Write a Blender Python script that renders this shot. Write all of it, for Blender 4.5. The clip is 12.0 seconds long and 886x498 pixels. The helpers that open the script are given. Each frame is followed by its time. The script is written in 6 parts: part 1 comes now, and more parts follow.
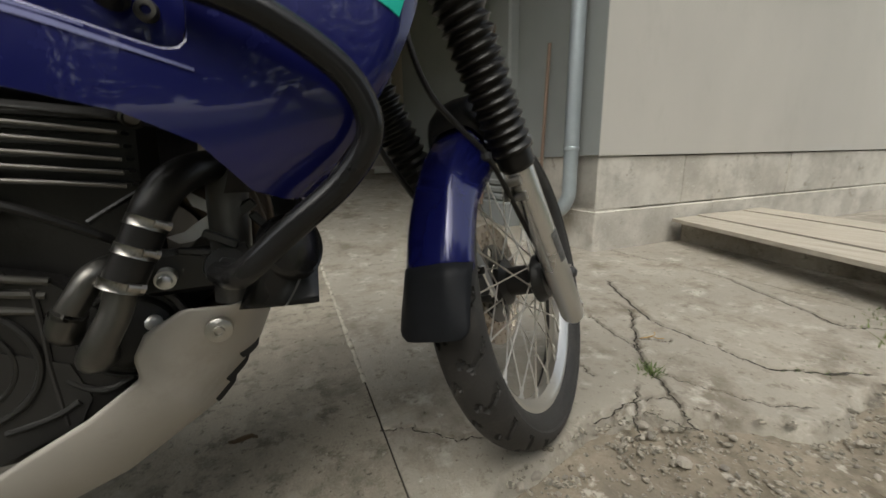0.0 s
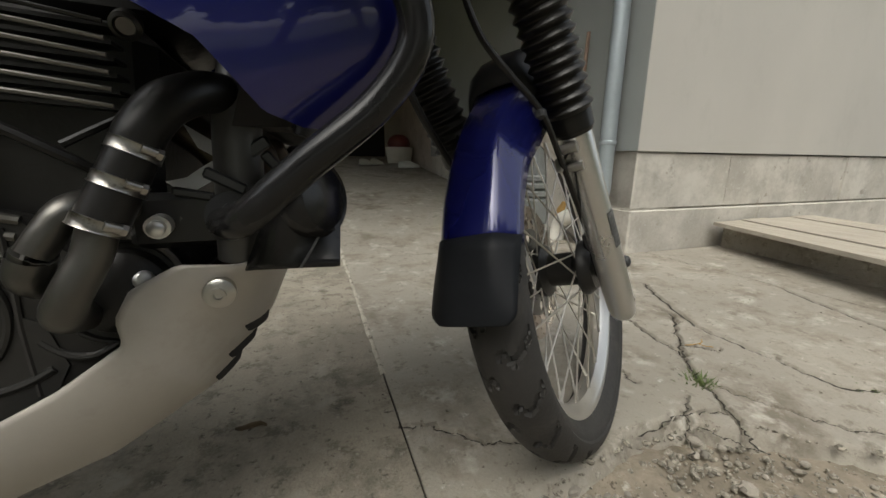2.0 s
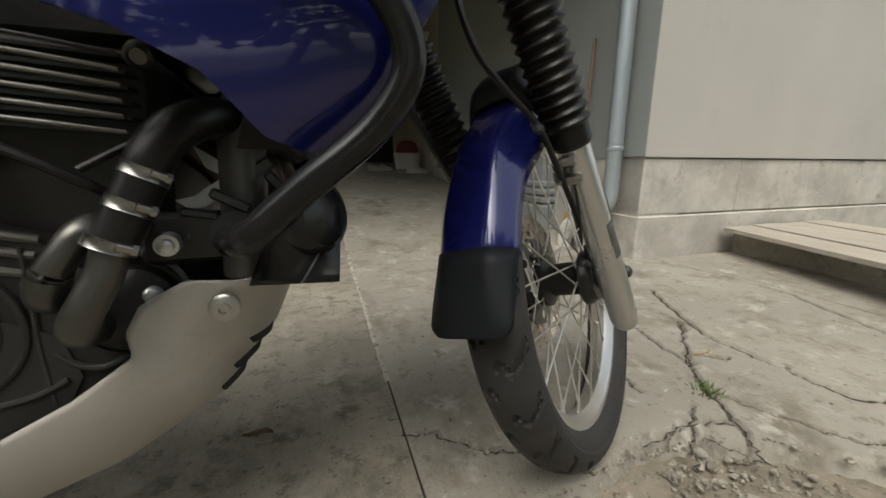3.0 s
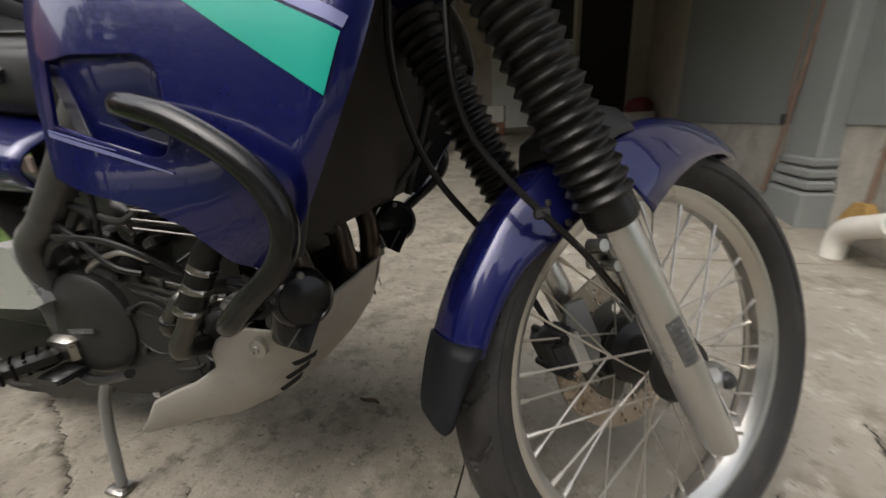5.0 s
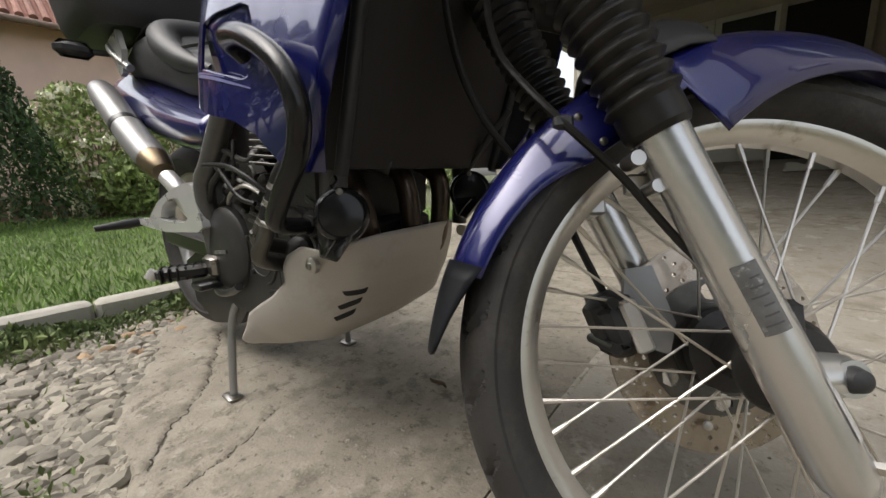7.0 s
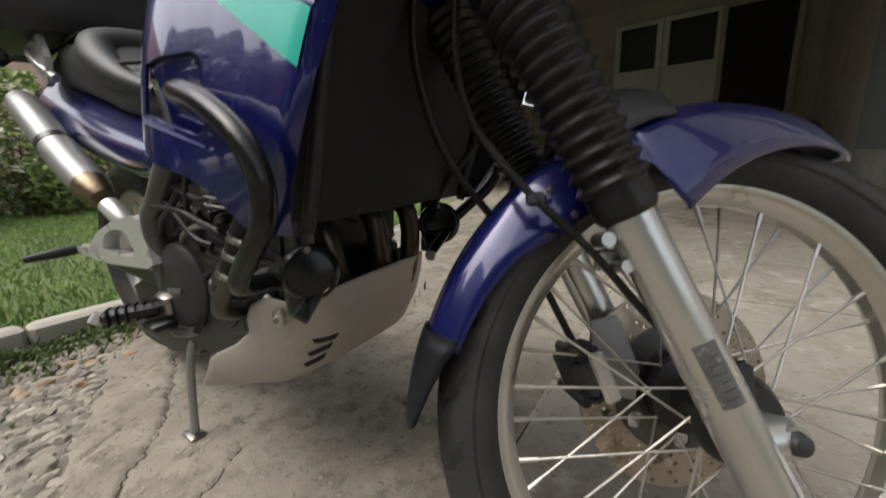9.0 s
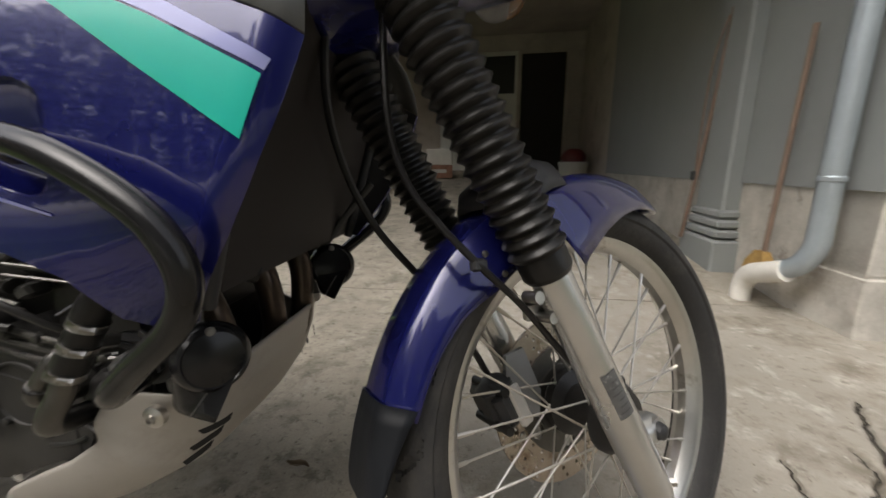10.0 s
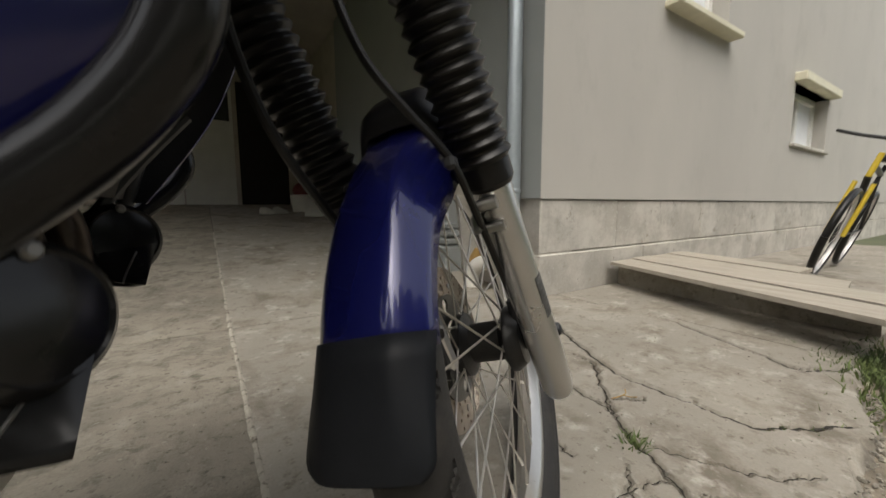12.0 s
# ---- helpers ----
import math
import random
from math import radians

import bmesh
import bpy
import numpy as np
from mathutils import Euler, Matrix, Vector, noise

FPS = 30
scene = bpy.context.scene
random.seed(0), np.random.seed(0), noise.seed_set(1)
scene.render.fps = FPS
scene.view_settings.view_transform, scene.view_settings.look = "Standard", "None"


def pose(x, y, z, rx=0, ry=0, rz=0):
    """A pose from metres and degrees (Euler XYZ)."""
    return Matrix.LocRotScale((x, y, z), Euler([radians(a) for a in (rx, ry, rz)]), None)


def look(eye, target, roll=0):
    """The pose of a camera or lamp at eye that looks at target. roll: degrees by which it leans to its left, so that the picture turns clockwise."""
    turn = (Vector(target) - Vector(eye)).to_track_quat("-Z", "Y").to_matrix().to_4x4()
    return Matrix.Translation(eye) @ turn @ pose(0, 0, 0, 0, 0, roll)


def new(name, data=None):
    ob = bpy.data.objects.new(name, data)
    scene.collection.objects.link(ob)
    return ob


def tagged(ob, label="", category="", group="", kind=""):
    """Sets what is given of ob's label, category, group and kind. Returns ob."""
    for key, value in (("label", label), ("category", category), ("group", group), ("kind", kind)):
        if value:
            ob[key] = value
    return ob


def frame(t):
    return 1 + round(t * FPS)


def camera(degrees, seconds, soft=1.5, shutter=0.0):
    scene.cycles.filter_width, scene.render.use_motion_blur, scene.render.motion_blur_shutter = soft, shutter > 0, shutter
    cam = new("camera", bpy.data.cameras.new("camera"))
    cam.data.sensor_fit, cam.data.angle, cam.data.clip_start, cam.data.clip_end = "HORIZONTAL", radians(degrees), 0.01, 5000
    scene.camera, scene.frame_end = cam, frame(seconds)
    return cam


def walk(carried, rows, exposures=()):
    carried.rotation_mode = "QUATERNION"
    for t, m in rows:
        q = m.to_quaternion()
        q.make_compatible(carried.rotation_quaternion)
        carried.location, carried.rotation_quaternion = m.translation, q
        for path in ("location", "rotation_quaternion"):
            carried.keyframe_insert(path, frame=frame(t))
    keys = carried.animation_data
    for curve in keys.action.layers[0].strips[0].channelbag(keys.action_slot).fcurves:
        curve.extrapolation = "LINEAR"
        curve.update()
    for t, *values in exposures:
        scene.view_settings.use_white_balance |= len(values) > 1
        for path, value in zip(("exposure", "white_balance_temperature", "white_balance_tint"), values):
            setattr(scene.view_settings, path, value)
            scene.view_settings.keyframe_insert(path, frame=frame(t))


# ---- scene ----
cam = camera(100.1, 12.0, shutter=0.4)
PATH = [
    (0, (-0.53, -0.571, 0.581), (0.214, 1.226, 0.117), -1.4),
    (0.5, (-0.525, -0.525, 0.549), (0.108, 1.307, 0.056), 0.3),
    (1, (-0.525, -0.508, 0.538), (0.083, 1.34, 0.071), 0.0),
    (1.5, (-0.527, -0.502, 0.531), (0.102, 1.343, 0.085), 0.7),
    (2, (-0.53, -0.496, 0.525), (0.119, 1.338, 0.062), 0.5),
    (2.5, (-0.529, -0.492, 0.521), (0.144, 1.335, 0.062), 0.8),
    (3, (-0.521, -0.507, 0.538), (0.085, 1.348, 0.098), 0.1),
    (3.2, (-0.499, -0.526, 0.546), (-0.025, 1.374, 0.138), -0.1),
    (4.8, (-0.26, -0.499, 0.686), (-0.67, 1.318, -0.042), -2.7),
    (5, (-0.231, -0.483, 0.684), (-0.788, 1.333, 0.06), -3.2),
    (5.5, (-0.142, -0.44, 0.674), (-1.179, 1.17, 0.097), -4.5),
    (6, (-0.108, -0.437, 0.605), (-1.334, 1.079, 0.163), -5.0),
    (6.5, (-0.089, -0.443, 0.555), (-1.349, 1.069, 0.201), -2.3),
    (6.7, (-0.089, -0.442, 0.539), (-1.347, 1.068, 0.169), -2.4),
    (8.3, (-0.107, -0.434, 0.531), (-1.272, 1.145, 0.143), -0.8),
    (8.5, (-0.105, -0.436, 0.53), (-1.275, 1.15, 0.188), 0.3),
    (9, (-0.111, -0.426, 0.625), (-1.198, 1.191, 0.174), -2.5),
    (9.5, (-0.157, -0.468, 0.702), (-0.873, 1.352, 0.283), -0.1),
    (10, (-0.221, -0.457, 0.693), (-0.515, 1.472, 0.255), -0.3),
    (10.5, (-0.3, -0.434, 0.661), (-0.163, 1.505, 0.19), 0.4),
    (11, (-0.407, -0.448, 0.671), (0.252, 1.392, 0.249), 1.0),
    (11.5, (-0.417, -0.406, 0.631), (0.542, 1.299, 0.215), -2.1),
    (12, (-0.453, -0.374, 0.541), (0.616, 1.302, 0.315), -0.3),
]
walk(cam, [(t, look(eye, target, roll)) for t, eye, target, roll in PATH], [(0.0, 0.75, 6600, 5.6), (3.0, 0.86, 6600, 5.6), (5.0, 0.94, 6600, 10), (6.5, 1.22, 6580, 10), (8.5, 1.08, 6580, 10), (9.5, 1.0, 6580, 11), (10.5, 1.16, 6620, 9.5), (11.0, 1.1, 6620, 9.5), (12.0, 0.7, 6700, 8.5)])
# ---- light ----
world = bpy.data.worlds.new("world")
scene.world = world
world.use_nodes = True
wn = world.node_tree
sky = wn.nodes.new("ShaderNodeTexSky")
sky.sky_type, sky.sun_disc = "NISHITA", False
sky.sun_elevation, sky.sun_rotation = radians(59), radians(215)
sky.air_density, sky.dust_density, sky.ozone_density = 1.0, 4.0, 0.6
haze = wn.nodes.new("ShaderNodeHueSaturation")
haze.inputs["Saturation"].default_value = 0.35
wn.links.new(sky.outputs[0], haze.inputs["Color"])
wn.links.new(haze.outputs[0], wn.nodes["Background"].inputs[0])
wn.nodes["Background"].inputs[1].default_value = 0.15
sun = new("sun", bpy.data.lights.new("sun", "SUN"))
sun.data.energy, sun.data.angle, sun.data.color = 0.75, radians(60), (1.0, 0.95, 0.88)
sun.matrix_world = look((-3.2, -4.6, 9.5), (0, 0, 0))


# ---- materials ----
def material(name, col, rough=0.5, metal=0.0, var=0.18, scale=12.0, fine=90.0, bump=0.12, coat=0.0, tint=None, spots=None, spec=0.5, stretch=None):
    """A procedural surface: colour varied at two scales, rough and bumped; spots: (colour, scale, threshold) adds stains of their own shape."""
    m = bpy.data.materials.new(name)
    m.use_nodes = True
    nt = m.node_tree
    p = nt.nodes["Principled BSDF"]
    co = nt.nodes.new("ShaderNodeTexCoord")
    src = co.outputs["Object"]
    if stretch:
        mp = nt.nodes.new("ShaderNodeMapping")
        mp.inputs["Scale"].default_value = stretch
        nt.links.new(src, mp.inputs["Vector"])
        src = mp.outputs["Vector"]

    def noise_at(s, detail=6.0, r=0.6):
        n = nt.nodes.new("ShaderNodeTexNoise")
        n.inputs["Scale"].default_value, n.inputs["Detail"].default_value, n.inputs["Roughness"].default_value = s, detail, r
        nt.links.new(src, n.inputs["Vector"])
        return n.outputs["Fac"]

    def mix(fac, a, b):
        n = nt.nodes.new("ShaderNodeMix")
        n.data_type = "RGBA"
        for sock, v in ((n.inputs[0], fac), (n.inputs[6], a), (n.inputs[7], b)):
            if isinstance(v, (tuple, float, int)):
                sock.default_value = v
            else:
                nt.links.new(v, sock)
        return n.outputs[2]

    def ramp(fac, lo, hi):
        n = nt.nodes.new("ShaderNodeMapRange")
        n.inputs[1].default_value, n.inputs[2].default_value = lo, hi
        nt.links.new(fac, n.inputs[0])
        return n.outputs[0]

    c = (*col, 1)
    dark = tuple(v * (1 - var) for v in col) + (1,)
    light = tuple(min(1, v * (1 + var)) for v in (tint or col)) + (1,)
    big, small = noise_at(scale), noise_at(fine)
    colour = mix(ramp(big, 0.3, 0.7), dark, light)
    colour = mix(ramp(small, 0.25, 0.75), mix(0.5, colour, dark), colour)
    for s in spots or ():
        colour = mix(ramp(noise_at(s[1], 8.0, 0.7), s[2], s[2] + (s[3] if len(s) > 3 else 0.08)), colour, (*s[0], 1))
    nt.links.new(colour, p.inputs["Base Color"])
    rr = nt.nodes.new("ShaderNodeMapRange")
    rr.inputs[3].default_value, rr.inputs[4].default_value = max(0.02, rough * 0.8), min(1, rough * 1.2)
    nt.links.new(big, rr.inputs[0])
    nt.links.new(rr.outputs[0], p.inputs["Roughness"])
    p.inputs["Metallic"].default_value = metal
    p.inputs["Specular IOR Level"].default_value = spec
    p.inputs["Coat Weight"].default_value = coat
    p.inputs["Coat Roughness"].default_value = 0.04
    if bump:
        b = nt.nodes.new("ShaderNodeBump")
        b.inputs["Strength"].default_value, b.inputs["Distance"].default_value = bump, 0.004
        nt.links.new(small, b.inputs["Height"])
        nt.links.new(b.outputs[0], p.inputs["Normal"])
    return m


def random_tint(m, amount=0.35):
    """Varies a material's colour from object to object."""
    nt = m.node_tree
    p = nt.nodes["Principled BSDF"]
    link = p.inputs["Base Color"].links[0]
    src = link.from_socket
    info, hsv, mr = nt.nodes.new("ShaderNodeObjectInfo"), nt.nodes.new("ShaderNodeHueSaturation"), nt.nodes.new("ShaderNodeMapRange")
    mr.inputs[3].default_value, mr.inputs[4].default_value = 1 - amount, 1 + amount
    nt.links.new(info.outputs["Random"], mr.inputs[0])
    nt.links.new(mr.outputs[0], hsv.inputs["Value"])
    nt.links.new(src, hsv.inputs["Color"])
    nt.links.new(hsv.outputs[0], p.inputs["Base Color"])
    return m


def island_tint(m, amount=0.35):
    """Varies a material's colour from loose piece to loose piece of one mesh."""
    nt = m.node_tree
    p = nt.nodes["Principled BSDF"]
    src = p.inputs["Base Color"].links[0].from_socket
    info, hsv, mr = nt.nodes.new("ShaderNodeNewGeometry"), nt.nodes.new("ShaderNodeHueSaturation"), nt.nodes.new("ShaderNodeMapRange")
    mr.inputs[3].default_value, mr.inputs[4].default_value = 1 - amount, 1 + amount
    nt.links.new(info.outputs["Random Per Island"], mr.inputs[0])
    nt.links.new(mr.outputs[0], hsv.inputs["Value"])
    nt.links.new(src, hsv.inputs["Color"])
    nt.links.new(hsv.outputs[0], p.inputs["Base Color"])
    return m


CONCRETE = material("concrete", (0.29, 0.26, 0.21), 0.9, var=0.36, scale=2.4, fine=170, bump=0.7, spots=[((0.15, 0.136, 0.108), 5.0, 0.5, 0.18), ((0.345, 0.315, 0.262), 8.0, 0.54, 0.15), ((0.13, 0.115, 0.09), 17.0, 0.53, 0.12), ((0.33, 0.3, 0.25), 34.0, 0.59, 0.09), ((0.105, 0.092, 0.073), 48.0, 0.57, 0.09), ((0.06, 0.052, 0.042), 95.0, 0.645, 0.06)], spec=0.25)
CONCRETE_OLD = material("old_concrete", (0.325, 0.297, 0.25), 0.92, var=0.25, scale=1.8, fine=150, bump=0.6, spots=[((0.18, 0.158, 0.124), 3.6, 0.49, 0.16), ((0.42, 0.39, 0.335), 8.0, 0.55, 0.12), ((0.2, 0.18, 0.145), 19.0, 0.56, 0.09), ((0.43, 0.4, 0.35), 33.0, 0.62, 0.07), ((0.17, 0.15, 0.12), 50.0, 0.6, 0.07), ((0.08, 0.07, 0.055), 100.0, 0.66, 0.05)], spec=0.25)
PLINTH = material("plinth_concrete", (0.43, 0.405, 0.355), 0.92, var=0.22, scale=4, fine=70, bump=0.7, spots=[((0.54, 0.515, 0.46), 3.0, 0.46, 0.16), ((0.3, 0.272, 0.23), 7.0, 0.58, 0.08), ((0.2, 0.18, 0.145), 22.0, 0.66, 0.05), ((0.5, 0.48, 0.43), 40.0, 0.6, 0.06)], spec=0.25)
STUCCO = material("stucco", (0.47, 0.45, 0.41), 0.9, var=0.06, scale=1.4, fine=300, bump=0.18, spots=[((0.40, 0.38, 0.345), 2.3, 0.55, 0.25)], spec=0.25, stretch=(1, 1, 0.5))
# Blue-grey paint, kept darker than STUCCO so the colour carries the side's shade.
STUCCO_SIDE = material("shaded_painted_stucco", (0.25, 0.262, 0.256), 0.85, var=0.08, scale=2, fine=250, bump=0.15, spec=0.25)
ZINC = material("zinc", (0.42, 0.47, 0.50), 0.42, 0.6, var=0.12, scale=5, fine=60, bump=0.05)
PVC = material("white_pipe", (0.68, 0.66, 0.6), 0.5, var=0.1, scale=9, fine=60, bump=0.05)
WOOD = material("weathered_board", (0.4, 0.36, 0.295), 0.85, var=0.22, scale=4, fine=60, bump=0.4, stretch=(8, 0.7, 6), spots=[((0.2, 0.17, 0.13), 9, 0.6, 0.12)])
WOOD_HANDLE = material("broom_wood", (0.2, 0.135, 0.1), 0.7, var=0.25, scale=9, fine=60, bump=0.2)
BROOM = material("broom_bristles", (0.36, 0.22, 0.07), 0.9, var=0.3, scale=40, fine=200, bump=0.5)
DARK_WALL = material("garage_plaster", (0.44, 0.39, 0.335), 0.95, var=0.2, scale=2, fine=80, bump=0.3, spots=[((0.3, 0.265, 0.22), 3.5, 0.55, 0.15)])
CEILING = material("garage_ceiling", (0.4, 0.355, 0.305), 0.95, var=0.2, scale=2, fine=80, bump=0.3)
WHITE_PAINT = material("old_white_paint", (0.6, 0.6, 0.55), 0.6, var=0.1, scale=3, fine=60, bump=0.1)
WINDOW_WHITE = material("window_frame_white", (0.75, 0.74, 0.7), 0.5, var=0.05, scale=5, fine=50, bump=0.05)
SILL = material("painted_sill", (0.72, 0.68, 0.52), 0.6, var=0.12, scale=6, fine=60, bump=0.1)
DARK_GLASS = material("dark_glass", (0.03, 0.035, 0.035), 0.08, var=0.1, scale=2, fine=9, bump=0.0)
CURTAIN = material("pale_blind", (0.78, 0.79, 0.8), 0.7, var=0.06, scale=4, fine=60, bump=0.05)
# Flat black: paints the shade in the doorway and slots; also the engine seam.
SHADE_SEAM_BLACK = material("shade_seam_black", (0.02, 0.018, 0.016), 1.0, var=0.2, scale=2, fine=20, bump=0.0)
RED_PLASTIC = material("red_plastic", (0.12, 0.012, 0.012), 0.45, var=0.15, scale=9, fine=60, bump=0.03)
BOX_CARD = material("printed_box", (0.35, 0.18, 0.12), 0.8, var=0.3, scale=9, fine=40, bump=0.05)
GRASS = island_tint(material("grass", (0.14, 0.26, 0.055), 0.7, var=0.35, scale=3, fine=30, bump=0.0, tint=(0.2, 0.3, 0.07)), 0.4)
WEED = island_tint(material("weed", (0.09, 0.14, 0.042), 0.75, var=0.35, scale=3, fine=30, bump=0.0, tint=(0.14, 0.17, 0.06)), 0.45)
LAWN_SOIL = material("lawn_soil", (0.08, 0.115, 0.03), 0.95, var=0.35, scale=5, fine=60, bump=0.4, tint=(0.09, 0.12, 0.03))
STONE = island_tint(material("gravel_stone", (0.245, 0.222, 0.178), 0.85, var=0.22, scale=14, fine=120, bump=0.3), 0.5)
RUBBLE = random_tint(material("rubble", (0.27, 0.245, 0.205), 0.9, var=0.2, scale=20, fine=140, bump=0.4), 0.35)
BRICKBIT = random_tint(material("brick_bits", (0.33, 0.225, 0.135), 0.9, var=0.25, scale=20, fine=140, bump=0.4), 0.35)
KERB = material("kerb_concrete", (0.37, 0.35, 0.3), 0.9, var=0.2, scale=5, fine=90, bump=0.4, spots=[((0.2, 0.2, 0.13), 8, 0.58, 0.12)])
HEDGE = island_tint(material("conifer", (0.035, 0.07, 0.02), 0.7, var=0.35, scale=9, fine=60, bump=0.0, tint=(0.05, 0.09, 0.025)), 0.5)
LEAF = island_tint(material("bush_leaf", (0.22, 0.3, 0.09), 0.55, var=0.3, scale=7, fine=60, bump=0.0, tint=(0.3, 0.36, 0.12)), 0.5)
PETAL = material("cream_petal", (0.85, 0.82, 0.64), 0.7, var=0.15, scale=8, fine=40, bump=0.0)
PINK_WALL = material("pink_render", (0.72, 0.52, 0.42), 0.9, var=0.1, scale=1.5, fine=60, bump=0.1)
ROOF_TILE = random_tint(material("roof_tile", (0.32, 0.16, 0.12), 0.85, var=0.25, scale=6, fine=60, bump=0.3), 0.3)
EARTH = material("earth", (0.09, 0.1, 0.05), 0.95, var=0.3, scale=0.6, fine=20, bump=0.3)

BLUE = material("blue_paint", (0.0066, 0.0085, 0.085), 0.26, 0.22, var=0.06, scale=6, fine=900, bump=0.006, coat=0.8, spec=0.35)
TEAL = material("teal_decal", (0.012, 0.36, 0.28), 0.3, var=0.04, scale=5, fine=60, bump=0.0, coat=0.12, spec=0.35)
SILVER_DECAL = material("silver_lilac_decal", (0.2, 0.21, 0.4), 0.3, 0.2, var=0.05, scale=5, fine=60, bump=0.0, coat=0.5)
BLACK_PLASTIC = material("black_plastic", (0.022, 0.022, 0.023), 0.5, var=0.25, scale=9, fine=200, bump=0.1)
BLACK_RUBBER = material("black_rubber", (0.013, 0.0122, 0.0115), 0.33, var=0.3, scale=14, fine=120, bump=0.08, spec=0.3)
FLAP = material("mud_flap_rubber", (0.0105, 0.0115, 0.0135), 0.5, var=0.3, scale=10, fine=90, bump=0.1, spots=[((0.02, 0.02, 0.02), 14, 0.6, 0.2)], spec=0.14)
TYRE = material("tyre_rubber", (0.024, 0.0225, 0.021), 0.68, var=0.3, scale=12, fine=150, bump=0.25, spots=[((0.055, 0.049, 0.042), 9, 0.52, 0.2)])
ALLOY = material("rim_alloy", (0.6, 0.585, 0.55), 0.3, 0.92, var=0.08, scale=12, fine=140, bump=0.04, spots=[((0.38, 0.35, 0.3), 22, 0.6, 0.1)])
FORK_ALLOY = material("fork_alloy", (0.6, 0.6, 0.59), 0.27, 0.9, var=0.03, scale=3, fine=260, bump=0.05, spots=[((0.5, 0.49, 0.47), 60, 0.7, 0.08)])
STEEL = material("bright_steel", (0.5, 0.485, 0.455), 0.32, 1.0, var=0.12, scale=20, fine=120, bump=0.03)
SPOKE = material("spoke_steel", (0.6, 0.57, 0.52), 0.35, 0.85, var=0.12, scale=20, fine=120, bump=0.03)
DISC_STEEL = material("disc_steel", (0.42, 0.36, 0.3), 0.28, 0.95, var=0.2, scale=14, fine=120, bump=0.05, spots=[((0.2, 0.13, 0.08), 20, 0.56, 0.1)])
CLAMP = material("clamp_steel", (0.34, 0.325, 0.3), 0.3, 1.0, var=0.3, scale=40, fine=160, bump=0.1, spots=[((0.1, 0.08, 0.06), 60, 0.55, 0.1)])
SHOULDER = material("grey_plastic", (0.09, 0.092, 0.09), 0.5, var=0.15, scale=9, fine=200, bump=0.08)
SATIN = material("satin_silver", (0.66, 0.65, 0.63), 0.36, 0.7, var=0.08, scale=9, fine=120, bump=0.03)
SKID = material("skid_aluminium", (0.40, 0.375, 0.335), 0.5, 0.35, var=0.06, scale=5, fine=160, bump=0.05, spots=[((0.32, 0.295, 0.255), 8, 0.57, 0.18), ((0.24, 0.2, 0.16), 40, 0.72, 0.05)])
ENGINE = material("engine_black", (0.019, 0.018, 0.017), 0.36, 0.1, var=0.3, scale=14, fine=130, bump=0.2, spots=[((0.04, 0.037, 0.033), 12, 0.62, 0.14)], spec=0.4)
COVER = material("case_cover_grey", (0.03, 0.029, 0.0275), 0.42, 0.3, var=0.2, scale=9, fine=130, bump=0.08, spots=[((0.06, 0.055, 0.048), 14, 0.6, 0.12)])
FIN_EDGE = material("fin_edge", (0.2, 0.19, 0.175), 0.42, 0.6, var=0.2, scale=20, fine=120, bump=0.05)
FRAME_PAINT = material("frame_paint", (0.028, 0.028, 0.028), 0.3, 0.2, var=0.25, scale=15, fine=130, bump=0.06, spots=[((0.16, 0.15, 0.14), 40, 0.68, 0.06)])
FRAME_GREY = material("grey_frame_paint", (0.1, 0.098, 0.095), 0.35, 0.3, var=0.2, scale=15, fine=130, bump=0.06)
BAR_PAINT = material("crash_bar_paint", (0.0115, 0.0112, 0.0115), 0.2, 0.0, var=0.25, scale=15, fine=130, bump=0.04, spec=0.32, spots=[((0.05, 0.047, 0.043), 55, 0.72, 0.05)])
HEADER = material("exhaust_header", (0.085, 0.065, 0.05), 0.32, 0.8, var=0.3, scale=18, fine=120, bump=0.08, spots=[((0.17, 0.12, 0.08), 15, 0.58, 0.15)])
SILVER_PAINT = material("silver_paint", (0.62, 0.62, 0.6), 0.28, 0.5, var=0.06, scale=12, fine=120, bump=0.02)
COLLAR_GREY = material("dull_alloy", (0.12, 0.115, 0.105), 0.34, 0.85, var=0.2, scale=16, fine=130, bump=0.08)
MUFFLER = material("muffler_steel", (0.31, 0.31, 0.305), 0.42, 0.6, var=0.08, scale=9, fine=120, bump=0.03)
COLLAR = material("heated_steel", (0.2, 0.155, 0.1), 0.34, 0.9, var=0.25, scale=12, fine=120, bump=0.04)
RADIATOR = material("radiator_black", (0.026, 0.022, 0.02), 0.62, 0.0, var=0.25, scale=20, fine=240, bump=0.3, spec=0.28, stretch=(1, 6, 0.3))
SEAT_VINYL = material("seat_vinyl", (0.03, 0.031, 0.033), 0.5, var=0.2, scale=20, fine=400, bump=0.12)
LABEL_PRINT = material("faded_print", (0.06, 0.06, 0.06), 0.5, 0.2, var=0.2, scale=30, fine=140, bump=0.0)
LABEL_GREY = material("worn_label", (0.14, 0.14, 0.138), 0.45, 0.4, var=0.3, scale=40, fine=140, bump=0.05, spots=[((0.3, 0.3, 0.29), 70, 0.58, 0.08)])
SIGNAL_LENS = material("signal_lens", (0.10, 0.045, 0.01), 0.15, var=0.1, scale=20, fine=60, bump=0.0)
REFLECTOR_WHITE = material("reflector_strip", (0.6, 0.6, 0.58), 0.4, 0.2, var=0.15, scale=90, fine=200, bump=0.1)
GRAPHIC = material("graphic_white", (0.7, 0.66, 0.6), 0.4, var=0.05, scale=9, fine=60, bump=0.0)
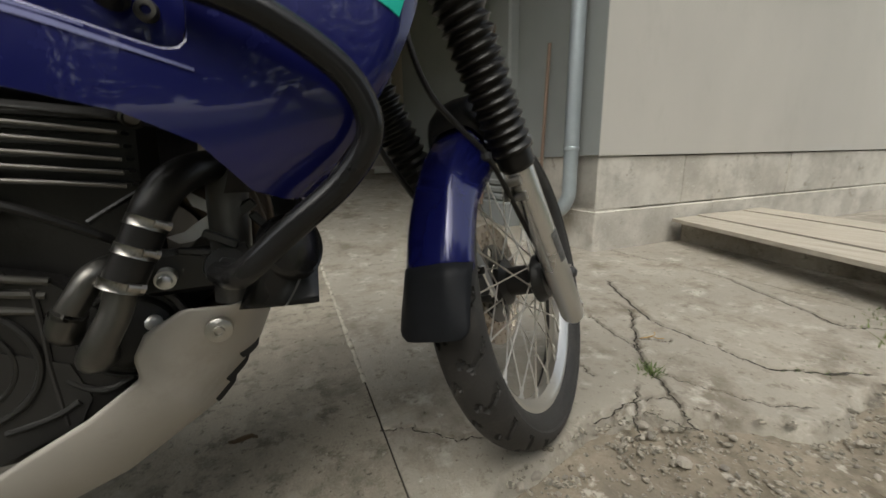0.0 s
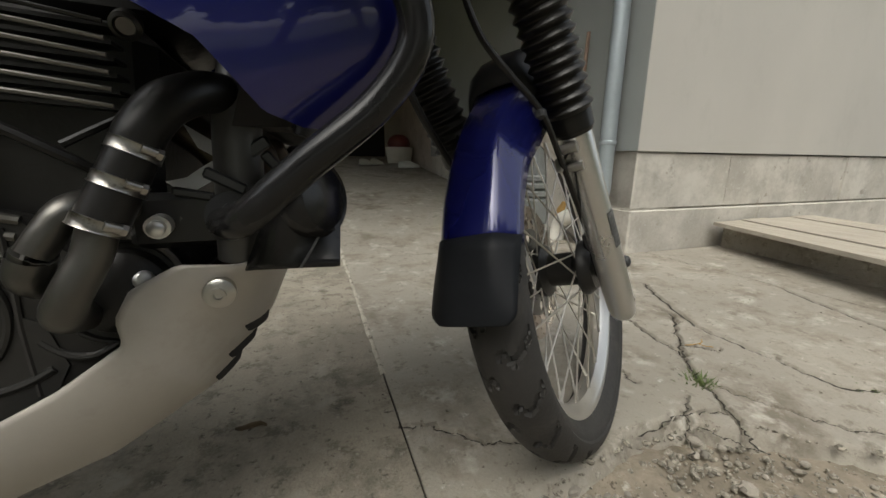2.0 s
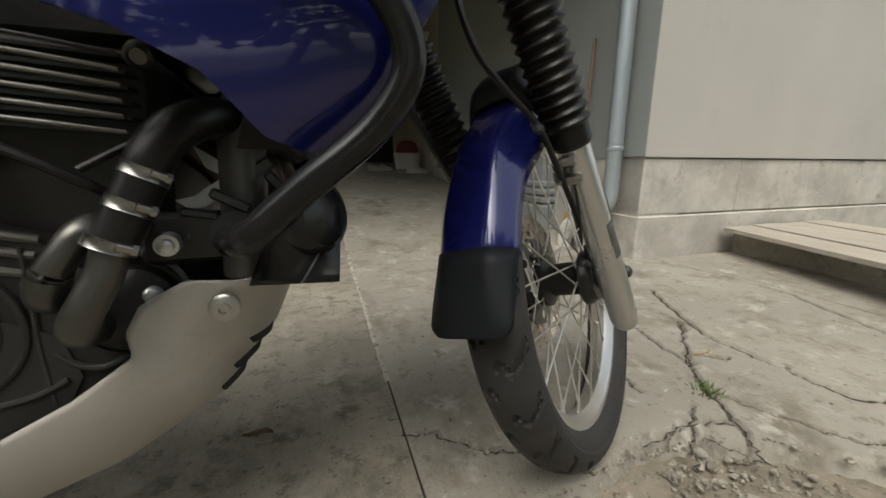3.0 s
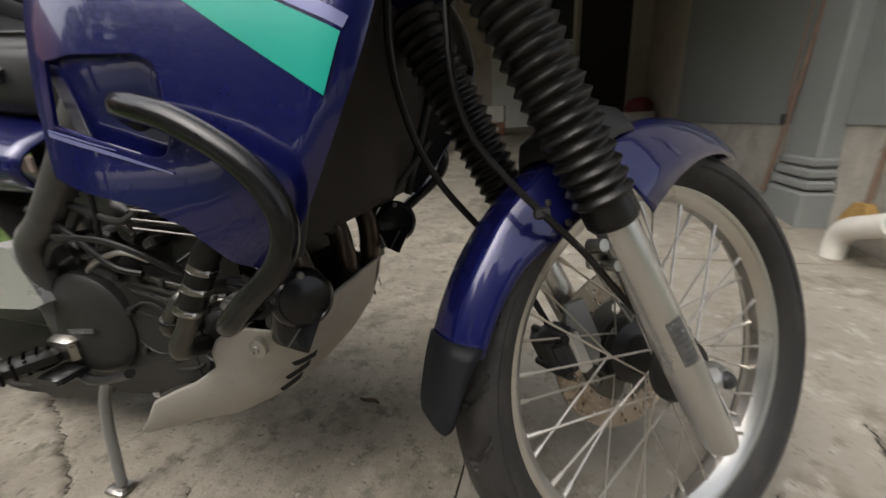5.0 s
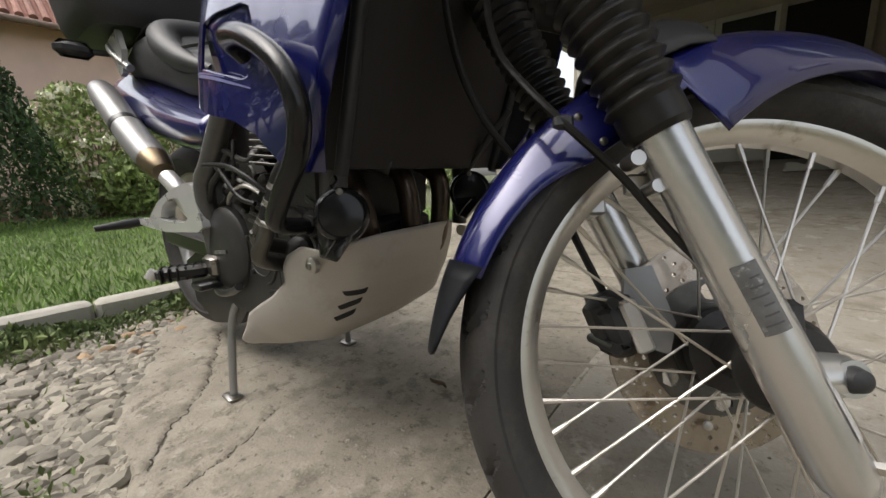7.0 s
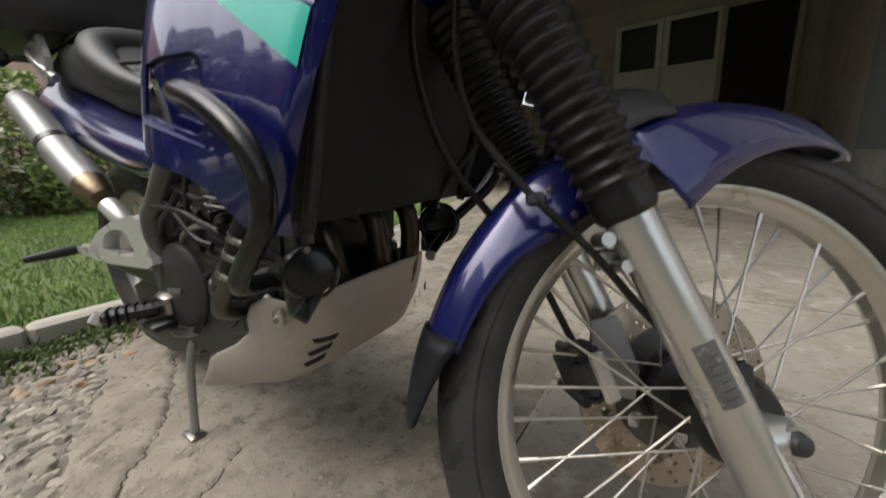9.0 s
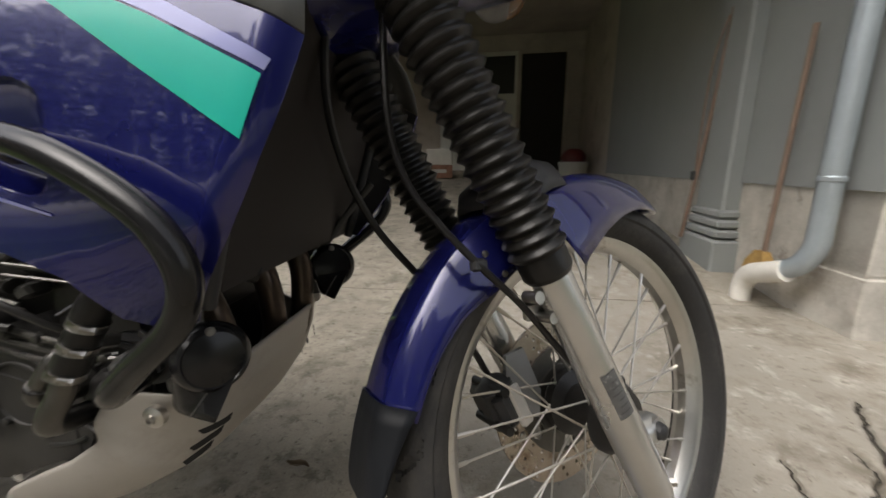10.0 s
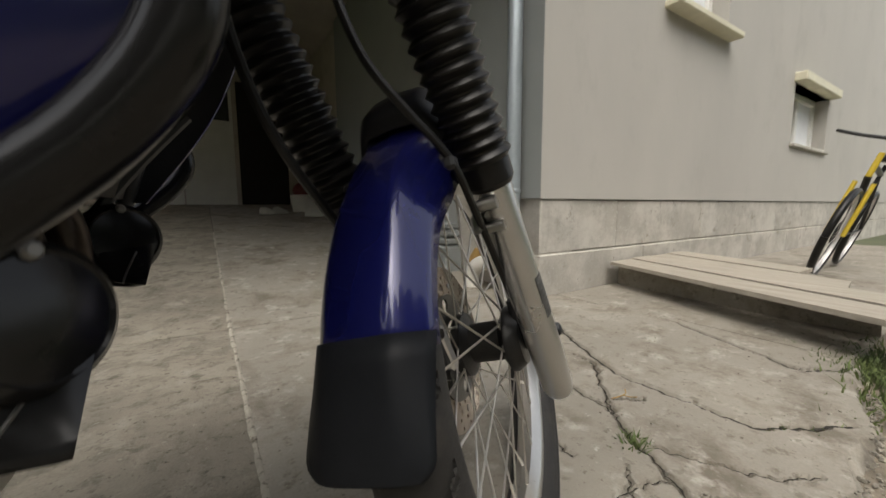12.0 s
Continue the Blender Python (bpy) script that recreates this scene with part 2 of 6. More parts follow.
GRAPHIC_RED = material("graphic_maroon", (0.07, 0.015, 0.02), 0.4, var=0.1, scale=9, fine=60, bump=0.0)
YELLOW = material("yellow_paint", (0.55, 0.4, 0.03), 0.35, var=0.1, scale=9, fine=60, bump=0.0, coat=0.4)
DIRT = material("crumbled_dirt", (0.25, 0.215, 0.165), 0.95, var=0.4, scale=7, fine=120, bump=0.9, spots=[((0.13, 0.11, 0.08), 9, 0.5, 0.15), ((0.4, 0.37, 0.31), 22, 0.57, 0.08), ((0.08, 0.065, 0.045), 55, 0.6, 0.06)], spec=0.2)
JOINT = material("joint_mortar", (0.42, 0.385, 0.32), 0.95, var=0.3, scale=9, fine=140, bump=0.6, spots=[((0.13, 0.115, 0.09), 28, 0.52, 0.1)], spec=0.2)
SOIL = material("crack_soil", (0.035, 0.03, 0.022), 0.95, var=0.3, scale=30, fine=150, bump=0.3)
DRY_LEAF = material("dry_leaf", (0.13, 0.09, 0.05), 0.8, var=0.3, scale=40, fine=120, bump=0.2)


# ---- building blocks ----
class Build:
    """Collects the faces of one mesh."""

    def __init__(self):
        self.v, self.f = [], []

    def add(self, verts, faces):
        k = len(self.v)
        self.v += [tuple(p) for p in verts]
        self.f += [tuple(i + k for i in q) for q in faces]
        return self

    def rings(self, rings, closed=True, caps=True):
        """A skin over rows of points; closed: each row is a loop."""
        n = len(rings[0])
        verts = [p for r in rings for p in r]
        faces = []
        for i in range(len(rings) - 1):
            for j in range(n if closed else n - 1):
                a, b = i * n + j, i * n + (j + 1) % n
                faces.append((a, b, b + n, a + n))
        if caps and closed:
            faces.append(tuple(range(n - 1, -1, -1)))
            faces.append(tuple((len(rings) - 1) * n + j for j in range(n)))
        return self.add(verts, faces)

    def tube(self, pts, r, n=12, smooth=6, caps=True):
        """A round bar along a smooth line through pts; r: one radius, or one for each point."""
        P = [Vector(p) for p in pts]
        R = list(r) if isinstance(r, (list, tuple)) else [r] * len(P)
        path, rad = [], []
        for i in range(len(P) - 1):
            p0, p1, p2, p3 = P[max(i - 1, 0)], P[i], P[i + 1], P[min(i + 2, len(P) - 1)]
            for k in range(smooth):
                t = k / smooth
                path.append(0.5 * (2 * p1 + (p2 - p0) * t + (2 * p0 - 5 * p1 + 4 * p2 - p3) * t * t + (3 * p1 - p0 - 3 * p2 + p3) * t ** 3))
                rad.append(R[i] + (R[i + 1] - R[i]) * t)
        path.append(P[-1])
        rad.append(R[-1])
        rings, up = [], None
        for i, p in enumerate(path):
            d = (path[min(i + 1, len(path) - 1)] - path[max(i - 1, 0)]).normalized()
            if up is None:
                up = d.orthogonal().normalized()
            up = (up - d * up.dot(d)).normalized()
            side = d.cross(up)
            rings.append([p + (up * math.cos(a) + side * math.sin(a)) * rad[i] for a in (2 * math.pi * j / n for j in range(n))])
        return self.rings(rings, True, caps)

    def rod(self, a, b, r0, r1=None, n=14):
        return self.tube([a, b], [r0, r0 if r1 is None else r1], n, 1)

    def lathe(self, origin, axis, profile, n=32, closed=False, arc=None):
        """Turns (radius, height) pairs round an axis."""
        d = Vector(axis).normalized()
        u = d.orthogonal().normalized()
        w = d.cross(u)
        o = Vector(origin)
        rings = []
        for rr, h in profile + ([profile[0]] if closed else []):
            rings.append([o + d * h + (u * math.cos(a) + w * math.sin(a)) * rr for a in (2 * math.pi * j / n for j in range(n))])
        return self.rings(rings, True, not closed)

    def box(self, size, at=(0, 0, 0), turn=None, bevel=0.0):
        x, y, z = (s / 2 for s in size)
        b = min(bevel, x * 0.9, y * 0.9, z * 0.9)
        m = turn or Matrix.Identity(3)
        o = Vector(at)
        if not b:
            c = [(sx * x, sy * y, sz * z) for sz in (-1, 1) for sx, sy in ((-1, -1), (1, -1), (1, 1), (-1, 1))]
            return self.add([o + m @ Vector(p) for p in c], [(3, 2, 1, 0), (4, 5, 6, 7), (0, 1, 5, 4), (1, 2, 6, 5), (2, 3, 7, 6), (3, 0, 4, 7)])
        rings = []
        for zz, ins in ((-z, b), (-z + b, 0), (z - b, 0), (z, b)):
            ax, ay = x - ins, y - ins
            ring = []
            for sx, sy, first in ((1, -1, 0), (1, 1, 1), (-1, 1, 0), (-1, -1, 1)):
                pa, pb = (sx * ax, sy * (ay - b)), (sx * (ax - b), sy * ay)
                ring += [pb, pa] if not first else [pa, pb]
            rings.append([o + m @ Vector((p[0], p[1], zz)) for p in ring])
        return self.rings(rings)

    def prism(self, outline, thick, place):
        """A plate: an outline of (a, b) pairs, set by place(a, b, depth)."""
        n = len(outline)
        self.add([place(a, b, 0) for a, b in outline] + [place(a, b, thick) for a, b in outline],
                 [tuple(range(n)), tuple(range(2 * n - 1, n - 1, -1))] + [(i, i + n, (i + 1) % n + n, (i + 1) % n) for i in range(n)])
        return self

    def ball(self, at, r, n=10, m=7, squash=(1, 1, 1)):
        o = Vector(at)
        rings = []
        for i in range(1, m):
            a = math.pi * i / m
            rings.append([o + Vector((math.sin(a) * math.cos(b) * r * squash[0], math.sin(a) * math.sin(b) * r * squash[1], -math.cos(a) * r * squash[2])) for b in (2 * math.pi * j / n for j in range(n))])
        return self.rings(rings)

    def mesh(self, name, mat, sharp=38):
        me = bpy.data.meshes.new(name)
        me.from_pydata(self.v, [], self.f)
        bm = bmesh.new()
        bm.from_mesh(me)
        bmesh.ops.recalc_face_normals(bm, faces=bm.faces)
        bm.to_mesh(me)
        bm.free()
        me.polygons.foreach_set("use_smooth", [True] * len(me.polygons))
        me.set_sharp_from_angle(angle=radians(sharp))
        me.materials.append(mat)
        return me


def part(name, build, mat, parent=None, label="", at=None, sharp=38):
    """Links a build as ONE mesh object, under a thing or part if one is given."""
    ob = new(name, build.mesh(name, mat, sharp))
    if parent:
        ob.parent = parent
    if at is not None:
        ob.matrix_basis = at
    if label:
        ob["label"] = label
    return ob


def thing(name, at, label, category, group="", kind=""):
    ob = new(name)
    ob.empty_display_size = 0.1
    ob.matrix_basis = at
    return tagged(ob, label, category, group, kind)


def thicken(ob, t, offset=-1.0):
    m = ob.modifiers.new("thickness", "SOLIDIFY")
    m.thickness, m.offset = t, offset
    return ob


def lerp(a, b, t):
    return a + (b - a) * t


def along(pts, t):
    """The point at t (0 to 1) of an even walk through pts, as numpy arrays."""
    P = np.array(pts, float)
    d = np.concatenate([[0], np.cumsum(np.linalg.norm(np.diff(P, axis=0), axis=1))])
    return np.array([np.interp(t * d[-1], d, P[:, k]) for k in range(P.shape[1])])


# ---- ground ----
def rise(y):
    """The yard climbs towards the garage."""
    return np.maximum(0, np.asarray(y, float) - 1.5) * 0.105


ground_y = np.array([-600, -60, -12, -4, -1.0, 0.0, 1.5, 4.6, 7.4, 12, 60, 600.0])
ground_x = np.array([-600, -60, -20, -8, -3.0, -1.2, 0.5, 2.0, 8, 60, 600.0])
gv = [(x, y, -0.07 + (0.6 if y > 4.6 else 0.0) * min(1, (y - 4.6) / 2.8 if y > 4.6 else 0)) for y in ground_y for x in ground_x]
gf = [(j * 11 + i, j * 11 + i + 1, j * 11 + i + 12, j * 11 + i + 11) for j in range(11) for i in range(10)]
tagged(part("ground", Build().add(gv, gf), EARTH), "dark earth under the yard and gardens", "ground", kind="structure")

CRACKS = [
    [(1.34, 1.25), (1.38, 0.5), (1.25, 0.17), (1.17, -0.02), (1.28, -0.09), (1.34, -0.1)],
    [(0.85, 0.7), (0.78, 0.58), (0.64, 0.3), (0.645, 0.1), (0.65, -0.06), (0.74, -0.125), (0.86, -0.19)],
    [(0.66, 0.47), (0.65, 0.39), (0.495, 0.24), (0.42, 0.165), (0.36, 0.08), (0.295, -0.05), (0.24, -0.13)],
    [(0.47, 0.42), (0.44, 0.28), (0.435, 0.2), (0.42, 0.165)],
    [(0.26, 0.03), (0.17, -0.04), (0.095, -0.11)],
    [(0.05, -0.03), (0.2, -0.01), (0.3, -0.04)],
    [(0.37, 0.03), (0.42, -0.07), (0.47, -0.15), (0.55, -0.2)],
    [(0.48, 0.22), (0.53, 0.17), (0.56, 0.16)],
    [(-0.395, 0.15), (-0.32, 0.12), (-0.25, 0.05), (-0.17, 0.03)],
    [(0.19, -0.05), (0.22, -0.11), (0.25, -0.15)],
    [(0.2, 0.18), (0.19, 0.11)],
    [(1.19, 0.07), (1.16, 0.0), (1.24, -0.04)],
    [(-1.6, 0.04), (-1.49, 0.0), (-1.35, -0.07), (-1.22, -0.13), (-1.13, -0.2), (-1.06, -0.27), (-0.95, -0.33)],
    [(-0.94, -0.08), (-0.9, -0.14), (-0.86, -0.23), (-0.85, -0.3)],
    [(-1.58, -0.01), (-1.54, -0.08), (-1.64, -0.15)],
    [(-1.28, -0.2), (-1.23, -0.3)],
]


def crack_path(k, line):
    """The winding course of a crack."""
    pts = np.array(line)
    t = np.linspace(0, len(pts) - 1, 14 * (len(pts) - 1) + 1)
    px, py = np.interp(t, range(len(pts)), pts[:, 0]), np.interp(t, range(len(pts)), pts[:, 1])
    px = px + 0.007 * np.sin(7.1 * t + k) * np.sin(17.3 * t)
    py = py + 0.007 * np.cos(6.3 * t + 2 * k) * np.sin(13.7 * t)
    return px, py, t


def crack_depth(X, Y):
    """How deep the cracks cut at each place."""
    out = np.zeros_like(X)
    for k, line in enumerate(CRACKS):
        px, py, t = crack_path(k, line)
        wide = (0.01 if k < 2 else 0.007 if k < 4 else 0.0065 if k == 12 else 0.0045) + 0.002 * np.sin(5 * t + k)
        for i in range(len(t) - 1):
            ax, ay, bx, by = px[i], py[i], px[i + 1], py[i + 1]
            near = (X > min(ax, bx) - 0.03) & (X < max(ax, bx) + 0.03) & (Y > min(ay, by) - 0.03) & (Y < max(ay, by) + 0.03)
            if not near.any():
                continue
            dx, dy = bx - ax, by - ay
            s = np.clip(((X[near] - ax) * dx + (Y[near] - ay) * dy) / (dx * dx + dy * dy + 1e-9), 0, 1)
            dist = np.hypot(X[near] - ax - s * dx, Y[near] - ay - s * dy)
            out[near] = np.maximum(out[near], (0.02 if ax > -0.39 else 0.011) * np.clip(1.15 - dist / wide[i], 0, 1))
    return out


def yard_edge(X):
    """Where the sound concrete ends and rubble begins, as a y for each x."""
    return np.interp(X, [-2.6, -1.99, -1.69, -1.4, -1.19, -0.98, -0.8, -0.5, -0.36, -0.22, -0.1, 0.02, 0.22, 0.3, 0.36, 0.45, 0.55, 0.75, 1.1, 1.4], [0.1, 0.0, -0.15, -0.27, -0.345, -0.375, -0.46, -0.62, -0.24, -0.11, -0.07, -0.06, -0.075, -0.11, -0.18, -0.24, -0.27, -0.26, -0.2, -0.12])


def slab(name, x0, x1, y0, y1, step, mat, label, trimmed=True):
    """A stretch of cast concrete, with its cracks, bumps and crumbled edge."""
    xs, ys = np.arange(x0, x1 + step * 0.5, step), np.arange(y0, y1 + step * 0.5, step)
    xs[-1], ys[-1] = x1, y1
    X, Y = np.meshgrid(xs, ys)
    N = np.array([[noise.noise((x * 3, y * 3, 0.5)) * 0.0025 + noise.noise((x * 14, y * 14, 3)) * 0.0012 + noise.noise((x * 60, y * 60, 5)) * 0.0007 for x in xs] for y in ys])
    Z = N - crack_depth(X, Y) + rise(Y)
    if trimmed:
        J = np.array([[noise.noise((x * 5, y * 5, 9)) * 0.035 + noise.noise((x * 22, y * 22, 2)) * 0.015 for x in xs] for y in ys])
        d = (Y + J) - yard_edge(X)
        Z = Z - 0.045 * np.clip(1 - d / 0.03, 0, 1)
    n = len(xs)
    verts = np.stack([X, Y, Z], -1).reshape(-1, 3).tolist()
    faces = [(j * n + i, j * n + i + 1, j * n + i + n + 1, j * n + i + n) for j in range(len(ys) - 1) for i in range(n - 1)]
    b = Build().add(verts, faces)
    k = len(verts)
    rim = [i for i in range(n)] + [j * n + n - 1 for j in range(1, len(ys))] + [(len(ys) - 1) * n + i for i in range(n - 2, -1, -1)] + [j * n for j in range(len(ys) - 2, 0, -1)]
    b.v += [(verts[i][0], verts[i][1], verts[i][2] - 0.09) for i in rim]
    b.f += [(rim[i], k + i, k + (i + 1) % len(rim), rim[(i + 1) % len(rim)]) for i in range(len(rim))]
    me = bpy.data.meshes.new(name)
    me.from_pydata(b.v, [], b.f)
    me.polygons.foreach_set("use_smooth", [True] * len(me.polygons))
    me.set_sharp_from_angle(angle=radians(50))
    me.materials.append(mat)
    return tagged(new(name, me), label, "pavement", kind="structure")


soil = Build()
for k, line in enumerate(CRACKS):
    px, py = crack_path(k, line)[:2]
    rows = []
    for i in range(len(px)):
        j = min(i, len(px) - 2)
        d = Vector((px[j + 1] - px[j], py[j + 1] - py[j], 0)).normalized()
        w = (0.0042 if k < 2 else 0.0023 if k < 4 else 0.0022 if k == 12 else 0.0014) + 0.001 * math.sin(3.7 * i + k)
        rows.append([(px[i] - d.y * w, py[i] + d.x * w, -0.0055), (px[i] + d.y * w, py[i] - d.x * w, -0.0055)])
    soil.rings(rows, False)
soil.rings([[(-0.3925, y, float(rise(y)) - 0.0045), (-0.388, y, float(rise(y)) - 0.004)] for y in (-0.6, 0.0, 1.5, 4.0, 7.2)], False)
tagged(part("crack_soil", soil, SOIL), "dark soil lying in the cracks", "soil", kind="stuff")
joint = Build()
for sgn in (0, 1):
    jr = []
    for i in range(150):
        y = 0.34 + 0.026 * i
        w = 0.0045 + 0.004 * noise.noise((y * 9, sgn, 0)) + 0.003 * noise.noise((y * 40, sgn, 2))
        z = float(rise(y)) + 0.003 + 0.0015 * noise.noise((y * 14, 0, 4))
        jr.append([(-0.3925 - w * 1.6, y, z - 0.004), (-0.391 - w * 0.4, y, z), (-0.389 + w * 0.5, y, z - 0.0003), (-0.388 + w * 1.3, y, z - 0.004)])
    if sgn == 0:
        joint.rings(jr, False)
tagged(part("joint_mortar", joint, JOINT), "pale crumbling mortar in the joint between the slabs", "mortar", kind="structure")
slab("pavement_near", -0.388, 1.42, -0.32, 1.5, 0.005, CONCRETE_OLD, "cracked weathered concrete yard slab crumbling at its edge")
slab("pavement_left", -2.4, -0.3925, -0.75, 1.5, 0.0085, CONCRETE, "stained grey concrete slab of the yard")
slab("pavement_ramp_left", -2.4, -0.3925, 1.506, 7.3, 0.06, CONCRETE, "stained concrete ramp rising into the garage", False)
slab("pavement_ramp_right", -0.388, 1.19, 1.506, 7.3, 0.06, CONCRETE_OLD, "worn concrete ramp rising into the garage", False)
slab("pavement_by_house", 1.426, 7.0, -0.1, 1.14, 0.03, CONCRETE_OLD, "weathered concrete strip along the house wall", False)

# ---- house ----
HX, HY, PZ = 1.19, 1.146, 0.586


def wall_with_holes(name, x0, x1, z0, z1, y, thick, holes, mat, label):
    """A wall facing -y, with rectangular openings through it."""
    xs = sorted({x0, x1, *[h[0] for h in holes], *[h[1] for h in holes]})
    zs = sorted({z0, z1, *[h[2] for h in holes], *[h[3] for h in holes]})
    b = Build()
    for i in range(len(xs) - 1):
        for j in range(len(zs) - 1):
            cx, cz = (xs[i] + xs[i + 1]) / 2, (zs[j] + zs[j + 1]) / 2
            if any(h[0] < cx < h[1] and h[2] < cz < h[3] for h in holes):
                continue
            b.add([(xs[i], y, zs[j]), (xs[i + 1], y, zs[j]), (xs[i + 1], y, zs[j + 1]), (xs[i], y, zs[j + 1])], [(0, 1, 2, 3)])
    for h in holes:
        a, c, e, g = h[:4]
        ring = [(a, e), (c, e), (c, g), (a, g)]
        for k in range(4):
            p, q = ring[k], ring[(k + 1) % 4]
            b.add([(p[0], y, p[1]), (q[0], y, q[1]), (q[0], y + thick, q[1]), (p[0], y + thick, p[1])], [(0, 1, 2, 3)])
    for p, q in (((x0, z0), (x0, z1)), ((x0, z1), (x1, z1)), ((x1, z1), (x1, z0))):
        b.add([(p[0], y, p[1]), (q[0], y, q[1]), (q[0], y + thick, q[1]), (p[0], y + thick, p[1])], [(0, 1, 2, 3)])
    return tagged(part(name, b, mat), label, "wall", kind="structure")


WIN = [(2.45, 3.42, 1.99, 3.1), (5.2, 6.5, 1.24, 1.9)]
wall_with_holes("wall_front", HX, 16.0, PZ, 5.6, HY, 0.3, WIN, STUCCO, "grey beige roughcast house wall with faint streaks")
b = Build()
for k, (xa, xb) in enumerate(((HX + 0.012, 1.96), (1.966, 3.2), (3.206, 5.0), (5.006, 9.0), (9.006, 16.0))):
    b.box((xb - xa, 0.3, PZ - 0.262), ((xa + xb) / 2, HY + 0.162 + 0.003 * (k % 2), (PZ + 0.255) / 2), bevel=0.006)
tagged(part("plinth_upper", b, PLINTH), "chipped cast concrete plinth of the house", "plinth", kind="structure")
b = Build()
for k, (xa, xb) in enumerate(((HX + 0.006, 2.3), (2.306, 5.4), (5.406, 16.0))):
    b.box((xb - xa, 0.3, 0.35), ((xa + xb) / 2, HY + 0.155, 0.077), bevel=0.008)
tagged(part("plinth_lower", b, PLINTH), "rough lower course of the concrete plinth", "plinth", kind="structure")
b = Build().box((0.3, 3.5, 5.0), (HX + 0.15, HY + 0.004 + 1.75 + 0.3, PZ + 2.5)).box((0.296, 0.3, 5.0), (HX + 0.144, HY + 0.153, PZ + 2.504))
tagged(part("wall_side", b, STUCCO_SIDE), "blue-grey painted side wall of the house, darkened in colour for its shade", "wall", kind="structure")
b = Build().box((0.3, 3.75, 0.72), (HX + 0.162, HY + 0.02 + 1.87, 0.23), bevel=0.006)
tagged(part("plinth_side", b, PLINTH), "grey concrete plinth of the side wall", "plinth", kind="structure")
tagged(part("wall_house_back", Build().box((14.5, 0.3, 5.4), (8.75, 8.0, 2.7)).box((0.3, 6.5, 5.4), (15.85, 4.7, 2.7)), STUCCO), "plain rear walls of the house", "wall", kind="structure")
tagged(part("roof_house", Build().box((15.6, 8.0, 0.25), (8.6, 4.75, 5.75), bevel=0.02), ROOF_TILE), "overhanging roof slab of the house", "roof", kind="structure")
# ---- garage ----
GB = 7.0
tagged(part("ceiling", Build().box((3.9, 5.2, 0.2), (-0.62, 4.85, 3.15)), CEILING), "dark garage ceiling", "ceiling", kind="structure")
tagged(part("wall_garage_left", Build().box((0.2, 1.05, 3.4), (-2.5, 4.275, 1.6)).box((0.2, 1.1, 3.4), (-2.5, 6.9, 1.6)).box((0.196, 1.55, 1.55), (-2.5, 5.575, 0.675)).box((0.196, 1.55, 0.85), (-2.5, 5.575, 2.875)), DARK_WALL), "dark plaster garage side wall", "wall", kind="structure")
tagged(part("wall_garage_right", Build().box((0.24, 2.75, 3.4), (HX + 0.17, 6.35, 1.6)), DARK_WALL), "dark plaster garage side wall", "wall", kind="structure")
tagged(part("wall_garage_back", Build().box((4.0, 0.2, 3.4), (-0.6, GB + 0.3, 1.6)), DARK_WALL), "dark back wall of the garage", "wall", kind="structure")
# Unseen wall, added to keep sky light off the side wall and garage.
tagged(part("lintel", Build().box((3.74, 0.25, 2.65), (-0.69, 2.12, 4.27)), STUCCO_SIDE), "unseen plain wall added over the garage opening to block sky light", "wall", kind="structure")

# Added out of view: an overhang that darkens the ramp and side wall.
tagged(part("roof_eaves", Build().box((3.84, 1.25, 0.14), (-0.74, 1.37, 3.12), bevel=0.01), CEILING), "unseen eaves added before the garage opening to shade the ramp", "roof", kind="structure")

# ---- motorcycle ----
BIKE = pose(-0.06, 0.1, 0, 0, 0, 2)
bike = thing("motorcycle", BIKE, "blue adventure motorcycle with teal stripe, upright on its stand", "motorcycle")
# the right flank narrows forwards and upwards: its own frame, turned and leaned inwards
HEAD, INWARD = radians(8), radians(9)
f0 = Vector((math.cos(HEAD), math.sin(HEAD), 0))
u0 = Vector((0, 0, 1)) * math.cos(INWARD) + Vector((-math.sin(HEAD), math.cos(HEAD), 0)) * math.sin(INWARD)
FLANK = Matrix((f0, u0.cross(f0), u0)).transposed().to_4x4()
FLANK.translation = (-0.018, 0.051, 0)
FLANK = BIKE.inverted() @ FLANK

# the steered front end: x ahead, y to the wheel's left, z up, from the wheel's middle
wn_right = Vector((0.593, -0.764, 0.252)).normalized()
wn_up = Vector((-0.154, 0.199, 0.9675))
wn_up = (wn_up - wn_right * wn_up.dot(wn_right)).normalized()
FRONT = Matrix((wn_up.cross(wn_right), -wn_right, wn_up)).transposed().to_4x4()
FRONT.translation = (-0.065, 0.083, 0.325)
STEER = BIKE.inverted() @ FRONT


def c3(F, R, U):
    """Body place: ahead, to the right, up."""
    return Vector((F, -R, U))


def b3(F, R, U):
    """A place on the right flank."""
    return FLANK @ Vector((F, -R, U))


def s3(side, F, R, U):
    """A place on the right flank, or its mirror image on the left."""
    p = FLANK @ Vector((F, -R, U))
    return Vector((p.x, p.y * (1.0 if side > 0 else -0.86), p.z))


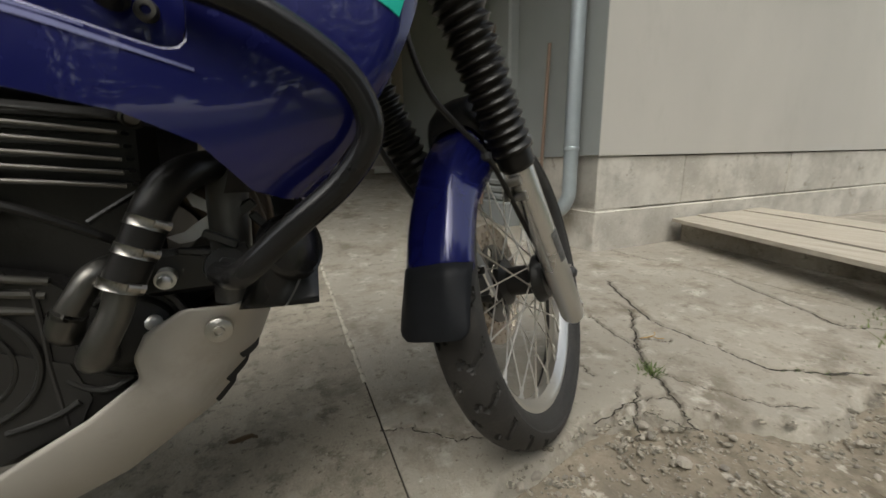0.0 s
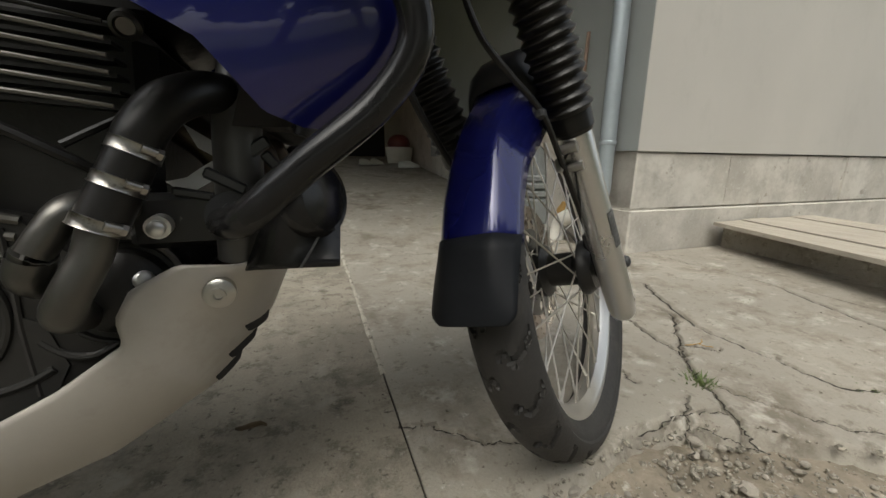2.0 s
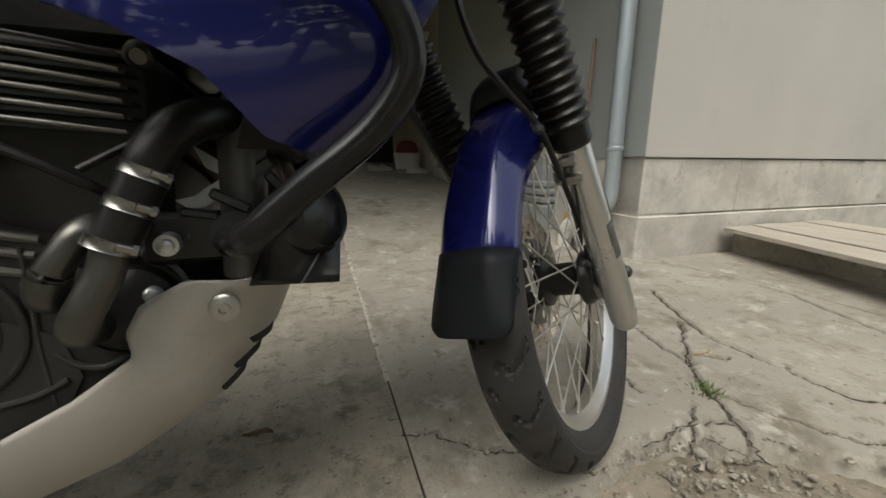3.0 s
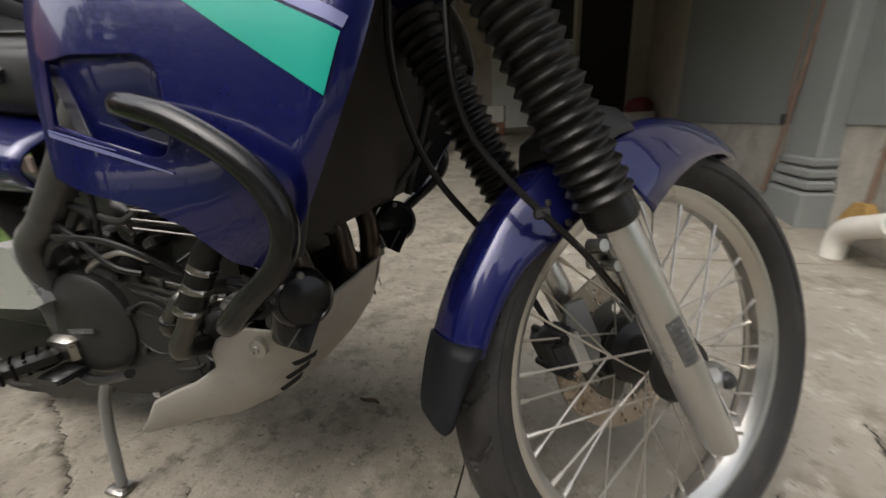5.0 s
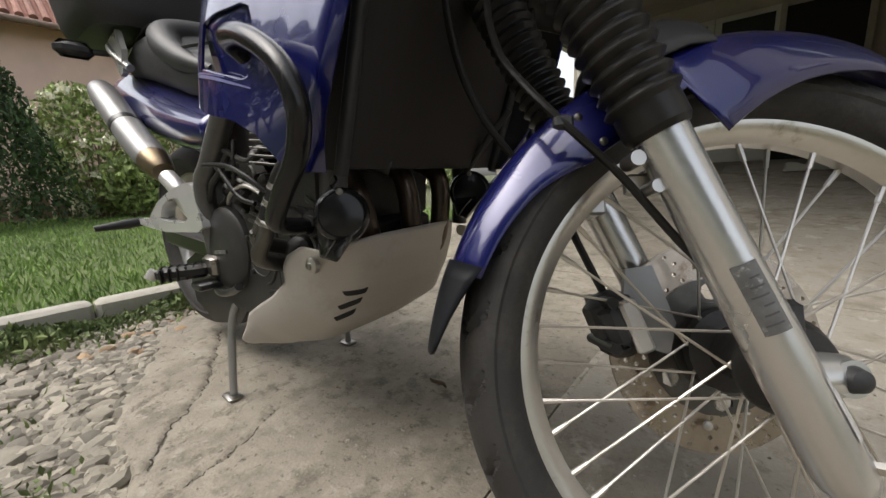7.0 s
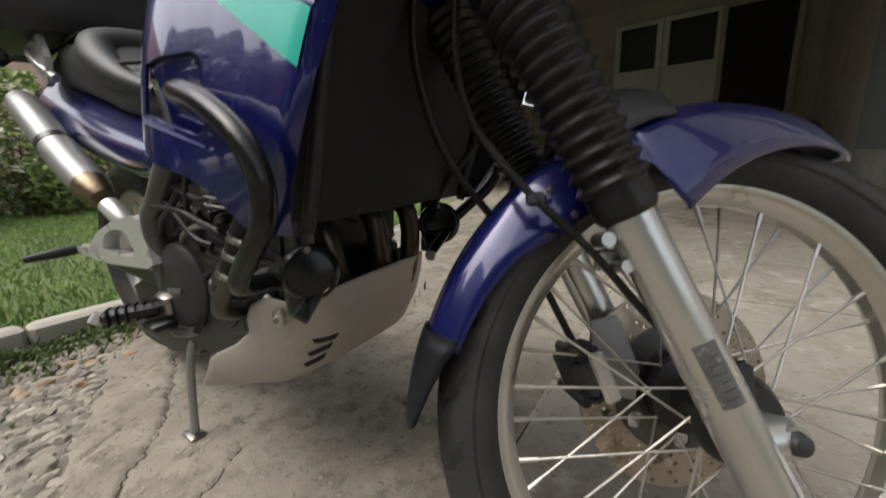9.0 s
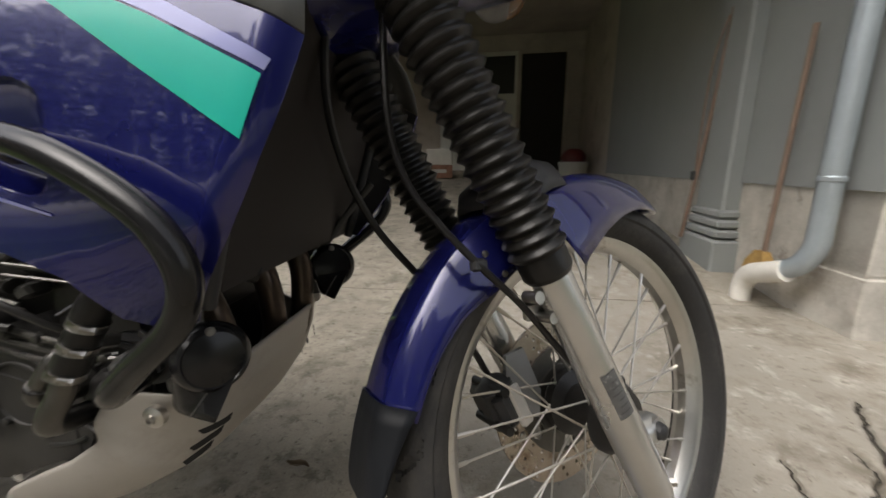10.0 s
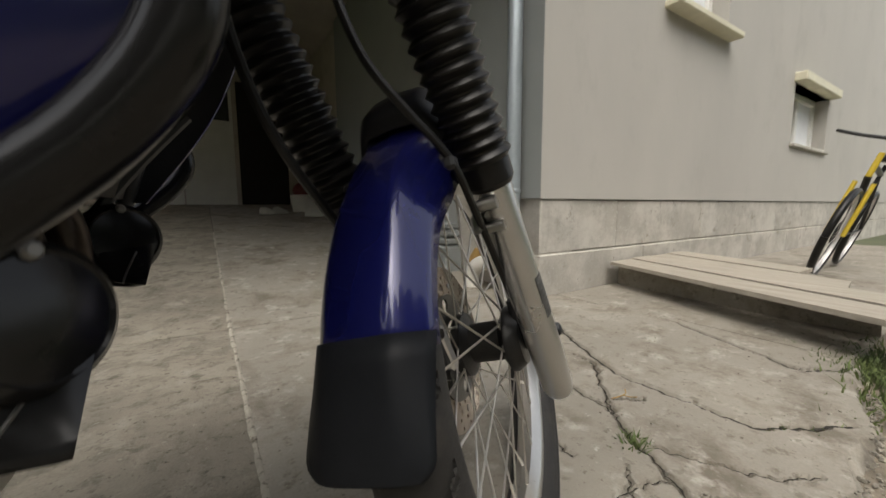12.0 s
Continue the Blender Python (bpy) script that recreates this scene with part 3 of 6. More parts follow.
def tyre_build(rim_r, out_r, half, seg, groove):
    """A tyre round y with a cut tread."""
    rows = 58
    mid, hr = (rim_r + out_r) / 2 - 0.004, (out_r - rim_r) / 2 + 0.004
    rings = []
    for k in range(seg):
        a = 2 * math.pi * k / seg
        ring = []
        for i in range(rows):
            q = math.radians(-152 + 304 * i / (rows - 1))
            r = mid + hr * math.cos(q) * (1 if math.cos(q) > 0 else 1.0)
            y = half * math.sin(q) * (1.06 if abs(q) < 1.6 else 1)
            if groove and abs(q) < 1.25:
                z = abs(q)
                bend = 0.9 * z if z < 0.28 else 0.25 - 1.1 * (z - 0.28) if z < 0.5 else 0.008 + 0.75 * (z - 0.5)
                saw = (k / seg * groove + (0.5 if q < 0 else 0) + bend) % 1
                line = (k / seg * groove + (0.25 if q < 0 else 0.75) + 0.5 * z) % 1
                if (saw < 0.11 and z > 0.05) or (line < 0.07 and z > 0.62):
                    r -= 0.0055
            ring.append((r * math.cos(a), y, r * math.sin(a)))
        rings.append(ring)
    rings.append(rings[0])
    return Build().rings(rings, False)


def wheel(name, r_rim, r_tyre, half_tyre, half_rim, at, label, groove, spokes, hub_r):
    w = part(name, Build().lathe((0, 0, 0), (0, 1, 0), [(r_rim, -half_rim), (r_rim + 0.001, -half_rim + 0.005), (r_rim - 0.013, -half_rim + 0.008), (r_rim - 0.02, -half_rim * 0.35), (r_rim - 0.02, half_rim * 0.35), (r_rim - 0.013, half_rim - 0.008), (r_rim + 0.001, half_rim - 0.005), (r_rim, half_rim), (r_rim - 0.012, half_rim), (r_rim - 0.02, half_rim * 0.8), (r_rim - 0.03, half_rim * 0.3), (r_rim - 0.03, -half_rim * 0.3), (r_rim - 0.02, -half_rim * 0.8), (r_rim - 0.012, -half_rim)], 96, True), ALLOY, bike, label, at)
    part("tyre", tyre_build(r_rim - 0.006, r_tyre, half_tyre, 620 if groove else 96, groove), TYRE, w, "dusty black tyre with a cut tread", sharp=30)
    hub = part("hub", Build().lathe((0, 0, 0), (0, 1, 0), [(0.012, -0.062), (hub_r * 0.8, -0.06), (hub_r, -0.045), (hub_r, -0.038), (hub_r * 0.62, -0.026), (hub_r * 0.62, 0.024), (hub_r, 0.032), (hub_r, 0.046), (hub_r * 0.7, 0.05), (0.012, 0.055)], 32), ENGINE, w, "black hub")
    sp = None
    for k in range(spokes):
        side = -1 if k % 2 else 1
        a = 2 * math.pi * k / spokes
        lead = 0.62 if (k // 2) % 2 else -0.62
        p0 = Vector((hub_r * 0.92 * math.cos(a + lead), side * 0.036, hub_r * 0.92 * math.sin(a + lead)))
        p1 = Vector(((r_rim - 0.03) * math.cos(a), side * 0.006, (r_rim - 0.03) * math.sin(a)))
        bb = Build().rod(p0, p1, 0.0017, n=6)
        pn = p1 + (p0 - p1).normalized() * 0.022
        bb.rod(p1, pn, 0.0034, 0.0028, n=6)
        part("spoke", bb, SPOKE, w)
    return w


def welded(ob):
    """Joins points that lie on one another."""
    bm = bmesh.new()
    bm.from_mesh(ob.data)
    bmesh.ops.remove_doubles(bm, verts=bm.verts, dist=0.0003)
    bm.to_mesh(ob.data)
    bm.free()
    ob.data.polygons.foreach_set("use_smooth", [False] * len(ob.data.polygons))
    return ob


WHEEL = STEER @ Matrix.Translation((0, 0.009, -0.0045))
front = wheel("front_wheel", 0.278, 0.338, 0.044, 0.025, WHEEL, "front wheel with silver alloy rim and wire spokes", 26, 36, 0.052)
# brake disc, on the wheel's left
dsc = Build()
for band, (r0, r1, shift) in enumerate(((0.088, 0.1, 0.5), (0.1, 0.112, 0.0), (0.112, 0.125, 0.5), (0.125, 0.138, 0.0))):
    for k in range(48):
        a0, a1 = 2 * math.pi * (k + shift) / 48, 2 * math.pi * (k + 1 + shift) / 48
        am, rm = (a0 + a1) / 2, (r0 + r1) / 2
        edge = [(r0, a0), (r0, am), (r0, a1), (rm, a1), (r1, a1), (r1, am), (r1, a0), (rm, a0)]
        outer = [(r * math.cos(q), 0, r * math.sin(q)) for r, q in edge]
        if (k + band) % 2:
            dsc.add(outer, [tuple(range(8))])
            continue
        c = Vector((rm * math.cos(am), 0, rm * math.sin(am)))
        inner = [c + (Vector(p) - c).normalized() * 0.0032 for p in outer]
        dsc.add(outer + inner, [(i, (i + 1) % 8, (i + 1) % 8 + 8, i + 8) for i in range(8)])
thicken(welded(part("brake_disc", dsc, DISC_STEEL, front, "drilled steel brake disc", pose(0, 0.064, 0))), 0.005, 0)
carrier = part("disc_carrier", Build().lathe((0, 0.055, 0), (0, 1, 0), [(0.045, 0), (0.058, 0), (0.058, 0.006), (0.045, 0.006)], 32, True), COLLAR_GREY, front, "dull alloy disc carrier")
plate = Build()
for k in range(12):
    a0, a1 = 2 * math.pi * k / 12 + 0.3, 2 * math.pi * (k + 1) / 12 + 0.3
    edge = [(0.056, a0), (0.056, (a0 + a1) / 2), (0.056, a1), (0.074, a1), (0.0895, a1), (0.0895, (a0 + a1) / 2), (0.0895, a0), (0.074, a0)]
    outer = [(r * math.cos(q), 0, r * math.sin(q)) for r, q in edge]
    if k % 2:
        plate.add(outer, [tuple(range(8))])
        continue
    am = (a0 + a1) / 2
    c = Vector((0.073 * math.cos(am), 0, 0.073 * math.sin(am)))
    inner = [c + (Vector(p) - c).normalized() * 0.0125 for p in outer]
    plate.add(outer + inner, [(i, (i + 1) % 8, (i + 1) % 8 + 8, i + 8) for i in range(8)])
thicken(welded(part("carrier_plate", plate, COLLAR_GREY, front, "dull alloy carrier plate with large holes", pose(0, 0.06, 0))), 0.004, 0)
for k in range(6):
    a = 2 * math.pi * k / 6 + 0.3
    part("disc_rivet", Build().lathe((0.102 * math.cos(a), 0.0545, 0.102 * math.sin(a)), (0, -1, 0), [(0.006, 0), (0.006, 0.002), (0.003, 0.003)], 12), STEEL, front)
# speedometer drive on the right of the hub
part("speedometer_drive", Build().lathe((0, -0.046, 0), (0, -1, 0), [(0.036, 0), (0.037, 0.009), (0.032, 0.014), (0.027, 0.011), (0.021, 0.011), (0.019, 0.02), (0.015, 0.022)], 28).box((0.03, 0.02, 0.06), (-0.01, -0.06, 0.04), bevel=0.006), BLACK_PLASTIC, front, "black speedometer drive housing")

# fork
RAKE = Vector((-0.402, 0, 0.916))


def fork_at(z, y):
    return Vector((-0.04 - 0.439 * z, y, z))


fork = part("fork", Build().box((0.075, 0.26, 0.035), fork_at(0.64, 0), Matrix.Rotation(-0.414, 3, "Y"), 0.012).box((0.07, 0.24, 0.03), fork_at(0.86, 0), Matrix.Rotation(-0.414, 3, "Y"), 0.012), BLACK_PLASTIC, bike, "black fork yokes", STEER)
for y in (-0.085, 0.108):
    s = -1 if y < 0 else 1
    leg = part("fork_leg", Build().tube([fork_at(z, y) for z in (-0.102, -0.098, -0.085, -0.03, 0.0, 0.06, 0.16, 0.25)], [0.014, 0.0195, 0.0235, 0.0245, 0.025, 0.0245, 0.0245, 0.0255], 28, 2), FORK_ALLOY, fork, "silver alloy fork slider")
    lug = Build().tube([fork_at(0.0, y), Vector((-0.012, y, 0)), Vector((0.008, y, 0))], [0.022, 0.0205, 0.018], 20, 3)
    lug.rod((0, y - 0.016, 0), (0, y + 0.016, 0), 0.0165, n=20)
    part("axle_lug", lug, FORK_ALLOY, leg)
    part("drain_bolt", Build().rod(fork_at(-0.075, y) + Vector((0.018, s * 0.012, 0)), fork_at(-0.075, y) + Vector((0.026, s * 0.018, 0)), 0.006, n=6), STEEL, leg)
    prof, rr = [], []
    z, k = 0.228, 0
    prof, rr = [fork_at(z, y)], [0.0275]
    prof.append(fork_at(0.234, y)); rr.append(0.031)
    prof.append(fork_at(0.252, y)); rr.append(0.0312)
    z = 0.256
    while z < 0.6:
        prof += [fork_at(z, y), fork_at(z + 0.0055, y), fork_at(z + 0.0072, y), fork_at(z + 0.0125, y)]
        g = 1 + 0.12 * (z - 0.25) / 0.35
        rr += [0.0308 * g, 0.0362 * g, 0.0362 * g, 0.0308 * g]
        z += 0.0146
    part("fork_boot", Build().tube(prof, rr, 28, 1), BLACK_RUBBER, leg, "ribbed black rubber fork gaiter", sharp=24)
    part("fork_tube", Build().rod(fork_at(0.6, y), fork_at(0.9, y), 0.0205, n=20), BLACK_PLASTIC, leg)


def on_leg(z, ang, y=-0.085, r=0.0249):
    """A place on the right slider's skin; ang: from straight ahead round to its right."""
    side = Vector((0, -1, 0))
    ahead = side.cross(RAKE) * -1
    return fork_at(z, y) + (ahead * math.cos(ang) + side * math.sin(ang)) * r


def leg_patch(z0, z1, a0, a1, r, n=8):
    rows = [[on_leg(lerp(z0, z1, i / 6), lerp(a0, a1, j / n), r=r) for j in range(n + 1)] for i in range(7)]
    return Build().rings(rows, False)


fork_leg_right = [o for o in fork.children if o.name.startswith("fork_leg")][0]
part("sticker", leg_patch(0.045, 0.105, 1.35, 2.25, 0.02525), LABEL_GREY, fork_leg_right, "worn grey label with unreadable print")
for i in range(6):
    part("print_bar", leg_patch(0.052 + 0.008 * i, 0.0535 + 0.008 * i, 1.5, 2.1 - 0.12 * (i % 3), 0.0254, 4), LABEL_PRINT, fork_leg_right)
part("reflector", leg_patch(-0.055, 0.0, 0.75, 1.15, 0.0253), REFLECTOR_WHITE, fork_leg_right, "pale honeycomb reflector strip")
# axle
part("axle", Build().rod((0, -0.1, 0), (0, 0.12, 0), 0.009).lathe((0, -0.086, 0), (0, -1, 0), [(0.0155, -0.03), (0.0155, -0.004), (0.0125, 0.0)], 20), STEEL, fork, "steel wheel axle")
part("axle_cap", Build().lathe((0, -0.084, 0), (0, -1, 0), [(0.0125, 0), (0.0135, 0.004), (0.0125, 0.016), (0.0095, 0.025), (0.004, 0.028)], 20), BLACK_PLASTIC, fork, "black plastic axle cap")
# brake caliper behind the left leg
cal = part("brake_caliper", Build().box((0.055, 0.05, 0.085), (-0.132, 0.064, 0.03), Matrix.Rotation(-0.35, 3, "Y"), 0.012).box((0.03, 0.085, 0.06), (-0.14, 0.07, 0.03), Matrix.Rotation(-0.35, 3, "Y"), 0.01), BLACK_PLASTIC, fork, "black brake caliper")
part("pad_carrier", Build().box((0.022, 0.012, 0.07), (-0.118, 0.034, 0.03), Matrix.Rotation(-0.35, 3, "Y"), 0.004), SATIN, cal, "silver pad plate")
part("caliper_bracket", Build().prism([(-0.06, 0.03), (-0.085, 0.105), (-0.12, 0.1), (-0.125, 0.06), (-0.1, 0.0), (-0.07, -0.01)], 0.008, lambda u, v, d: (u, 0.05 + d, v)), MUFFLER, cal, "satin caliper bracket")
for zz in (0.005, 0.06):
    part("slide_pin", Build().rod((-0.15, 0.02, zz), (-0.15, 0.1, zz), 0.007, n=10), BLACK_RUBBER, cal)
part("brake_hose", Build().tube([(-0.14, 0.075, 0.07), (-0.165, 0.08, 0.13), (-0.19, 0.085, 0.19), (-0.237, 0.085, 0.247), (-0.29, 0.082, 0.32), (-0.325, 0.07, 0.4), (-0.34, 0.05, 0.5), (-0.32, 0.03, 0.64)], 0.0055, 8, 6), BLACK_RUBBER, fork, "black rubber brake hose")
part("speedometer_cable", Build().tube([(-0.03, -0.062, 0.05), (-0.07, -0.062, 0.08), (-0.118, -0.066, 0.127), (-0.173, -0.068, 0.196), (-0.228, -0.07, 0.252), (-0.258, -0.05, 0.3), (-0.282, -0.03, 0.352), (-0.292, -0.022, 0.42), (-0.285, -0.02, 0.52), (-0.27, -0.02, 0.64)], 0.0045, 8, 6), BLACK_RUBBER, fork, "thin black speedometer cable")

# front mudguard
def guard_section(a, r, half, drop, n=21):
    """A row across the guard at the wheel angle a (degrees, 0 ahead, 90 up)."""
    q = radians(a)
    row = []
    for j in range(n):
        s = -1 + 2 * j / (n - 1)
        d = drop * (0.1 * abs(s) + 0.9 * max(0.0, (abs(s) - 0.5) / 0.5) ** 1.7)
        rr = r - d
        row.append((rr * math.cos(q), s * half * 0.95 + 0.007 + 0.004 * min(1, max(0, (a - 100) / 30)), rr * math.sin(q)))
    return row


secs = [(56, 0.352, 0.02, 0.006), (60, 0.356, 0.042, 0.022), (70, 0.361, 0.062, 0.045), (80, 0.362, 0.074, 0.065), (90, 0.362, 0.084, 0.085), (100, 0.361, 0.09, 0.105), (107, 0.36, 0.092, 0.118), (109, 0.36, 0.076, 0.06), (116, 0.359, 0.068, 0.066), (124, 0.358, 0.064, 0.072), (132, 0.358, 0.061, 0.07), (142, 0.358, 0.0605, 0.05), (152, 0.359, 0.061, 0.04), (163, 0.361, 0.0615, 0.034)]
fine_secs = []
for i in range(len(secs) - 1):
    for k in range(4):
        fine_secs.append(tuple(lerp(secs[i][m], secs[i + 1][m], k / 4) for m in range(4)))
fine_secs.append(secs[-1])
guard = thicken(part("mudguard", Build().rings([guard_section(*s) for s in fine_secs], False), BLUE, bike, "glossy blue front mudguard", STEER, sharp=60), 0.003, 0)
thicken(part("mud_flap", Build().rings([guard_section(161 + 16.4 * t, 0.3645 + 0.008 * t, 0.0605 * (1 - 0.22 * max(0, t - 0.86) ** 2 / 0.02), 0.036 - 0.031 * t) for t in (0, 0.2, 0.4, 0.6, 0.8, 0.87, 0.92, 0.96, 0.985, 1.0)], False), FLAP, guard, "dull black rubber mud flap", sharp=60), 0.004, 0)
thicken(part("guard_brace", Build().rings([guard_section(a, r, h, d) for a, r, h, d in ((97, 0.366, 0.05, 0.03), (99, 0.385, 0.058, 0.04), (104, 0.396, 0.064, 0.05), (110, 0.398, 0.067, 0.055), (116, 0.39, 0.066, 0.055), (119, 0.366, 0.062, 0.045))], False), BLACK_PLASTIC, guard, "black fork brace arched over the guard", sharp=60), 0.004, 0)
for y in (-1, 1):
    for sx, sz in ((-0.18, 0.235), (-0.205, 0.262)):
        part("guard_screw", Build().lathe((sx, y * 0.0615 + 0.009, sz), (0, y, 0), [(0.0045, 0), (0.0045, 0.0015), (0.002, 0.003)], 12), COLLAR_GREY, guard)
    br = Build().box((0.03, 0.012, 0.022), fork_at(0.185, y * 0.062) + Vector((-0.03, 0, 0)), bevel=0.003)
    br.rod(fork_at(0.205, y * 0.068) + Vector((-0.035, 0, 0)), fork_at(0.205, y * 0.092) + Vector((-0.035, 0, 0)), 0.0075, n=12)
    br.rod(fork_at(0.178, y * 0.068) + Vector((-0.03, 0, 0)), fork_at(0.178, y * 0.092) + Vector((-0.03, 0, 0)), 0.0065, n=12)
    part("guard_bracket", br, STEEL, guard, "bright bolts on the guard bracket")
part("cable_clip", Build().box((0.02, 0.012, 0.014), (-0.226, -0.068, 0.251), bevel=0.003), BLACK_PLASTIC, guard)

def cut(ob, build):
    """Cuts a shape out of an object's mesh for good."""
    tool = new("tool", build.mesh("tool", SHADE_SEAM_BLACK))
    tool.parent = ob.parent
    tool.matrix_basis = ob.matrix_basis
    m = ob.modifiers.new("cut", "BOOLEAN")
    m.operation, m.object, m.solver = "DIFFERENCE", tool, "EXACT"
    bpy.context.view_layer.update()
    me = bpy.data.meshes.new_from_object(ob.evaluated_get(bpy.context.evaluated_depsgraph_get()))
    ob.modifiers.clear()
    ob.data = me
    bpy.data.objects.remove(tool)
    me.set_sharp_from_angle(angle=radians(40))
    return ob


# fairing sides
FRONTE = [(-0.52, 0.515), (-0.492, 0.54), (-0.469, 0.57), (-0.458, 0.595), (-0.438, 0.628), (-0.42, 0.663), (-0.397, 0.722), (-0.378, 0.77)]


def fairing_r(F, U):
    """How far out the fairing's side stands."""
    e = np.interp(U, [p[1] for p in FRONTE], [p[0] for p in FRONTE])
    roll = max(0.0, 0.022 - (e - F))
    rear = max(0.0, -0.66 - F)
    fore = min(1.0, max(0.0, (F + 0.62) / 0.12))
    low = 7.0 * max(0.0, 0.625 - U) ** 2 + 4.5 * fore * fore * max(0.0, 0.67 - U) ** 2
    flare = np.interp(F, [-0.66, -0.58, -0.52, -0.47, -0.41], [0.27, 0.274, 0.28, 0.288, 0.301])
    return flare - 0.55 * (U - 0.68) ** 2 - 16 * roll ** 2 - 0.2 * low - 1.6 * rear ** 2


def fairing_grid(side, lo, hi, n, m, lift=0.0, bow=0.0):
    """A patch of the side; lo and hi give the lower and upper edge as (F, U) by s."""
    P = [[lerp(lo(i / n), hi(i / n), j / m) + np.array((bow * (i / n) ** 6 * math.sin(math.pi * j / m), 0)) for j in range(m + 1)] for i in range(n + 1)]
    return Build().rings([[s3(side, p[0], fairing_r(p[0], p[1]) + lift, p[1]) for p in row] for row in P], False)


LOWER = [(-0.765, 0.622), (-0.718, 0.605), (-0.65, 0.588), (-0.604, 0.566), (-0.568, 0.527), (-0.54, 0.518), (-0.512, 0.52)]
UPPER = [(-0.79, 0.915), (-0.66, 0.868), (-0.56, 0.832), (-0.46, 0.79), (-0.38, 0.754)]
SCOOP = [(-0.742, 0.672), (-0.715, 0.664), (-0.69, 0.655), (-0.66, 0.646), (-0.63, 0.6365), (-0.616, 0.6335), (-0.606, 0.635), (-0.6, 0.641), (-0.597, 0.65), (-0.595, 0.67), (-0.597, 0.705), (-0.605, 0.722), (-0.625, 0.732), (-0.7, 0.738), (-0.742, 0.738)]


def decal(name, side, lo, hi, lift, mat, parent, label, n=24, m=4):
    return part(name, fairing_grid(side, lambda s: along(lo, s), lambda s: along(hi, s), n, m, lift), mat, parent, label, sharp=60)


for side in (1, -1):
    fair = thicken(part("fairing_side", fairing_grid(side, lambda s: along(LOWER, s), lambda s: along(UPPER, s), 56, 40, bow=0.016), BLUE, bike, "glossy blue fairing panel", sharp=60), 0.004, 0)
    cut(fair, Build().rings([[s3(side, F, R, U) for F, U in SCOOP] for R in (0.2, 0.34)]))
    decal("teal_stripe", side, [(-0.7, 0.866), (-0.6, 0.796), (-0.519, 0.738), (-0.426, 0.675)], [(-0.7, 0.87), (-0.6, 0.819), (-0.505, 0.775), (-0.407, 0.721)], 0.0035, TEAL, fair, "teal green stripe", 30, 8)
    decal("lilac_stripe", side, [(-0.69, 0.868), (-0.6, 0.8215), (-0.505, 0.777), (-0.405, 0.7235)], [(-0.69, 0.88), (-0.6, 0.842), (-0.505, 0.793), (-0.4, 0.732)], 0.0035, SILVER_DECAL, fair, "lilac silver stripe")
    decal("silver_line", side, [(-0.755, 0.664), (-0.68, 0.643), (-0.598, 0.6185)], [(-0.755, 0.669), (-0.68, 0.6475), (-0.598, 0.6205)], 0.0035, SILVER_DECAL, fair, "pale painted line")
    # Pale strip painting the sky light caught by the scoop's lower ledge.
    decal("silver_wedge", side, [(-0.755, 0.6695), (-0.72, 0.66), (-0.66, 0.6435)], [(-0.755, 0.6715), (-0.72, 0.6625), (-0.66, 0.645)], 0.0036, SILVER_DECAL, fair, "pale painted glint along the scoop's lower lip")
    if side < 0:
        part("fairing_liner", fairing_grid(side, lambda s: along(LOWER, s), lambda s: along(UPPER, s), 20, 14, -0.007, 0.014), BLACK_PLASTIC, fair, "black inner liner")
    # the rolled lip of the scoop and its floor
    part("scoop_lip", Build().tube([s3(side, F, fairing_r(F, U) - 0.001, U) for F, U in SCOOP[:11]], 0.003, 8, 2), BLUE, fair)
    inner = Build().rings([[s3(side, F, fairing_r(F, 0.742) - 0.0022 - dip * min(1.0, (-0.585 - F) / 0.03), U) for U, dip in ((0.618, 0.027), (0.645, 0.025), (0.67, 0.02), (0.69, 0.0145), (0.71, 0.008), (0.728, 0.003), (0.744, 0.0))] for F in (-0.75, -0.72, -0.69, -0.66, -0.63, -0.615, -0.6, -0.587)], False)
    thicken(part("scoop_floor", inner, BLUE, fair, "smoothly recessed glossy blue scoop", sharp=60), 0.003, 0)
    part("scoop_bolt", Build().lathe(s3(side, -0.624, 0.247, 0.672), (0, -side, 0.1), [(0.009, -0.006), (0.009, 0.003), (0.0072, 0.005), (0.004, 0.005), (0.0035, 0.001)], 20), COLLAR_GREY, fair, "silver bolt with a hexagon socket")
    # dark shoulder above the stripes
    rows = []
    for i in range(25):
        p = along(UPPER, i / 24)
        R0 = fairing_r(p[0], p[1])
        rows.append([s3(side, p[0] - 0.10 * k * k * (i / 24), lerp(R0, 0.05, k ** 1.7), p[1] + 0.002 + 0.16 * math.sin(k * math.pi / 2)) for k in (0, 0.15, 0.3, 0.45, 0.6, 0.8, 1.0)])
    tankside = thicken(part("tank_shoulder", Build().rings(rows, False), SHOULDER, bike, "grey upper fairing with a white edged sticker", sharp=60), 0.004, 0)

    def shoulder(s, k, lift):
        p = along(UPPER, s)
        R0 = fairing_r(p[0], p[1])
        return s3(side, p[0] - 0.10 * k * k * s, lerp(R0, 0.05, k ** 1.7) + lift, p[1] + 0.002 + lift * 0.6 + 0.16 * math.sin(k * math.pi / 2))

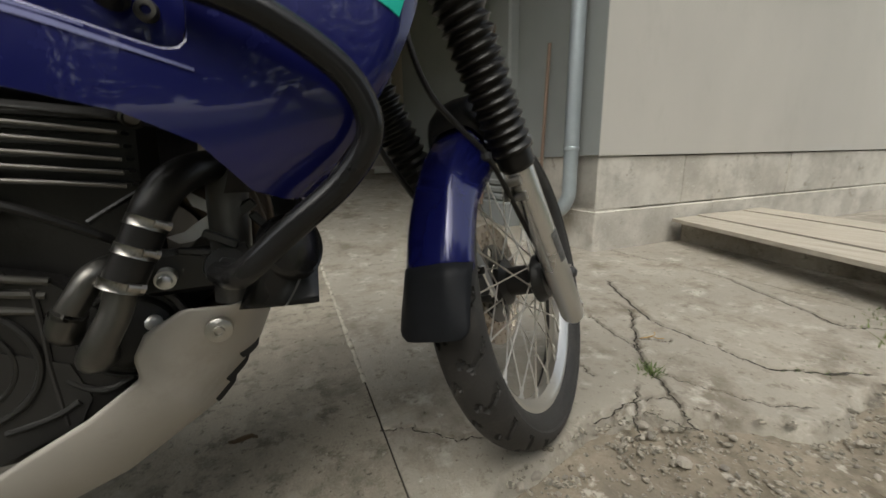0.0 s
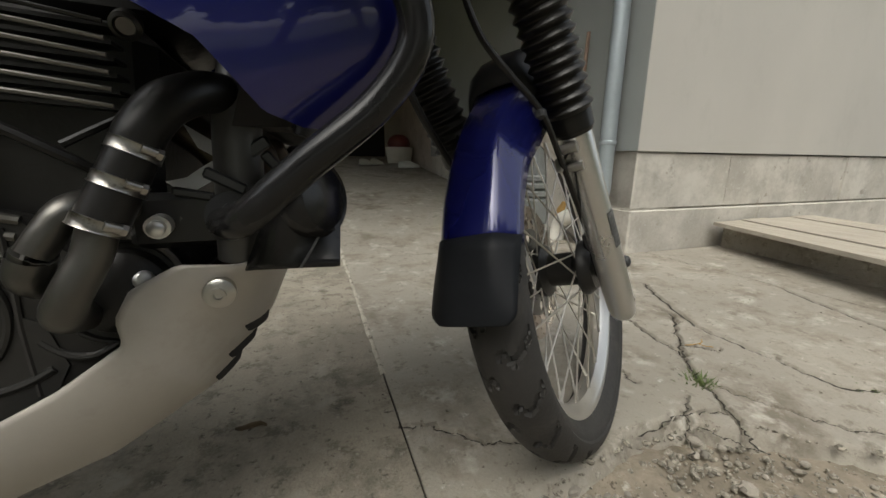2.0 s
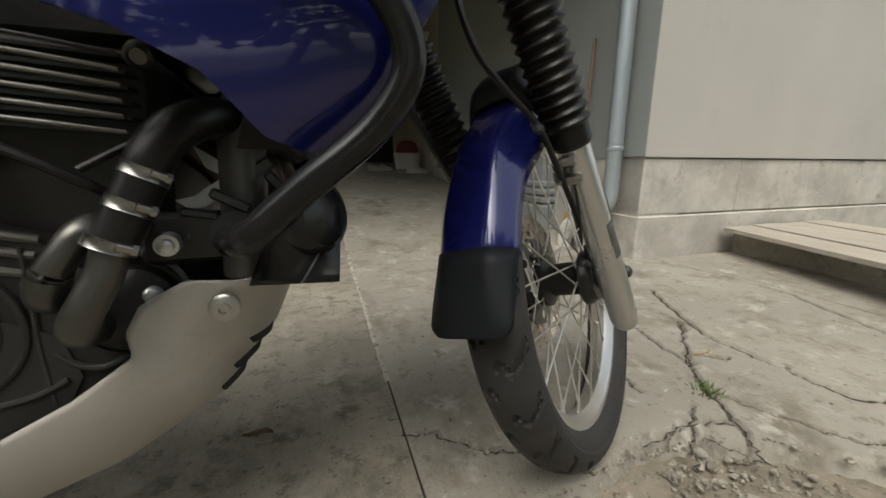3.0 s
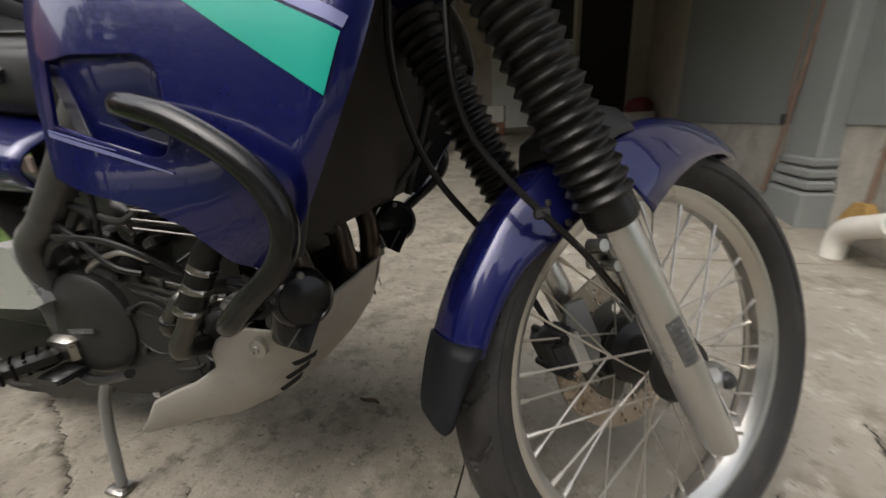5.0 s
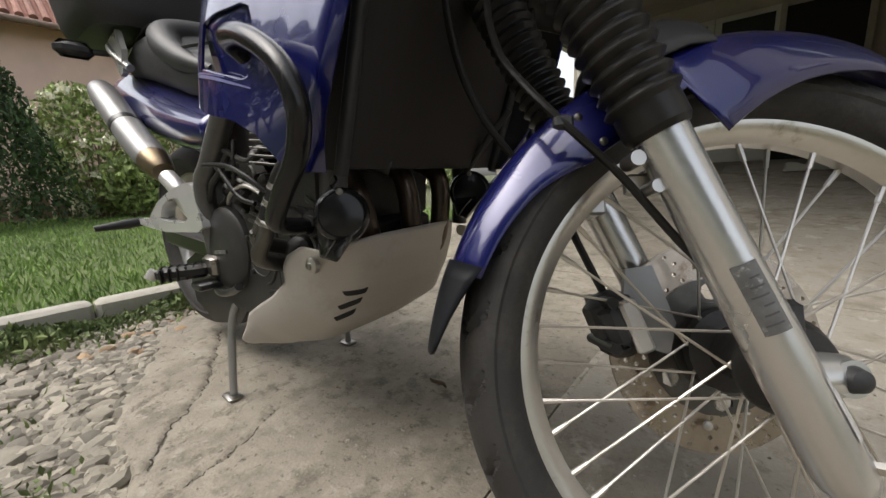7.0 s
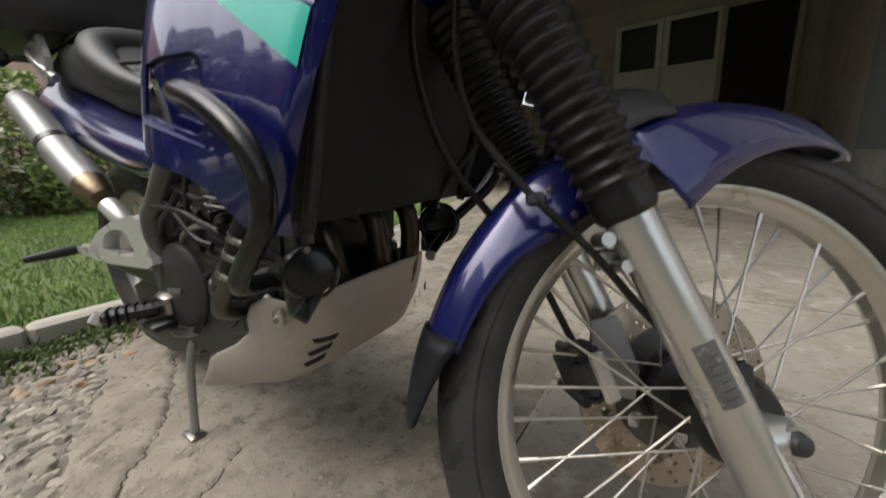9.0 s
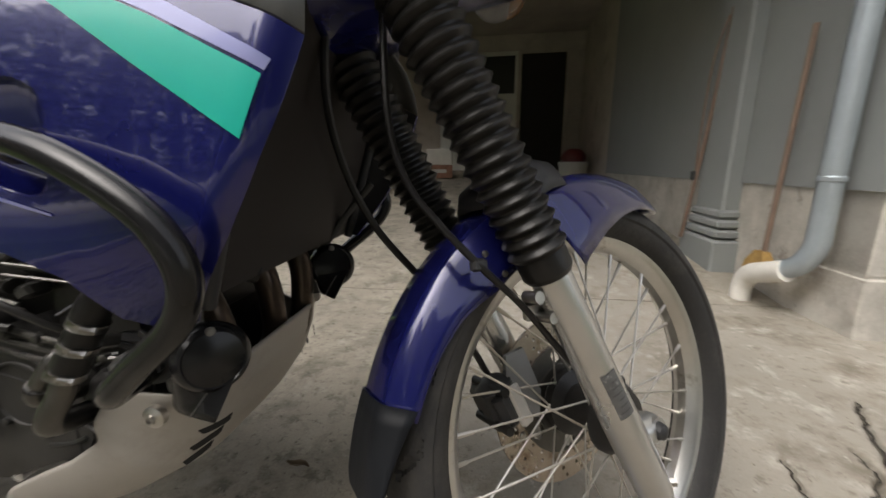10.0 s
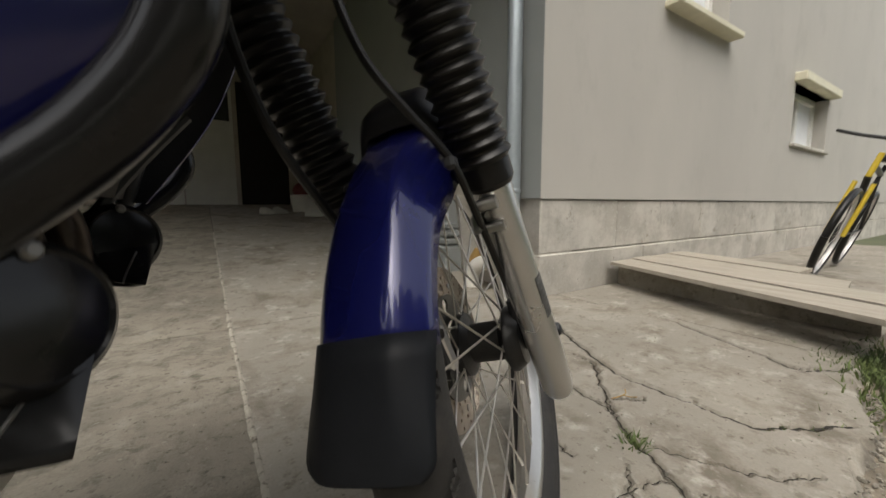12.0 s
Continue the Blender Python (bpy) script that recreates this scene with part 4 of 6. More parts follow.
    for k in range(3):
        s0 = 0.42 + 0.17 * k
        for nm, grow, lift, mt, lb in (("sticker", 0.0, 0.0035, GRAPHIC, "white jagged sticker shape"), ("sticker_fill", 0.25, 0.005, GRAPHIC_RED, "dark maroon sticker fill")):
            rows = []
            for i in range(21):
                u = lerp(grow * 0.5, 1 - grow * 0.5, i / 20)
                lo_ = np.interp(u, [0, 0.15, 0.38, 0.62, 0.8, 1], [0.2, 0.1, 0.17, 0.06, 0.1, 0.24])
                hi_ = 0.52
                d = (hi_ - lo_) * grow * 0.4
                rows.append([shoulder(s0 + 0.15 * u, lerp(lo_ + d, hi_ - d, q / 4), lift) for q in range(5)])
            part(nm, Build().rings(rows, False), mt, tankside, lb)
    # crash bar
    part("crash_bar", Build().tube([s3(side, F, R, U) for F, R, U in ((-0.645, 0.255, 0.676), (-0.63, 0.286, 0.682), (-0.567, 0.304, 0.664), (-0.51, 0.309, 0.632), (-0.479, 0.308, 0.601), (-0.47, 0.301, 0.565), (-0.494, 0.284, 0.527), (-0.545, 0.265, 0.486), (-0.588, 0.24, 0.451), (-0.606, 0.17, 0.45))], 0.0128, 18, 7), BAR_PAINT, bike, "black tubular crash bar, scuffed")

# tank, nose and signals above the fairing
rows = []
for F, w, lo, hi in ((-0.31, 0.10, 0.86, 0.92), (-0.38, 0.15, 0.84, 0.98), (-0.51, 0.17, 0.82, 1.03), (-0.64, 0.17, 0.82, 1.03), (-0.8, 0.13, 0.82, 0.98), (-0.95, 0.09, 0.8, 0.9)):
    rows.append([c3(F, w * math.cos(a), lerp(lo, hi, 0.5) + (hi - lo) / 2 * math.sin(a)) for a in (2 * math.pi * j / 24 for j in range(24))])
part("fuel_tank", Build().rings(rows), BLUE, bike, "blue fuel tank")
rows = []
for F, w, lo, hi in ((-0.32, 0.2, 0.93, 1.02), (-0.2, 0.2, 0.93, 1.12), (-0.06, 0.17, 0.95, 1.15), (0.04, 0.11, 0.98, 1.12), (0.08, 0.05, 1.02, 1.08)):
    rows.append([c3(F, w * math.copysign(abs(math.cos(a)) ** 0.7, math.cos(a)), lerp(lo, hi, 0.5) + (hi - lo) / 2 * math.copysign(abs(math.sin(a)) ** 0.7, math.sin(a))) for a in (2 * math.pi * j / 24 for j in range(24))])
part("nose_fairing", Build().rings(rows), BLUE, bike, "blue nose fairing")
for side in (1, -1):
    fs = part("front_signal", Build().ball(c3(-0.17, side * 0.235, 1.0), 0.075, 20, 12, (0.6, 1.0, 0.5)), FRAME_GREY, bike, "dark turn signal housing")
    part("signal_lens", Build().ball(c3(-0.15, side * 0.237, 1.0), 0.065, 20, 12, (0.55, 1.0, 0.5)), SIGNAL_LENS, fs, "amber lens")

# radiator
rad = part("radiator", Build().rings([[c3(lerp(-0.478, -0.345, t) - dF, R, lerp(0.553, 0.975, t)) for dF, R in ((0.012, -0.215), (0, -0.195), (0, 0.18), (0.012, 0.2), (0.06, 0.2), (0.06, -0.215))] for t in (0, 0.02, 1)]), RADIATOR, bike, "matte black radiator and shroud")
part("shroud_lip", Build().tube([c3(lerp(-0.48, -0.345, t), 0.203, lerp(0.545, 0.96, t)) for t in (0, 0.3, 0.6, 1)], 0.01, 10, 3), BLACK_PLASTIC, rad)
part("shroud_lip", Build().tube([c3(lerp(-0.48, -0.345, t), -0.218, lerp(0.545, 0.96, t)) for t in (0, 0.3, 0.6, 1)], 0.01, 10, 3), BLACK_PLASTIC, rad)

# skid plate
KEEL = [(-0.494, 0.45), (-0.503, 0.405), (-0.528, 0.347), (-0.58, 0.277), (-0.679, 0.216), (-0.775, 0.19), (-0.835, 0.187)]
TOPE = [(-0.503, 0.437), (-0.548, 0.429), (-0.592, 0.435), (-0.626, 0.418), (-0.638, 0.395), (-0.636, 0.372), (-0.686, 0.338), (-0.732, 0.316), (-0.785, 0.288), (-0.81, 0.25), (-0.835, 0.222)]


def skid_point(s, a):
    """s: front to rear; a: -1 left edge, 0 keel, 1 right edge."""
    k, t = along(KEEL, s), along(TOPE, s)
    q = (1 - abs(a)) * math.pi / 2
    w = (1 - math.sin(q)) ** 0.8
    p = k + (t - k) * w
    R = math.copysign(lerp(0.19, 0.216, min(1, s * 3)) * math.cos(q) ** 0.38, a) if a else 0.0
    if a < 0:
        # the left cheek is drawn in at the nose
        return c3(p[0] - 0.04 * max(0.0, 1 - s / 0.5) * math.cos(q) ** 2, R * lerp(0.62, 1.0, min(1, s * 1.6)), p[1])
    return c3(p[0], R, p[1])


def skid_near(F, R, U):
    """The (s, a) of the plate nearest to a place."""
    o = c3(F, R, U)
    return min(((i / 80, j / 60) for i in range(60) for j in range(10, 60)), key=lambda q: (skid_point(*q) - o).length)


skid = thicken(part("skid_plate", Build().rings([[skid_point(i / 60, -1 + j / 24) for j in range(49)] for i in range(61)], False), SKID, bike, "scuffed bare aluminium skid plate", sharp=60), 0.004, 0)
for side in (1, -1):
    part("skid_bolt", Build().lathe(c3(-0.562, side * 0.209, 0.407), (0, -side, 0), [(0.0135, -0.004), (0.0135, 0.004), (0.009, 0.007), (0.0062, 0.007), (0.0062, 0.0105), (0.0038, 0.0105), (0.0034, 0.007)], 24), STEEL, skid, "domed steel bolt with washer")
for k in range(3):
    (sa, aa), (sb, ab) = skid_near(-0.547 - 0.015 * k, 0.17, 0.346 - 0.0275 * k), skid_near(-0.51 - 0.014 * k, 0.105, 0.345 - 0.0265 * k)
    for side in (1, -1):
        rows = []
        for i in range(11):
            t = i / 10
            w = 0.0082 * math.sqrt(max(0.02, 1 - (2 * t - 1) ** 6))
            p = skid_point(lerp(sa, sb, t * 0.95), lerp(aa, ab, t * 0.95))
            du = skid_point(lerp(sa, sb, t * 0.95) + 0.01, lerp(aa, ab, t * 0.95)) - p
            dv = skid_point(lerp(sa, sb, t * 0.95), lerp(aa, ab, t * 0.95) + 0.02) - p
            nrm = du.cross(dv).normalized()
            q = p + nrm * (0.0024 if nrm.y < 0 else -0.0024)
            rows.append([Vector((v.x, v.y * side, v.z)) for v in (q + Vector((0, 0, -w)), q, q + Vector((0, 0, w)))])
        # The plate is not pierced: black strips on it paint the slots' shade.
        part("slot", Build().rings(rows, False), SHADE_SEAM_BLACK, skid, "black strip painting the shade of a cut slot")

# engine
eng = part("engine", Build().box((0.40, 0.32, 0.22), c3(-0.80, 0.0, 0.37), bevel=0.03), ENGINE, bike, "black V-twin engine with bare fin edges")
part("cylinder", Build().box((0.15, 0.30, 0.19), c3(-0.68, 0.0, 0.55), Matrix.Rotation(0.08, 3, "Y"), 0.015), ENGINE, eng)
part("rear_cylinder", Build().box((0.2, 0.22, 0.32), c3(-0.85, 0, 0.6), bevel=0.03), ENGINE, eng)
for k in range(6):
    U = 0.5445 + 0.0126 * k
    part("cooling_fin", Build().tube([b3(-0.775, 0.166, U + 0.012), b3(-0.72, 0.168, U + 0.006), b3(-0.67, 0.168, U - 0.0)], 0.0018, 6, 2), FIN_EDGE if k < 5 else ENGINE, eng, "bare polished fin edge")
    part("fin_plate", Build().box((0.15, 0.35, 0.003), c3(-0.695, 0.0, U + 0.025), Matrix.Rotation(0.06, 3, "Y")), ENGINE, eng)
clu = part("clutch_cover", Build().lathe(c3(-0.918, 0.14, 0.398), (0.05, -1, 0.04), [(0.118, 0), (0.118, 0.022), (0.108, 0.032), (0.094, 0.038), (0.091, 0.05), (0.08, 0.058), (0.03, 0.06)], 44), COVER, eng, "grey-black round clutch cover")
for k in range(9):
    a = 2 * math.pi * k / 9 + 0.2
    part("cover_bolt", Build().lathe(c3(-0.916 + 0.11 * math.cos(a), 0.165, 0.398 + 0.11 * math.sin(a)), (0, -1, 0), [(0.007, 0), (0.007, 0.008), (0.004, 0.01)], 8), FRAME_PAINT, clu)
part("cover_badge", Build().box((0.06, 0.003, 0.008), c3(-0.918, 0.2015, 0.395), Matrix.Rotation(-0.1, 3, "Y")), LABEL_GREY, clu, "small worn badge")
part("lower_case", Build().prism([(-1.02, 0.42), (-1.01, 0.345), (-0.975, 0.285), (-0.915, 0.258), (-0.845, 0.264), (-0.78, 0.29), (-0.704, 0.318), (-0.69, 0.345), (-0.7, 0.387), (-0.756, 0.416), (-0.85, 0.44)], 0.052, lambda a, c, d: c3(a, 0.13 + d, c)), COVER, eng, "dull black cast lower case")
part("air_box", Build().box((0.2, 0.2, 0.3), c3(-0.99, 0.0, 0.57), bevel=0.03), ENGINE, eng, "black air box")
part("intake_box", Build().box((0.3, 0.19, 0.2), c3(-0.71, 0.0, 0.735), bevel=0.03), ENGINE, eng, "black intake box under the tank")
part("case_cover", Build().prism([(-0.70, 0.475), (-0.78, 0.5), (-0.83, 0.47), (-0.8, 0.3), (-0.73, 0.3), (-0.66, 0.345), (-0.645, 0.38), (-0.66, 0.43)], 0.05, lambda a, c, d: c3(a, 0.13 + d, c)), ENGINE, eng, "cast black side case")
pmp = part("water_pump", Build().lathe(b3(-0.695, 0.093, 0.395), (0.15, -1, 0.1), [(0.05, 0), (0.05, 0.02), (0.048, 0.024), (0.046, 0.024), (0.044, 0.021), (0.04, 0.021), (0.036, 0.032), (0.022, 0.04), (0.012, 0.041)], 32), ENGINE, eng, "round black water pump cover")
part("pump_ring", Build().tube([b3(-0.695 + 0.05 * math.cos(a), 0.125, 0.395 + 0.05 * math.sin(a)) for a in (0.3 + 1.3 * k / 8 for k in range(9))], 0.003, 6, 2), FIN_EDGE, pmp)
part("pump_bolt", Build().lathe(b3(-0.676, 0.125, 0.403), (0.3, -1, 0.2), [(0.0088, 0), (0.0088, 0.006), (0.007, 0.009), (0.004, 0.0105)], 16), SATIN, eng, "bright bolt head")
hose = part("coolant_hose", Build().tube([b3(*p) for p in ((-0.53, 0.08, 0.55), (-0.575, 0.13, 0.565), (-0.605, 0.165, 0.561), (-0.632, 0.185, 0.545), (-0.649, 0.19, 0.523), (-0.657, 0.19, 0.505), (-0.669, 0.19, 0.48), (-0.684, 0.19, 0.45))], 0.0172, 18, 6), BLACK_RUBBER, eng, "fat black coolant hose with steel clamps")
for F, U in ((-0.656, 0.507), (-0.668, 0.482), (-0.683, 0.453)):
    cl = Build().lathe(b3(F, 0.19, U), b3(F + 0.0022, 0.19, U + 0.0045) - b3(F, 0.19, U), [(0.0174, -0.0048), (0.0184, -0.0044), (0.0179, -0.0034), (0.0179, 0.0034), (0.0184, 0.0044), (0.0174, 0.0048)], 26)
    cl.rod(b3(F + 0.007, 0.207, U - 0.001), b3(F + 0.016, 0.202, U - 0.005), 0.0036, n=10).rod(b3(F + 0.015, 0.2025, U - 0.0045), b3(F + 0.018, 0.201, U - 0.006), 0.0046, n=6)
    part("hose_clamp", cl, CLAMP, hose, "worn steel hose clamp")
part("coolant_pipe", Build().tube([b3(-0.684, 0.19, 0.449), b3(-0.69, 0.19, 0.43), b3(-0.705, 0.19, 0.403), b3(-0.714, 0.175, 0.388), b3(-0.72, 0.12, 0.378)], [0.0128, 0.0128, 0.013, 0.014, 0.014], 18, 5), COLLAR_GREY, eng, "dull alloy coolant pipe")
part("coolant_elbow", Build().tube([b3(-0.675, 0.13, 0.468), b3(-0.69, 0.16, 0.471), b3(-0.703, 0.176, 0.465), b3(-0.713, 0.18, 0.451), b3(-0.7235, 0.18, 0.4345), b3(-0.724, 0.18, 0.4335), b3(-0.731, 0.17, 0.418), b3(-0.736, 0.12, 0.408)], [0.0112, 0.0112, 0.0115, 0.0115, 0.0115, 0.0138, 0.0138, 0.0138], 18, 5), COLLAR_GREY, eng, "dull alloy elbow pipe")
part("engine_bolt", Build().lathe(b3(-0.655, 0.155, 0.449), (0.1, -1, 0), [(0.0098, -0.02), (0.0098, 0.002), (0.0066, 0.002), (0.0066, 0.01), (0.0045, 0.012), (0.001, 0.0128)], 18), SATIN, eng, "chrome frame bolt")
part("head_bolt", Build().lathe(b3(-0.659, 0.15, 0.614), (0.1, -1, -0.5), [(0.011, -0.01), (0.011, 0.003), (0.008, 0.005), (0.0065, 0.002)], 20), COLLAR_GREY, eng, "dull round cover bolt")
part("clutch_cable", Build().tube([b3(-0.86, 0.2, 0.55), b3(-0.79, 0.2, 0.545), b3(-0.74, 0.198, 0.528), b3(-0.7, 0.19, 0.505), b3(-0.686, 0.18, 0.495)], 0.0042, 8, 6), BLACK_RUBBER, eng, "thin black cable")
part("wire", Build().tube([b3(-0.7, 0.18, 0.512), b3(-0.66, 0.165, 0.54), b3(-0.62, 0.15, 0.56)], 0.0028, 6, 5), BLACK_RUBBER, eng)
for k, (F, U, L) in enumerate(((-0.70, 0.475, 0.09), (-0.705, 0.462, 0.1), (-0.715, 0.447, 0.1), (-0.76, 0.525, 0.07), (-0.80, 0.535, 0.06))):
    part("engine_rib", Build().tube([c3(F, 0.178, U), c3(F - L * 0.5, 0.182, U + 0.012), c3(F - L, 0.178, U + 0.02)], 0.0042, 8, 4), COLLAR_GREY if k < 3 else STEEL, eng, "bare metal casting edge")
part("oil_filler", Build().lathe(c3(-0.865, 0.15, 0.525), (-0.1, -0.75, 0.6), [(0.036, 0), (0.038, 0.012), (0.03, 0.02)], 20), BLACK_PLASTIC, eng, "black filler cap")
for k, (F, R, U, r) in enumerate(((-0.8, 0.16, 0.56, 0.018), (-0.76, 0.15, 0.585, 0.014), (-0.83, 0.14, 0.59, 0.02), (-0.93, 0.16, 0.53, 0.015))):
    part("carburettor_fitting", Build().tube([c3(F, R - 0.03, U + 0.02), c3(F, R, U), c3(F + 0.03, R + 0.01, U - 0.012)], [r, r * 0.9, r * 0.6], 10, 3), COVER, eng, "small grey fitting")
# Bright plate added in place of lit ground showing through between hose and frame.
part("bracket_plate", Build().prism([(-0.634, 0.549), (-0.611, 0.533), (-0.602, 0.52), (-0.606, 0.506), (-0.614, 0.494), (-0.629, 0.485), (-0.643, 0.484), (-0.654, 0.493), (-0.636, 0.497), (-0.624, 0.506), (-0.608, 0.516), (-0.624, 0.526)], 0.003, lambda a, c, d: b3(a, 0.1 + d, c)), SATIN, eng, "ragged silver plate standing for daylight seen through the bike")

for k, (F, R, U, r) in enumerate(((-0.815, 0.181, 0.36, 0.006), (-0.82, 0.181, 0.43, 0.006), (-0.78, 0.181, 0.49, 0.006), (-0.735, 0.181, 0.484, 0.006))):
    part("case_bolt", Build().lathe(c3(F, R - 0.002, U), (0, -1, 0), [(r * 1.4, 0), (r * 1.4, 0.003), (r, 0.003), (r, 0.009), (r * 0.6, 0.01)], 10), COVER, eng)
for k in range(2):
    a = 1.9 + 0.9 * k
    part("pump_screw", Build().lathe(b3(-0.695 + 0.05 * math.cos(a), 0.112, 0.395 + 0.05 * math.sin(a)), (0.15, -1, 0.1), [(0.0062, 0), (0.0062, 0.009), (0.003, 0.011)], 8), COLLAR_GREY, pmp)
for pts, r, mt in ((((-0.93, 0.2, 0.6), (-0.86, 0.205, 0.57), (-0.8, 0.2, 0.515), (-0.76, 0.19, 0.5)), 0.005, BLACK_RUBBER), (((-0.9, 0.19, 0.62), (-0.83, 0.195, 0.6), (-0.77, 0.19, 0.58), (-0.74, 0.175, 0.6)), 0.006, COVER), (((-0.87, 0.19, 0.5), (-0.83, 0.2, 0.52), (-0.78, 0.195, 0.535), (-0.745, 0.185, 0.52)), 0.0045, STEEL), (((-0.96, 0.19, 0.5), (-0.91, 0.2, 0.54), (-0.87, 0.2, 0.56), (-0.84, 0.19, 0.6)), 0.007, COVER), (((-0.81, 0.19, 0.62), (-0.8, 0.2, 0.58), (-0.815, 0.2, 0.54), (-0.86, 0.195, 0.525)), 0.004, BLACK_RUBBER)):
    part("engine_line", Build().tube([c3(*p) for p in pts], r, 8, 5), mt, eng)
for F, R, U, sx, sz, mt in ((-0.83, 0.165, 0.545, 0.035, 0.02, COVER), (-0.785, 0.165, 0.56, 0.02, 0.03, COLLAR_GREY), (-0.9, 0.17, 0.56, 0.03, 0.03, ENGINE), (-0.86, 0.18, 0.575, 0.018, 0.018, STEEL), (-0.74, 0.17, 0.545, 0.025, 0.018, ENGINE)):
    part("engine_lug", Build().box((sx, 0.03, sz), c3(F, R, U), Matrix.Rotation(F * 9, 3, "Y"), 0.004), mt, eng)
for F, R, U, w, h, q in ((-0.6, 0.175, 0.485, 0.035, 0.01, 0.5), (-0.585, 0.17, 0.47, 0.02, 0.014, -0.3), (-0.625, 0.172, 0.475, 0.03, 0.008, 0.2), (-0.56, 0.17, 0.5, 0.026, 0.01, 0.9), (-0.575, 0.16, 0.515, 0.03, 0.012, -0.6)):
    part("bracket_tab", Build().box((w, 0.006, h), b3(F, R, U), Matrix.Rotation(q, 3, "Y"), 0.002), FRAME_PAINT, eng, "black bracket tab")

part("case_seam", Build().tube([c3(-0.712, 0.181, 0.47), c3(-0.713, 0.181, 0.426), c3(-0.715, 0.181, 0.383), c3(-0.714, 0.181, 0.32)], 0.0025, 6, 4), SHADE_SEAM_BLACK, eng, "dark joint of the engine cases")
part("case_rim", Build().tube([c3(-0.785 + 0.064 * math.cos(a), 0.182, 0.4 + 0.064 * math.sin(a)) for a in (-1.3 + 2.6 * k / 14 for k in range(15))], 0.0035, 8, 2), COVER, eng, "raised rim of a round cover")
part("case_rim", Build().tube([c3(-0.785 + 0.046 * math.cos(a), 0.181, 0.4 + 0.046 * math.sin(a)) for a in (-2.6 + 5.2 * k / 18 for k in range(19))], 0.0025, 8, 2), COVER, eng)
part("case_rib", Build().tube([c3(-0.706, 0.18, 0.37), c3(-0.69, 0.181, 0.355), c3(-0.671, 0.181, 0.351), c3(-0.652, 0.18, 0.36)], 0.0035, 8, 4), COVER, eng)
part("case_rib", Build().tube([c3(-0.76, 0.181, 0.326), c3(-0.725, 0.181, 0.332), c3(-0.7, 0.181, 0.344)], 0.004, 8, 4), COVER, eng)

# frame, headers, horns
frm = part("frame", Build().tube([c3(-0.40, 0.03, 0.97), c3(-0.48, 0.08, 0.75), c3(-0.53, 0.16, 0.6), c3(-0.54, 0.175, 0.5), c3(-0.545, 0.175, 0.43)], 0.0215, 14, 5), FRAME_GREY, bike, "grey steel frame tubes")
part("down_tube", Build().tube([c3(-0.40, -0.03, 0.97), c3(-0.48, -0.08, 0.75), c3(-0.53, -0.16, 0.6), c3(-0.54, -0.175, 0.5), c3(-0.545, -0.175, 0.43)], 0.0175, 14, 5), FRAME_PAINT, frm)
part("frame_joint", Build().rod(b3(-0.604, 0.11, 0.452), b3(-0.598, 0.175, 0.455), 0.021, n=20).rod(b3(-0.6, 0.17, 0.455), b3(-0.598, 0.183, 0.455), 0.011, n=6).box((0.09, 0.02, 0.05), b3(-0.635, 0.13, 0.455), bevel=0.006), FRAME_PAINT, frm)
for side in (1, -1):
    part("rear_down_tube", Build().tube([c3(-0.76, side * 0.16, 0.80), c3(-0.812, side * 0.195, 0.68), c3(-0.9, side * 0.2, 0.585), c3(-0.965, side * 0.195, 0.53), c3(-0.985, side * 0.18, 0.36)], 0.021, 14, 5), FRAME_GREY, frm, "grey frame tube")
for pts in (((-0.6, 0.1, 0.56), (-0.565, 0.11, 0.53), (-0.548, 0.105, 0.47), (-0.56, 0.09, 0.41), (-0.64, 0.08, 0.34)), ((-0.58, 0.02, 0.57), (-0.535, 0.02, 0.54), (-0.522, 0.018, 0.47), (-0.535, 0.015, 0.4), (-0.63, 0.02, 0.3)), ((-0.57, -0.06, 0.57), (-0.52, -0.065, 0.54), (-0.512, -0.062, 0.47), (-0.53, -0.05, 0.39), (-0.63, -0.03, 0.3))):
    part("exhaust_header", Build().tube([c3(*p) for p in pts], 0.0195, 16, 5), HEADER, bike, "browned steel exhaust header")
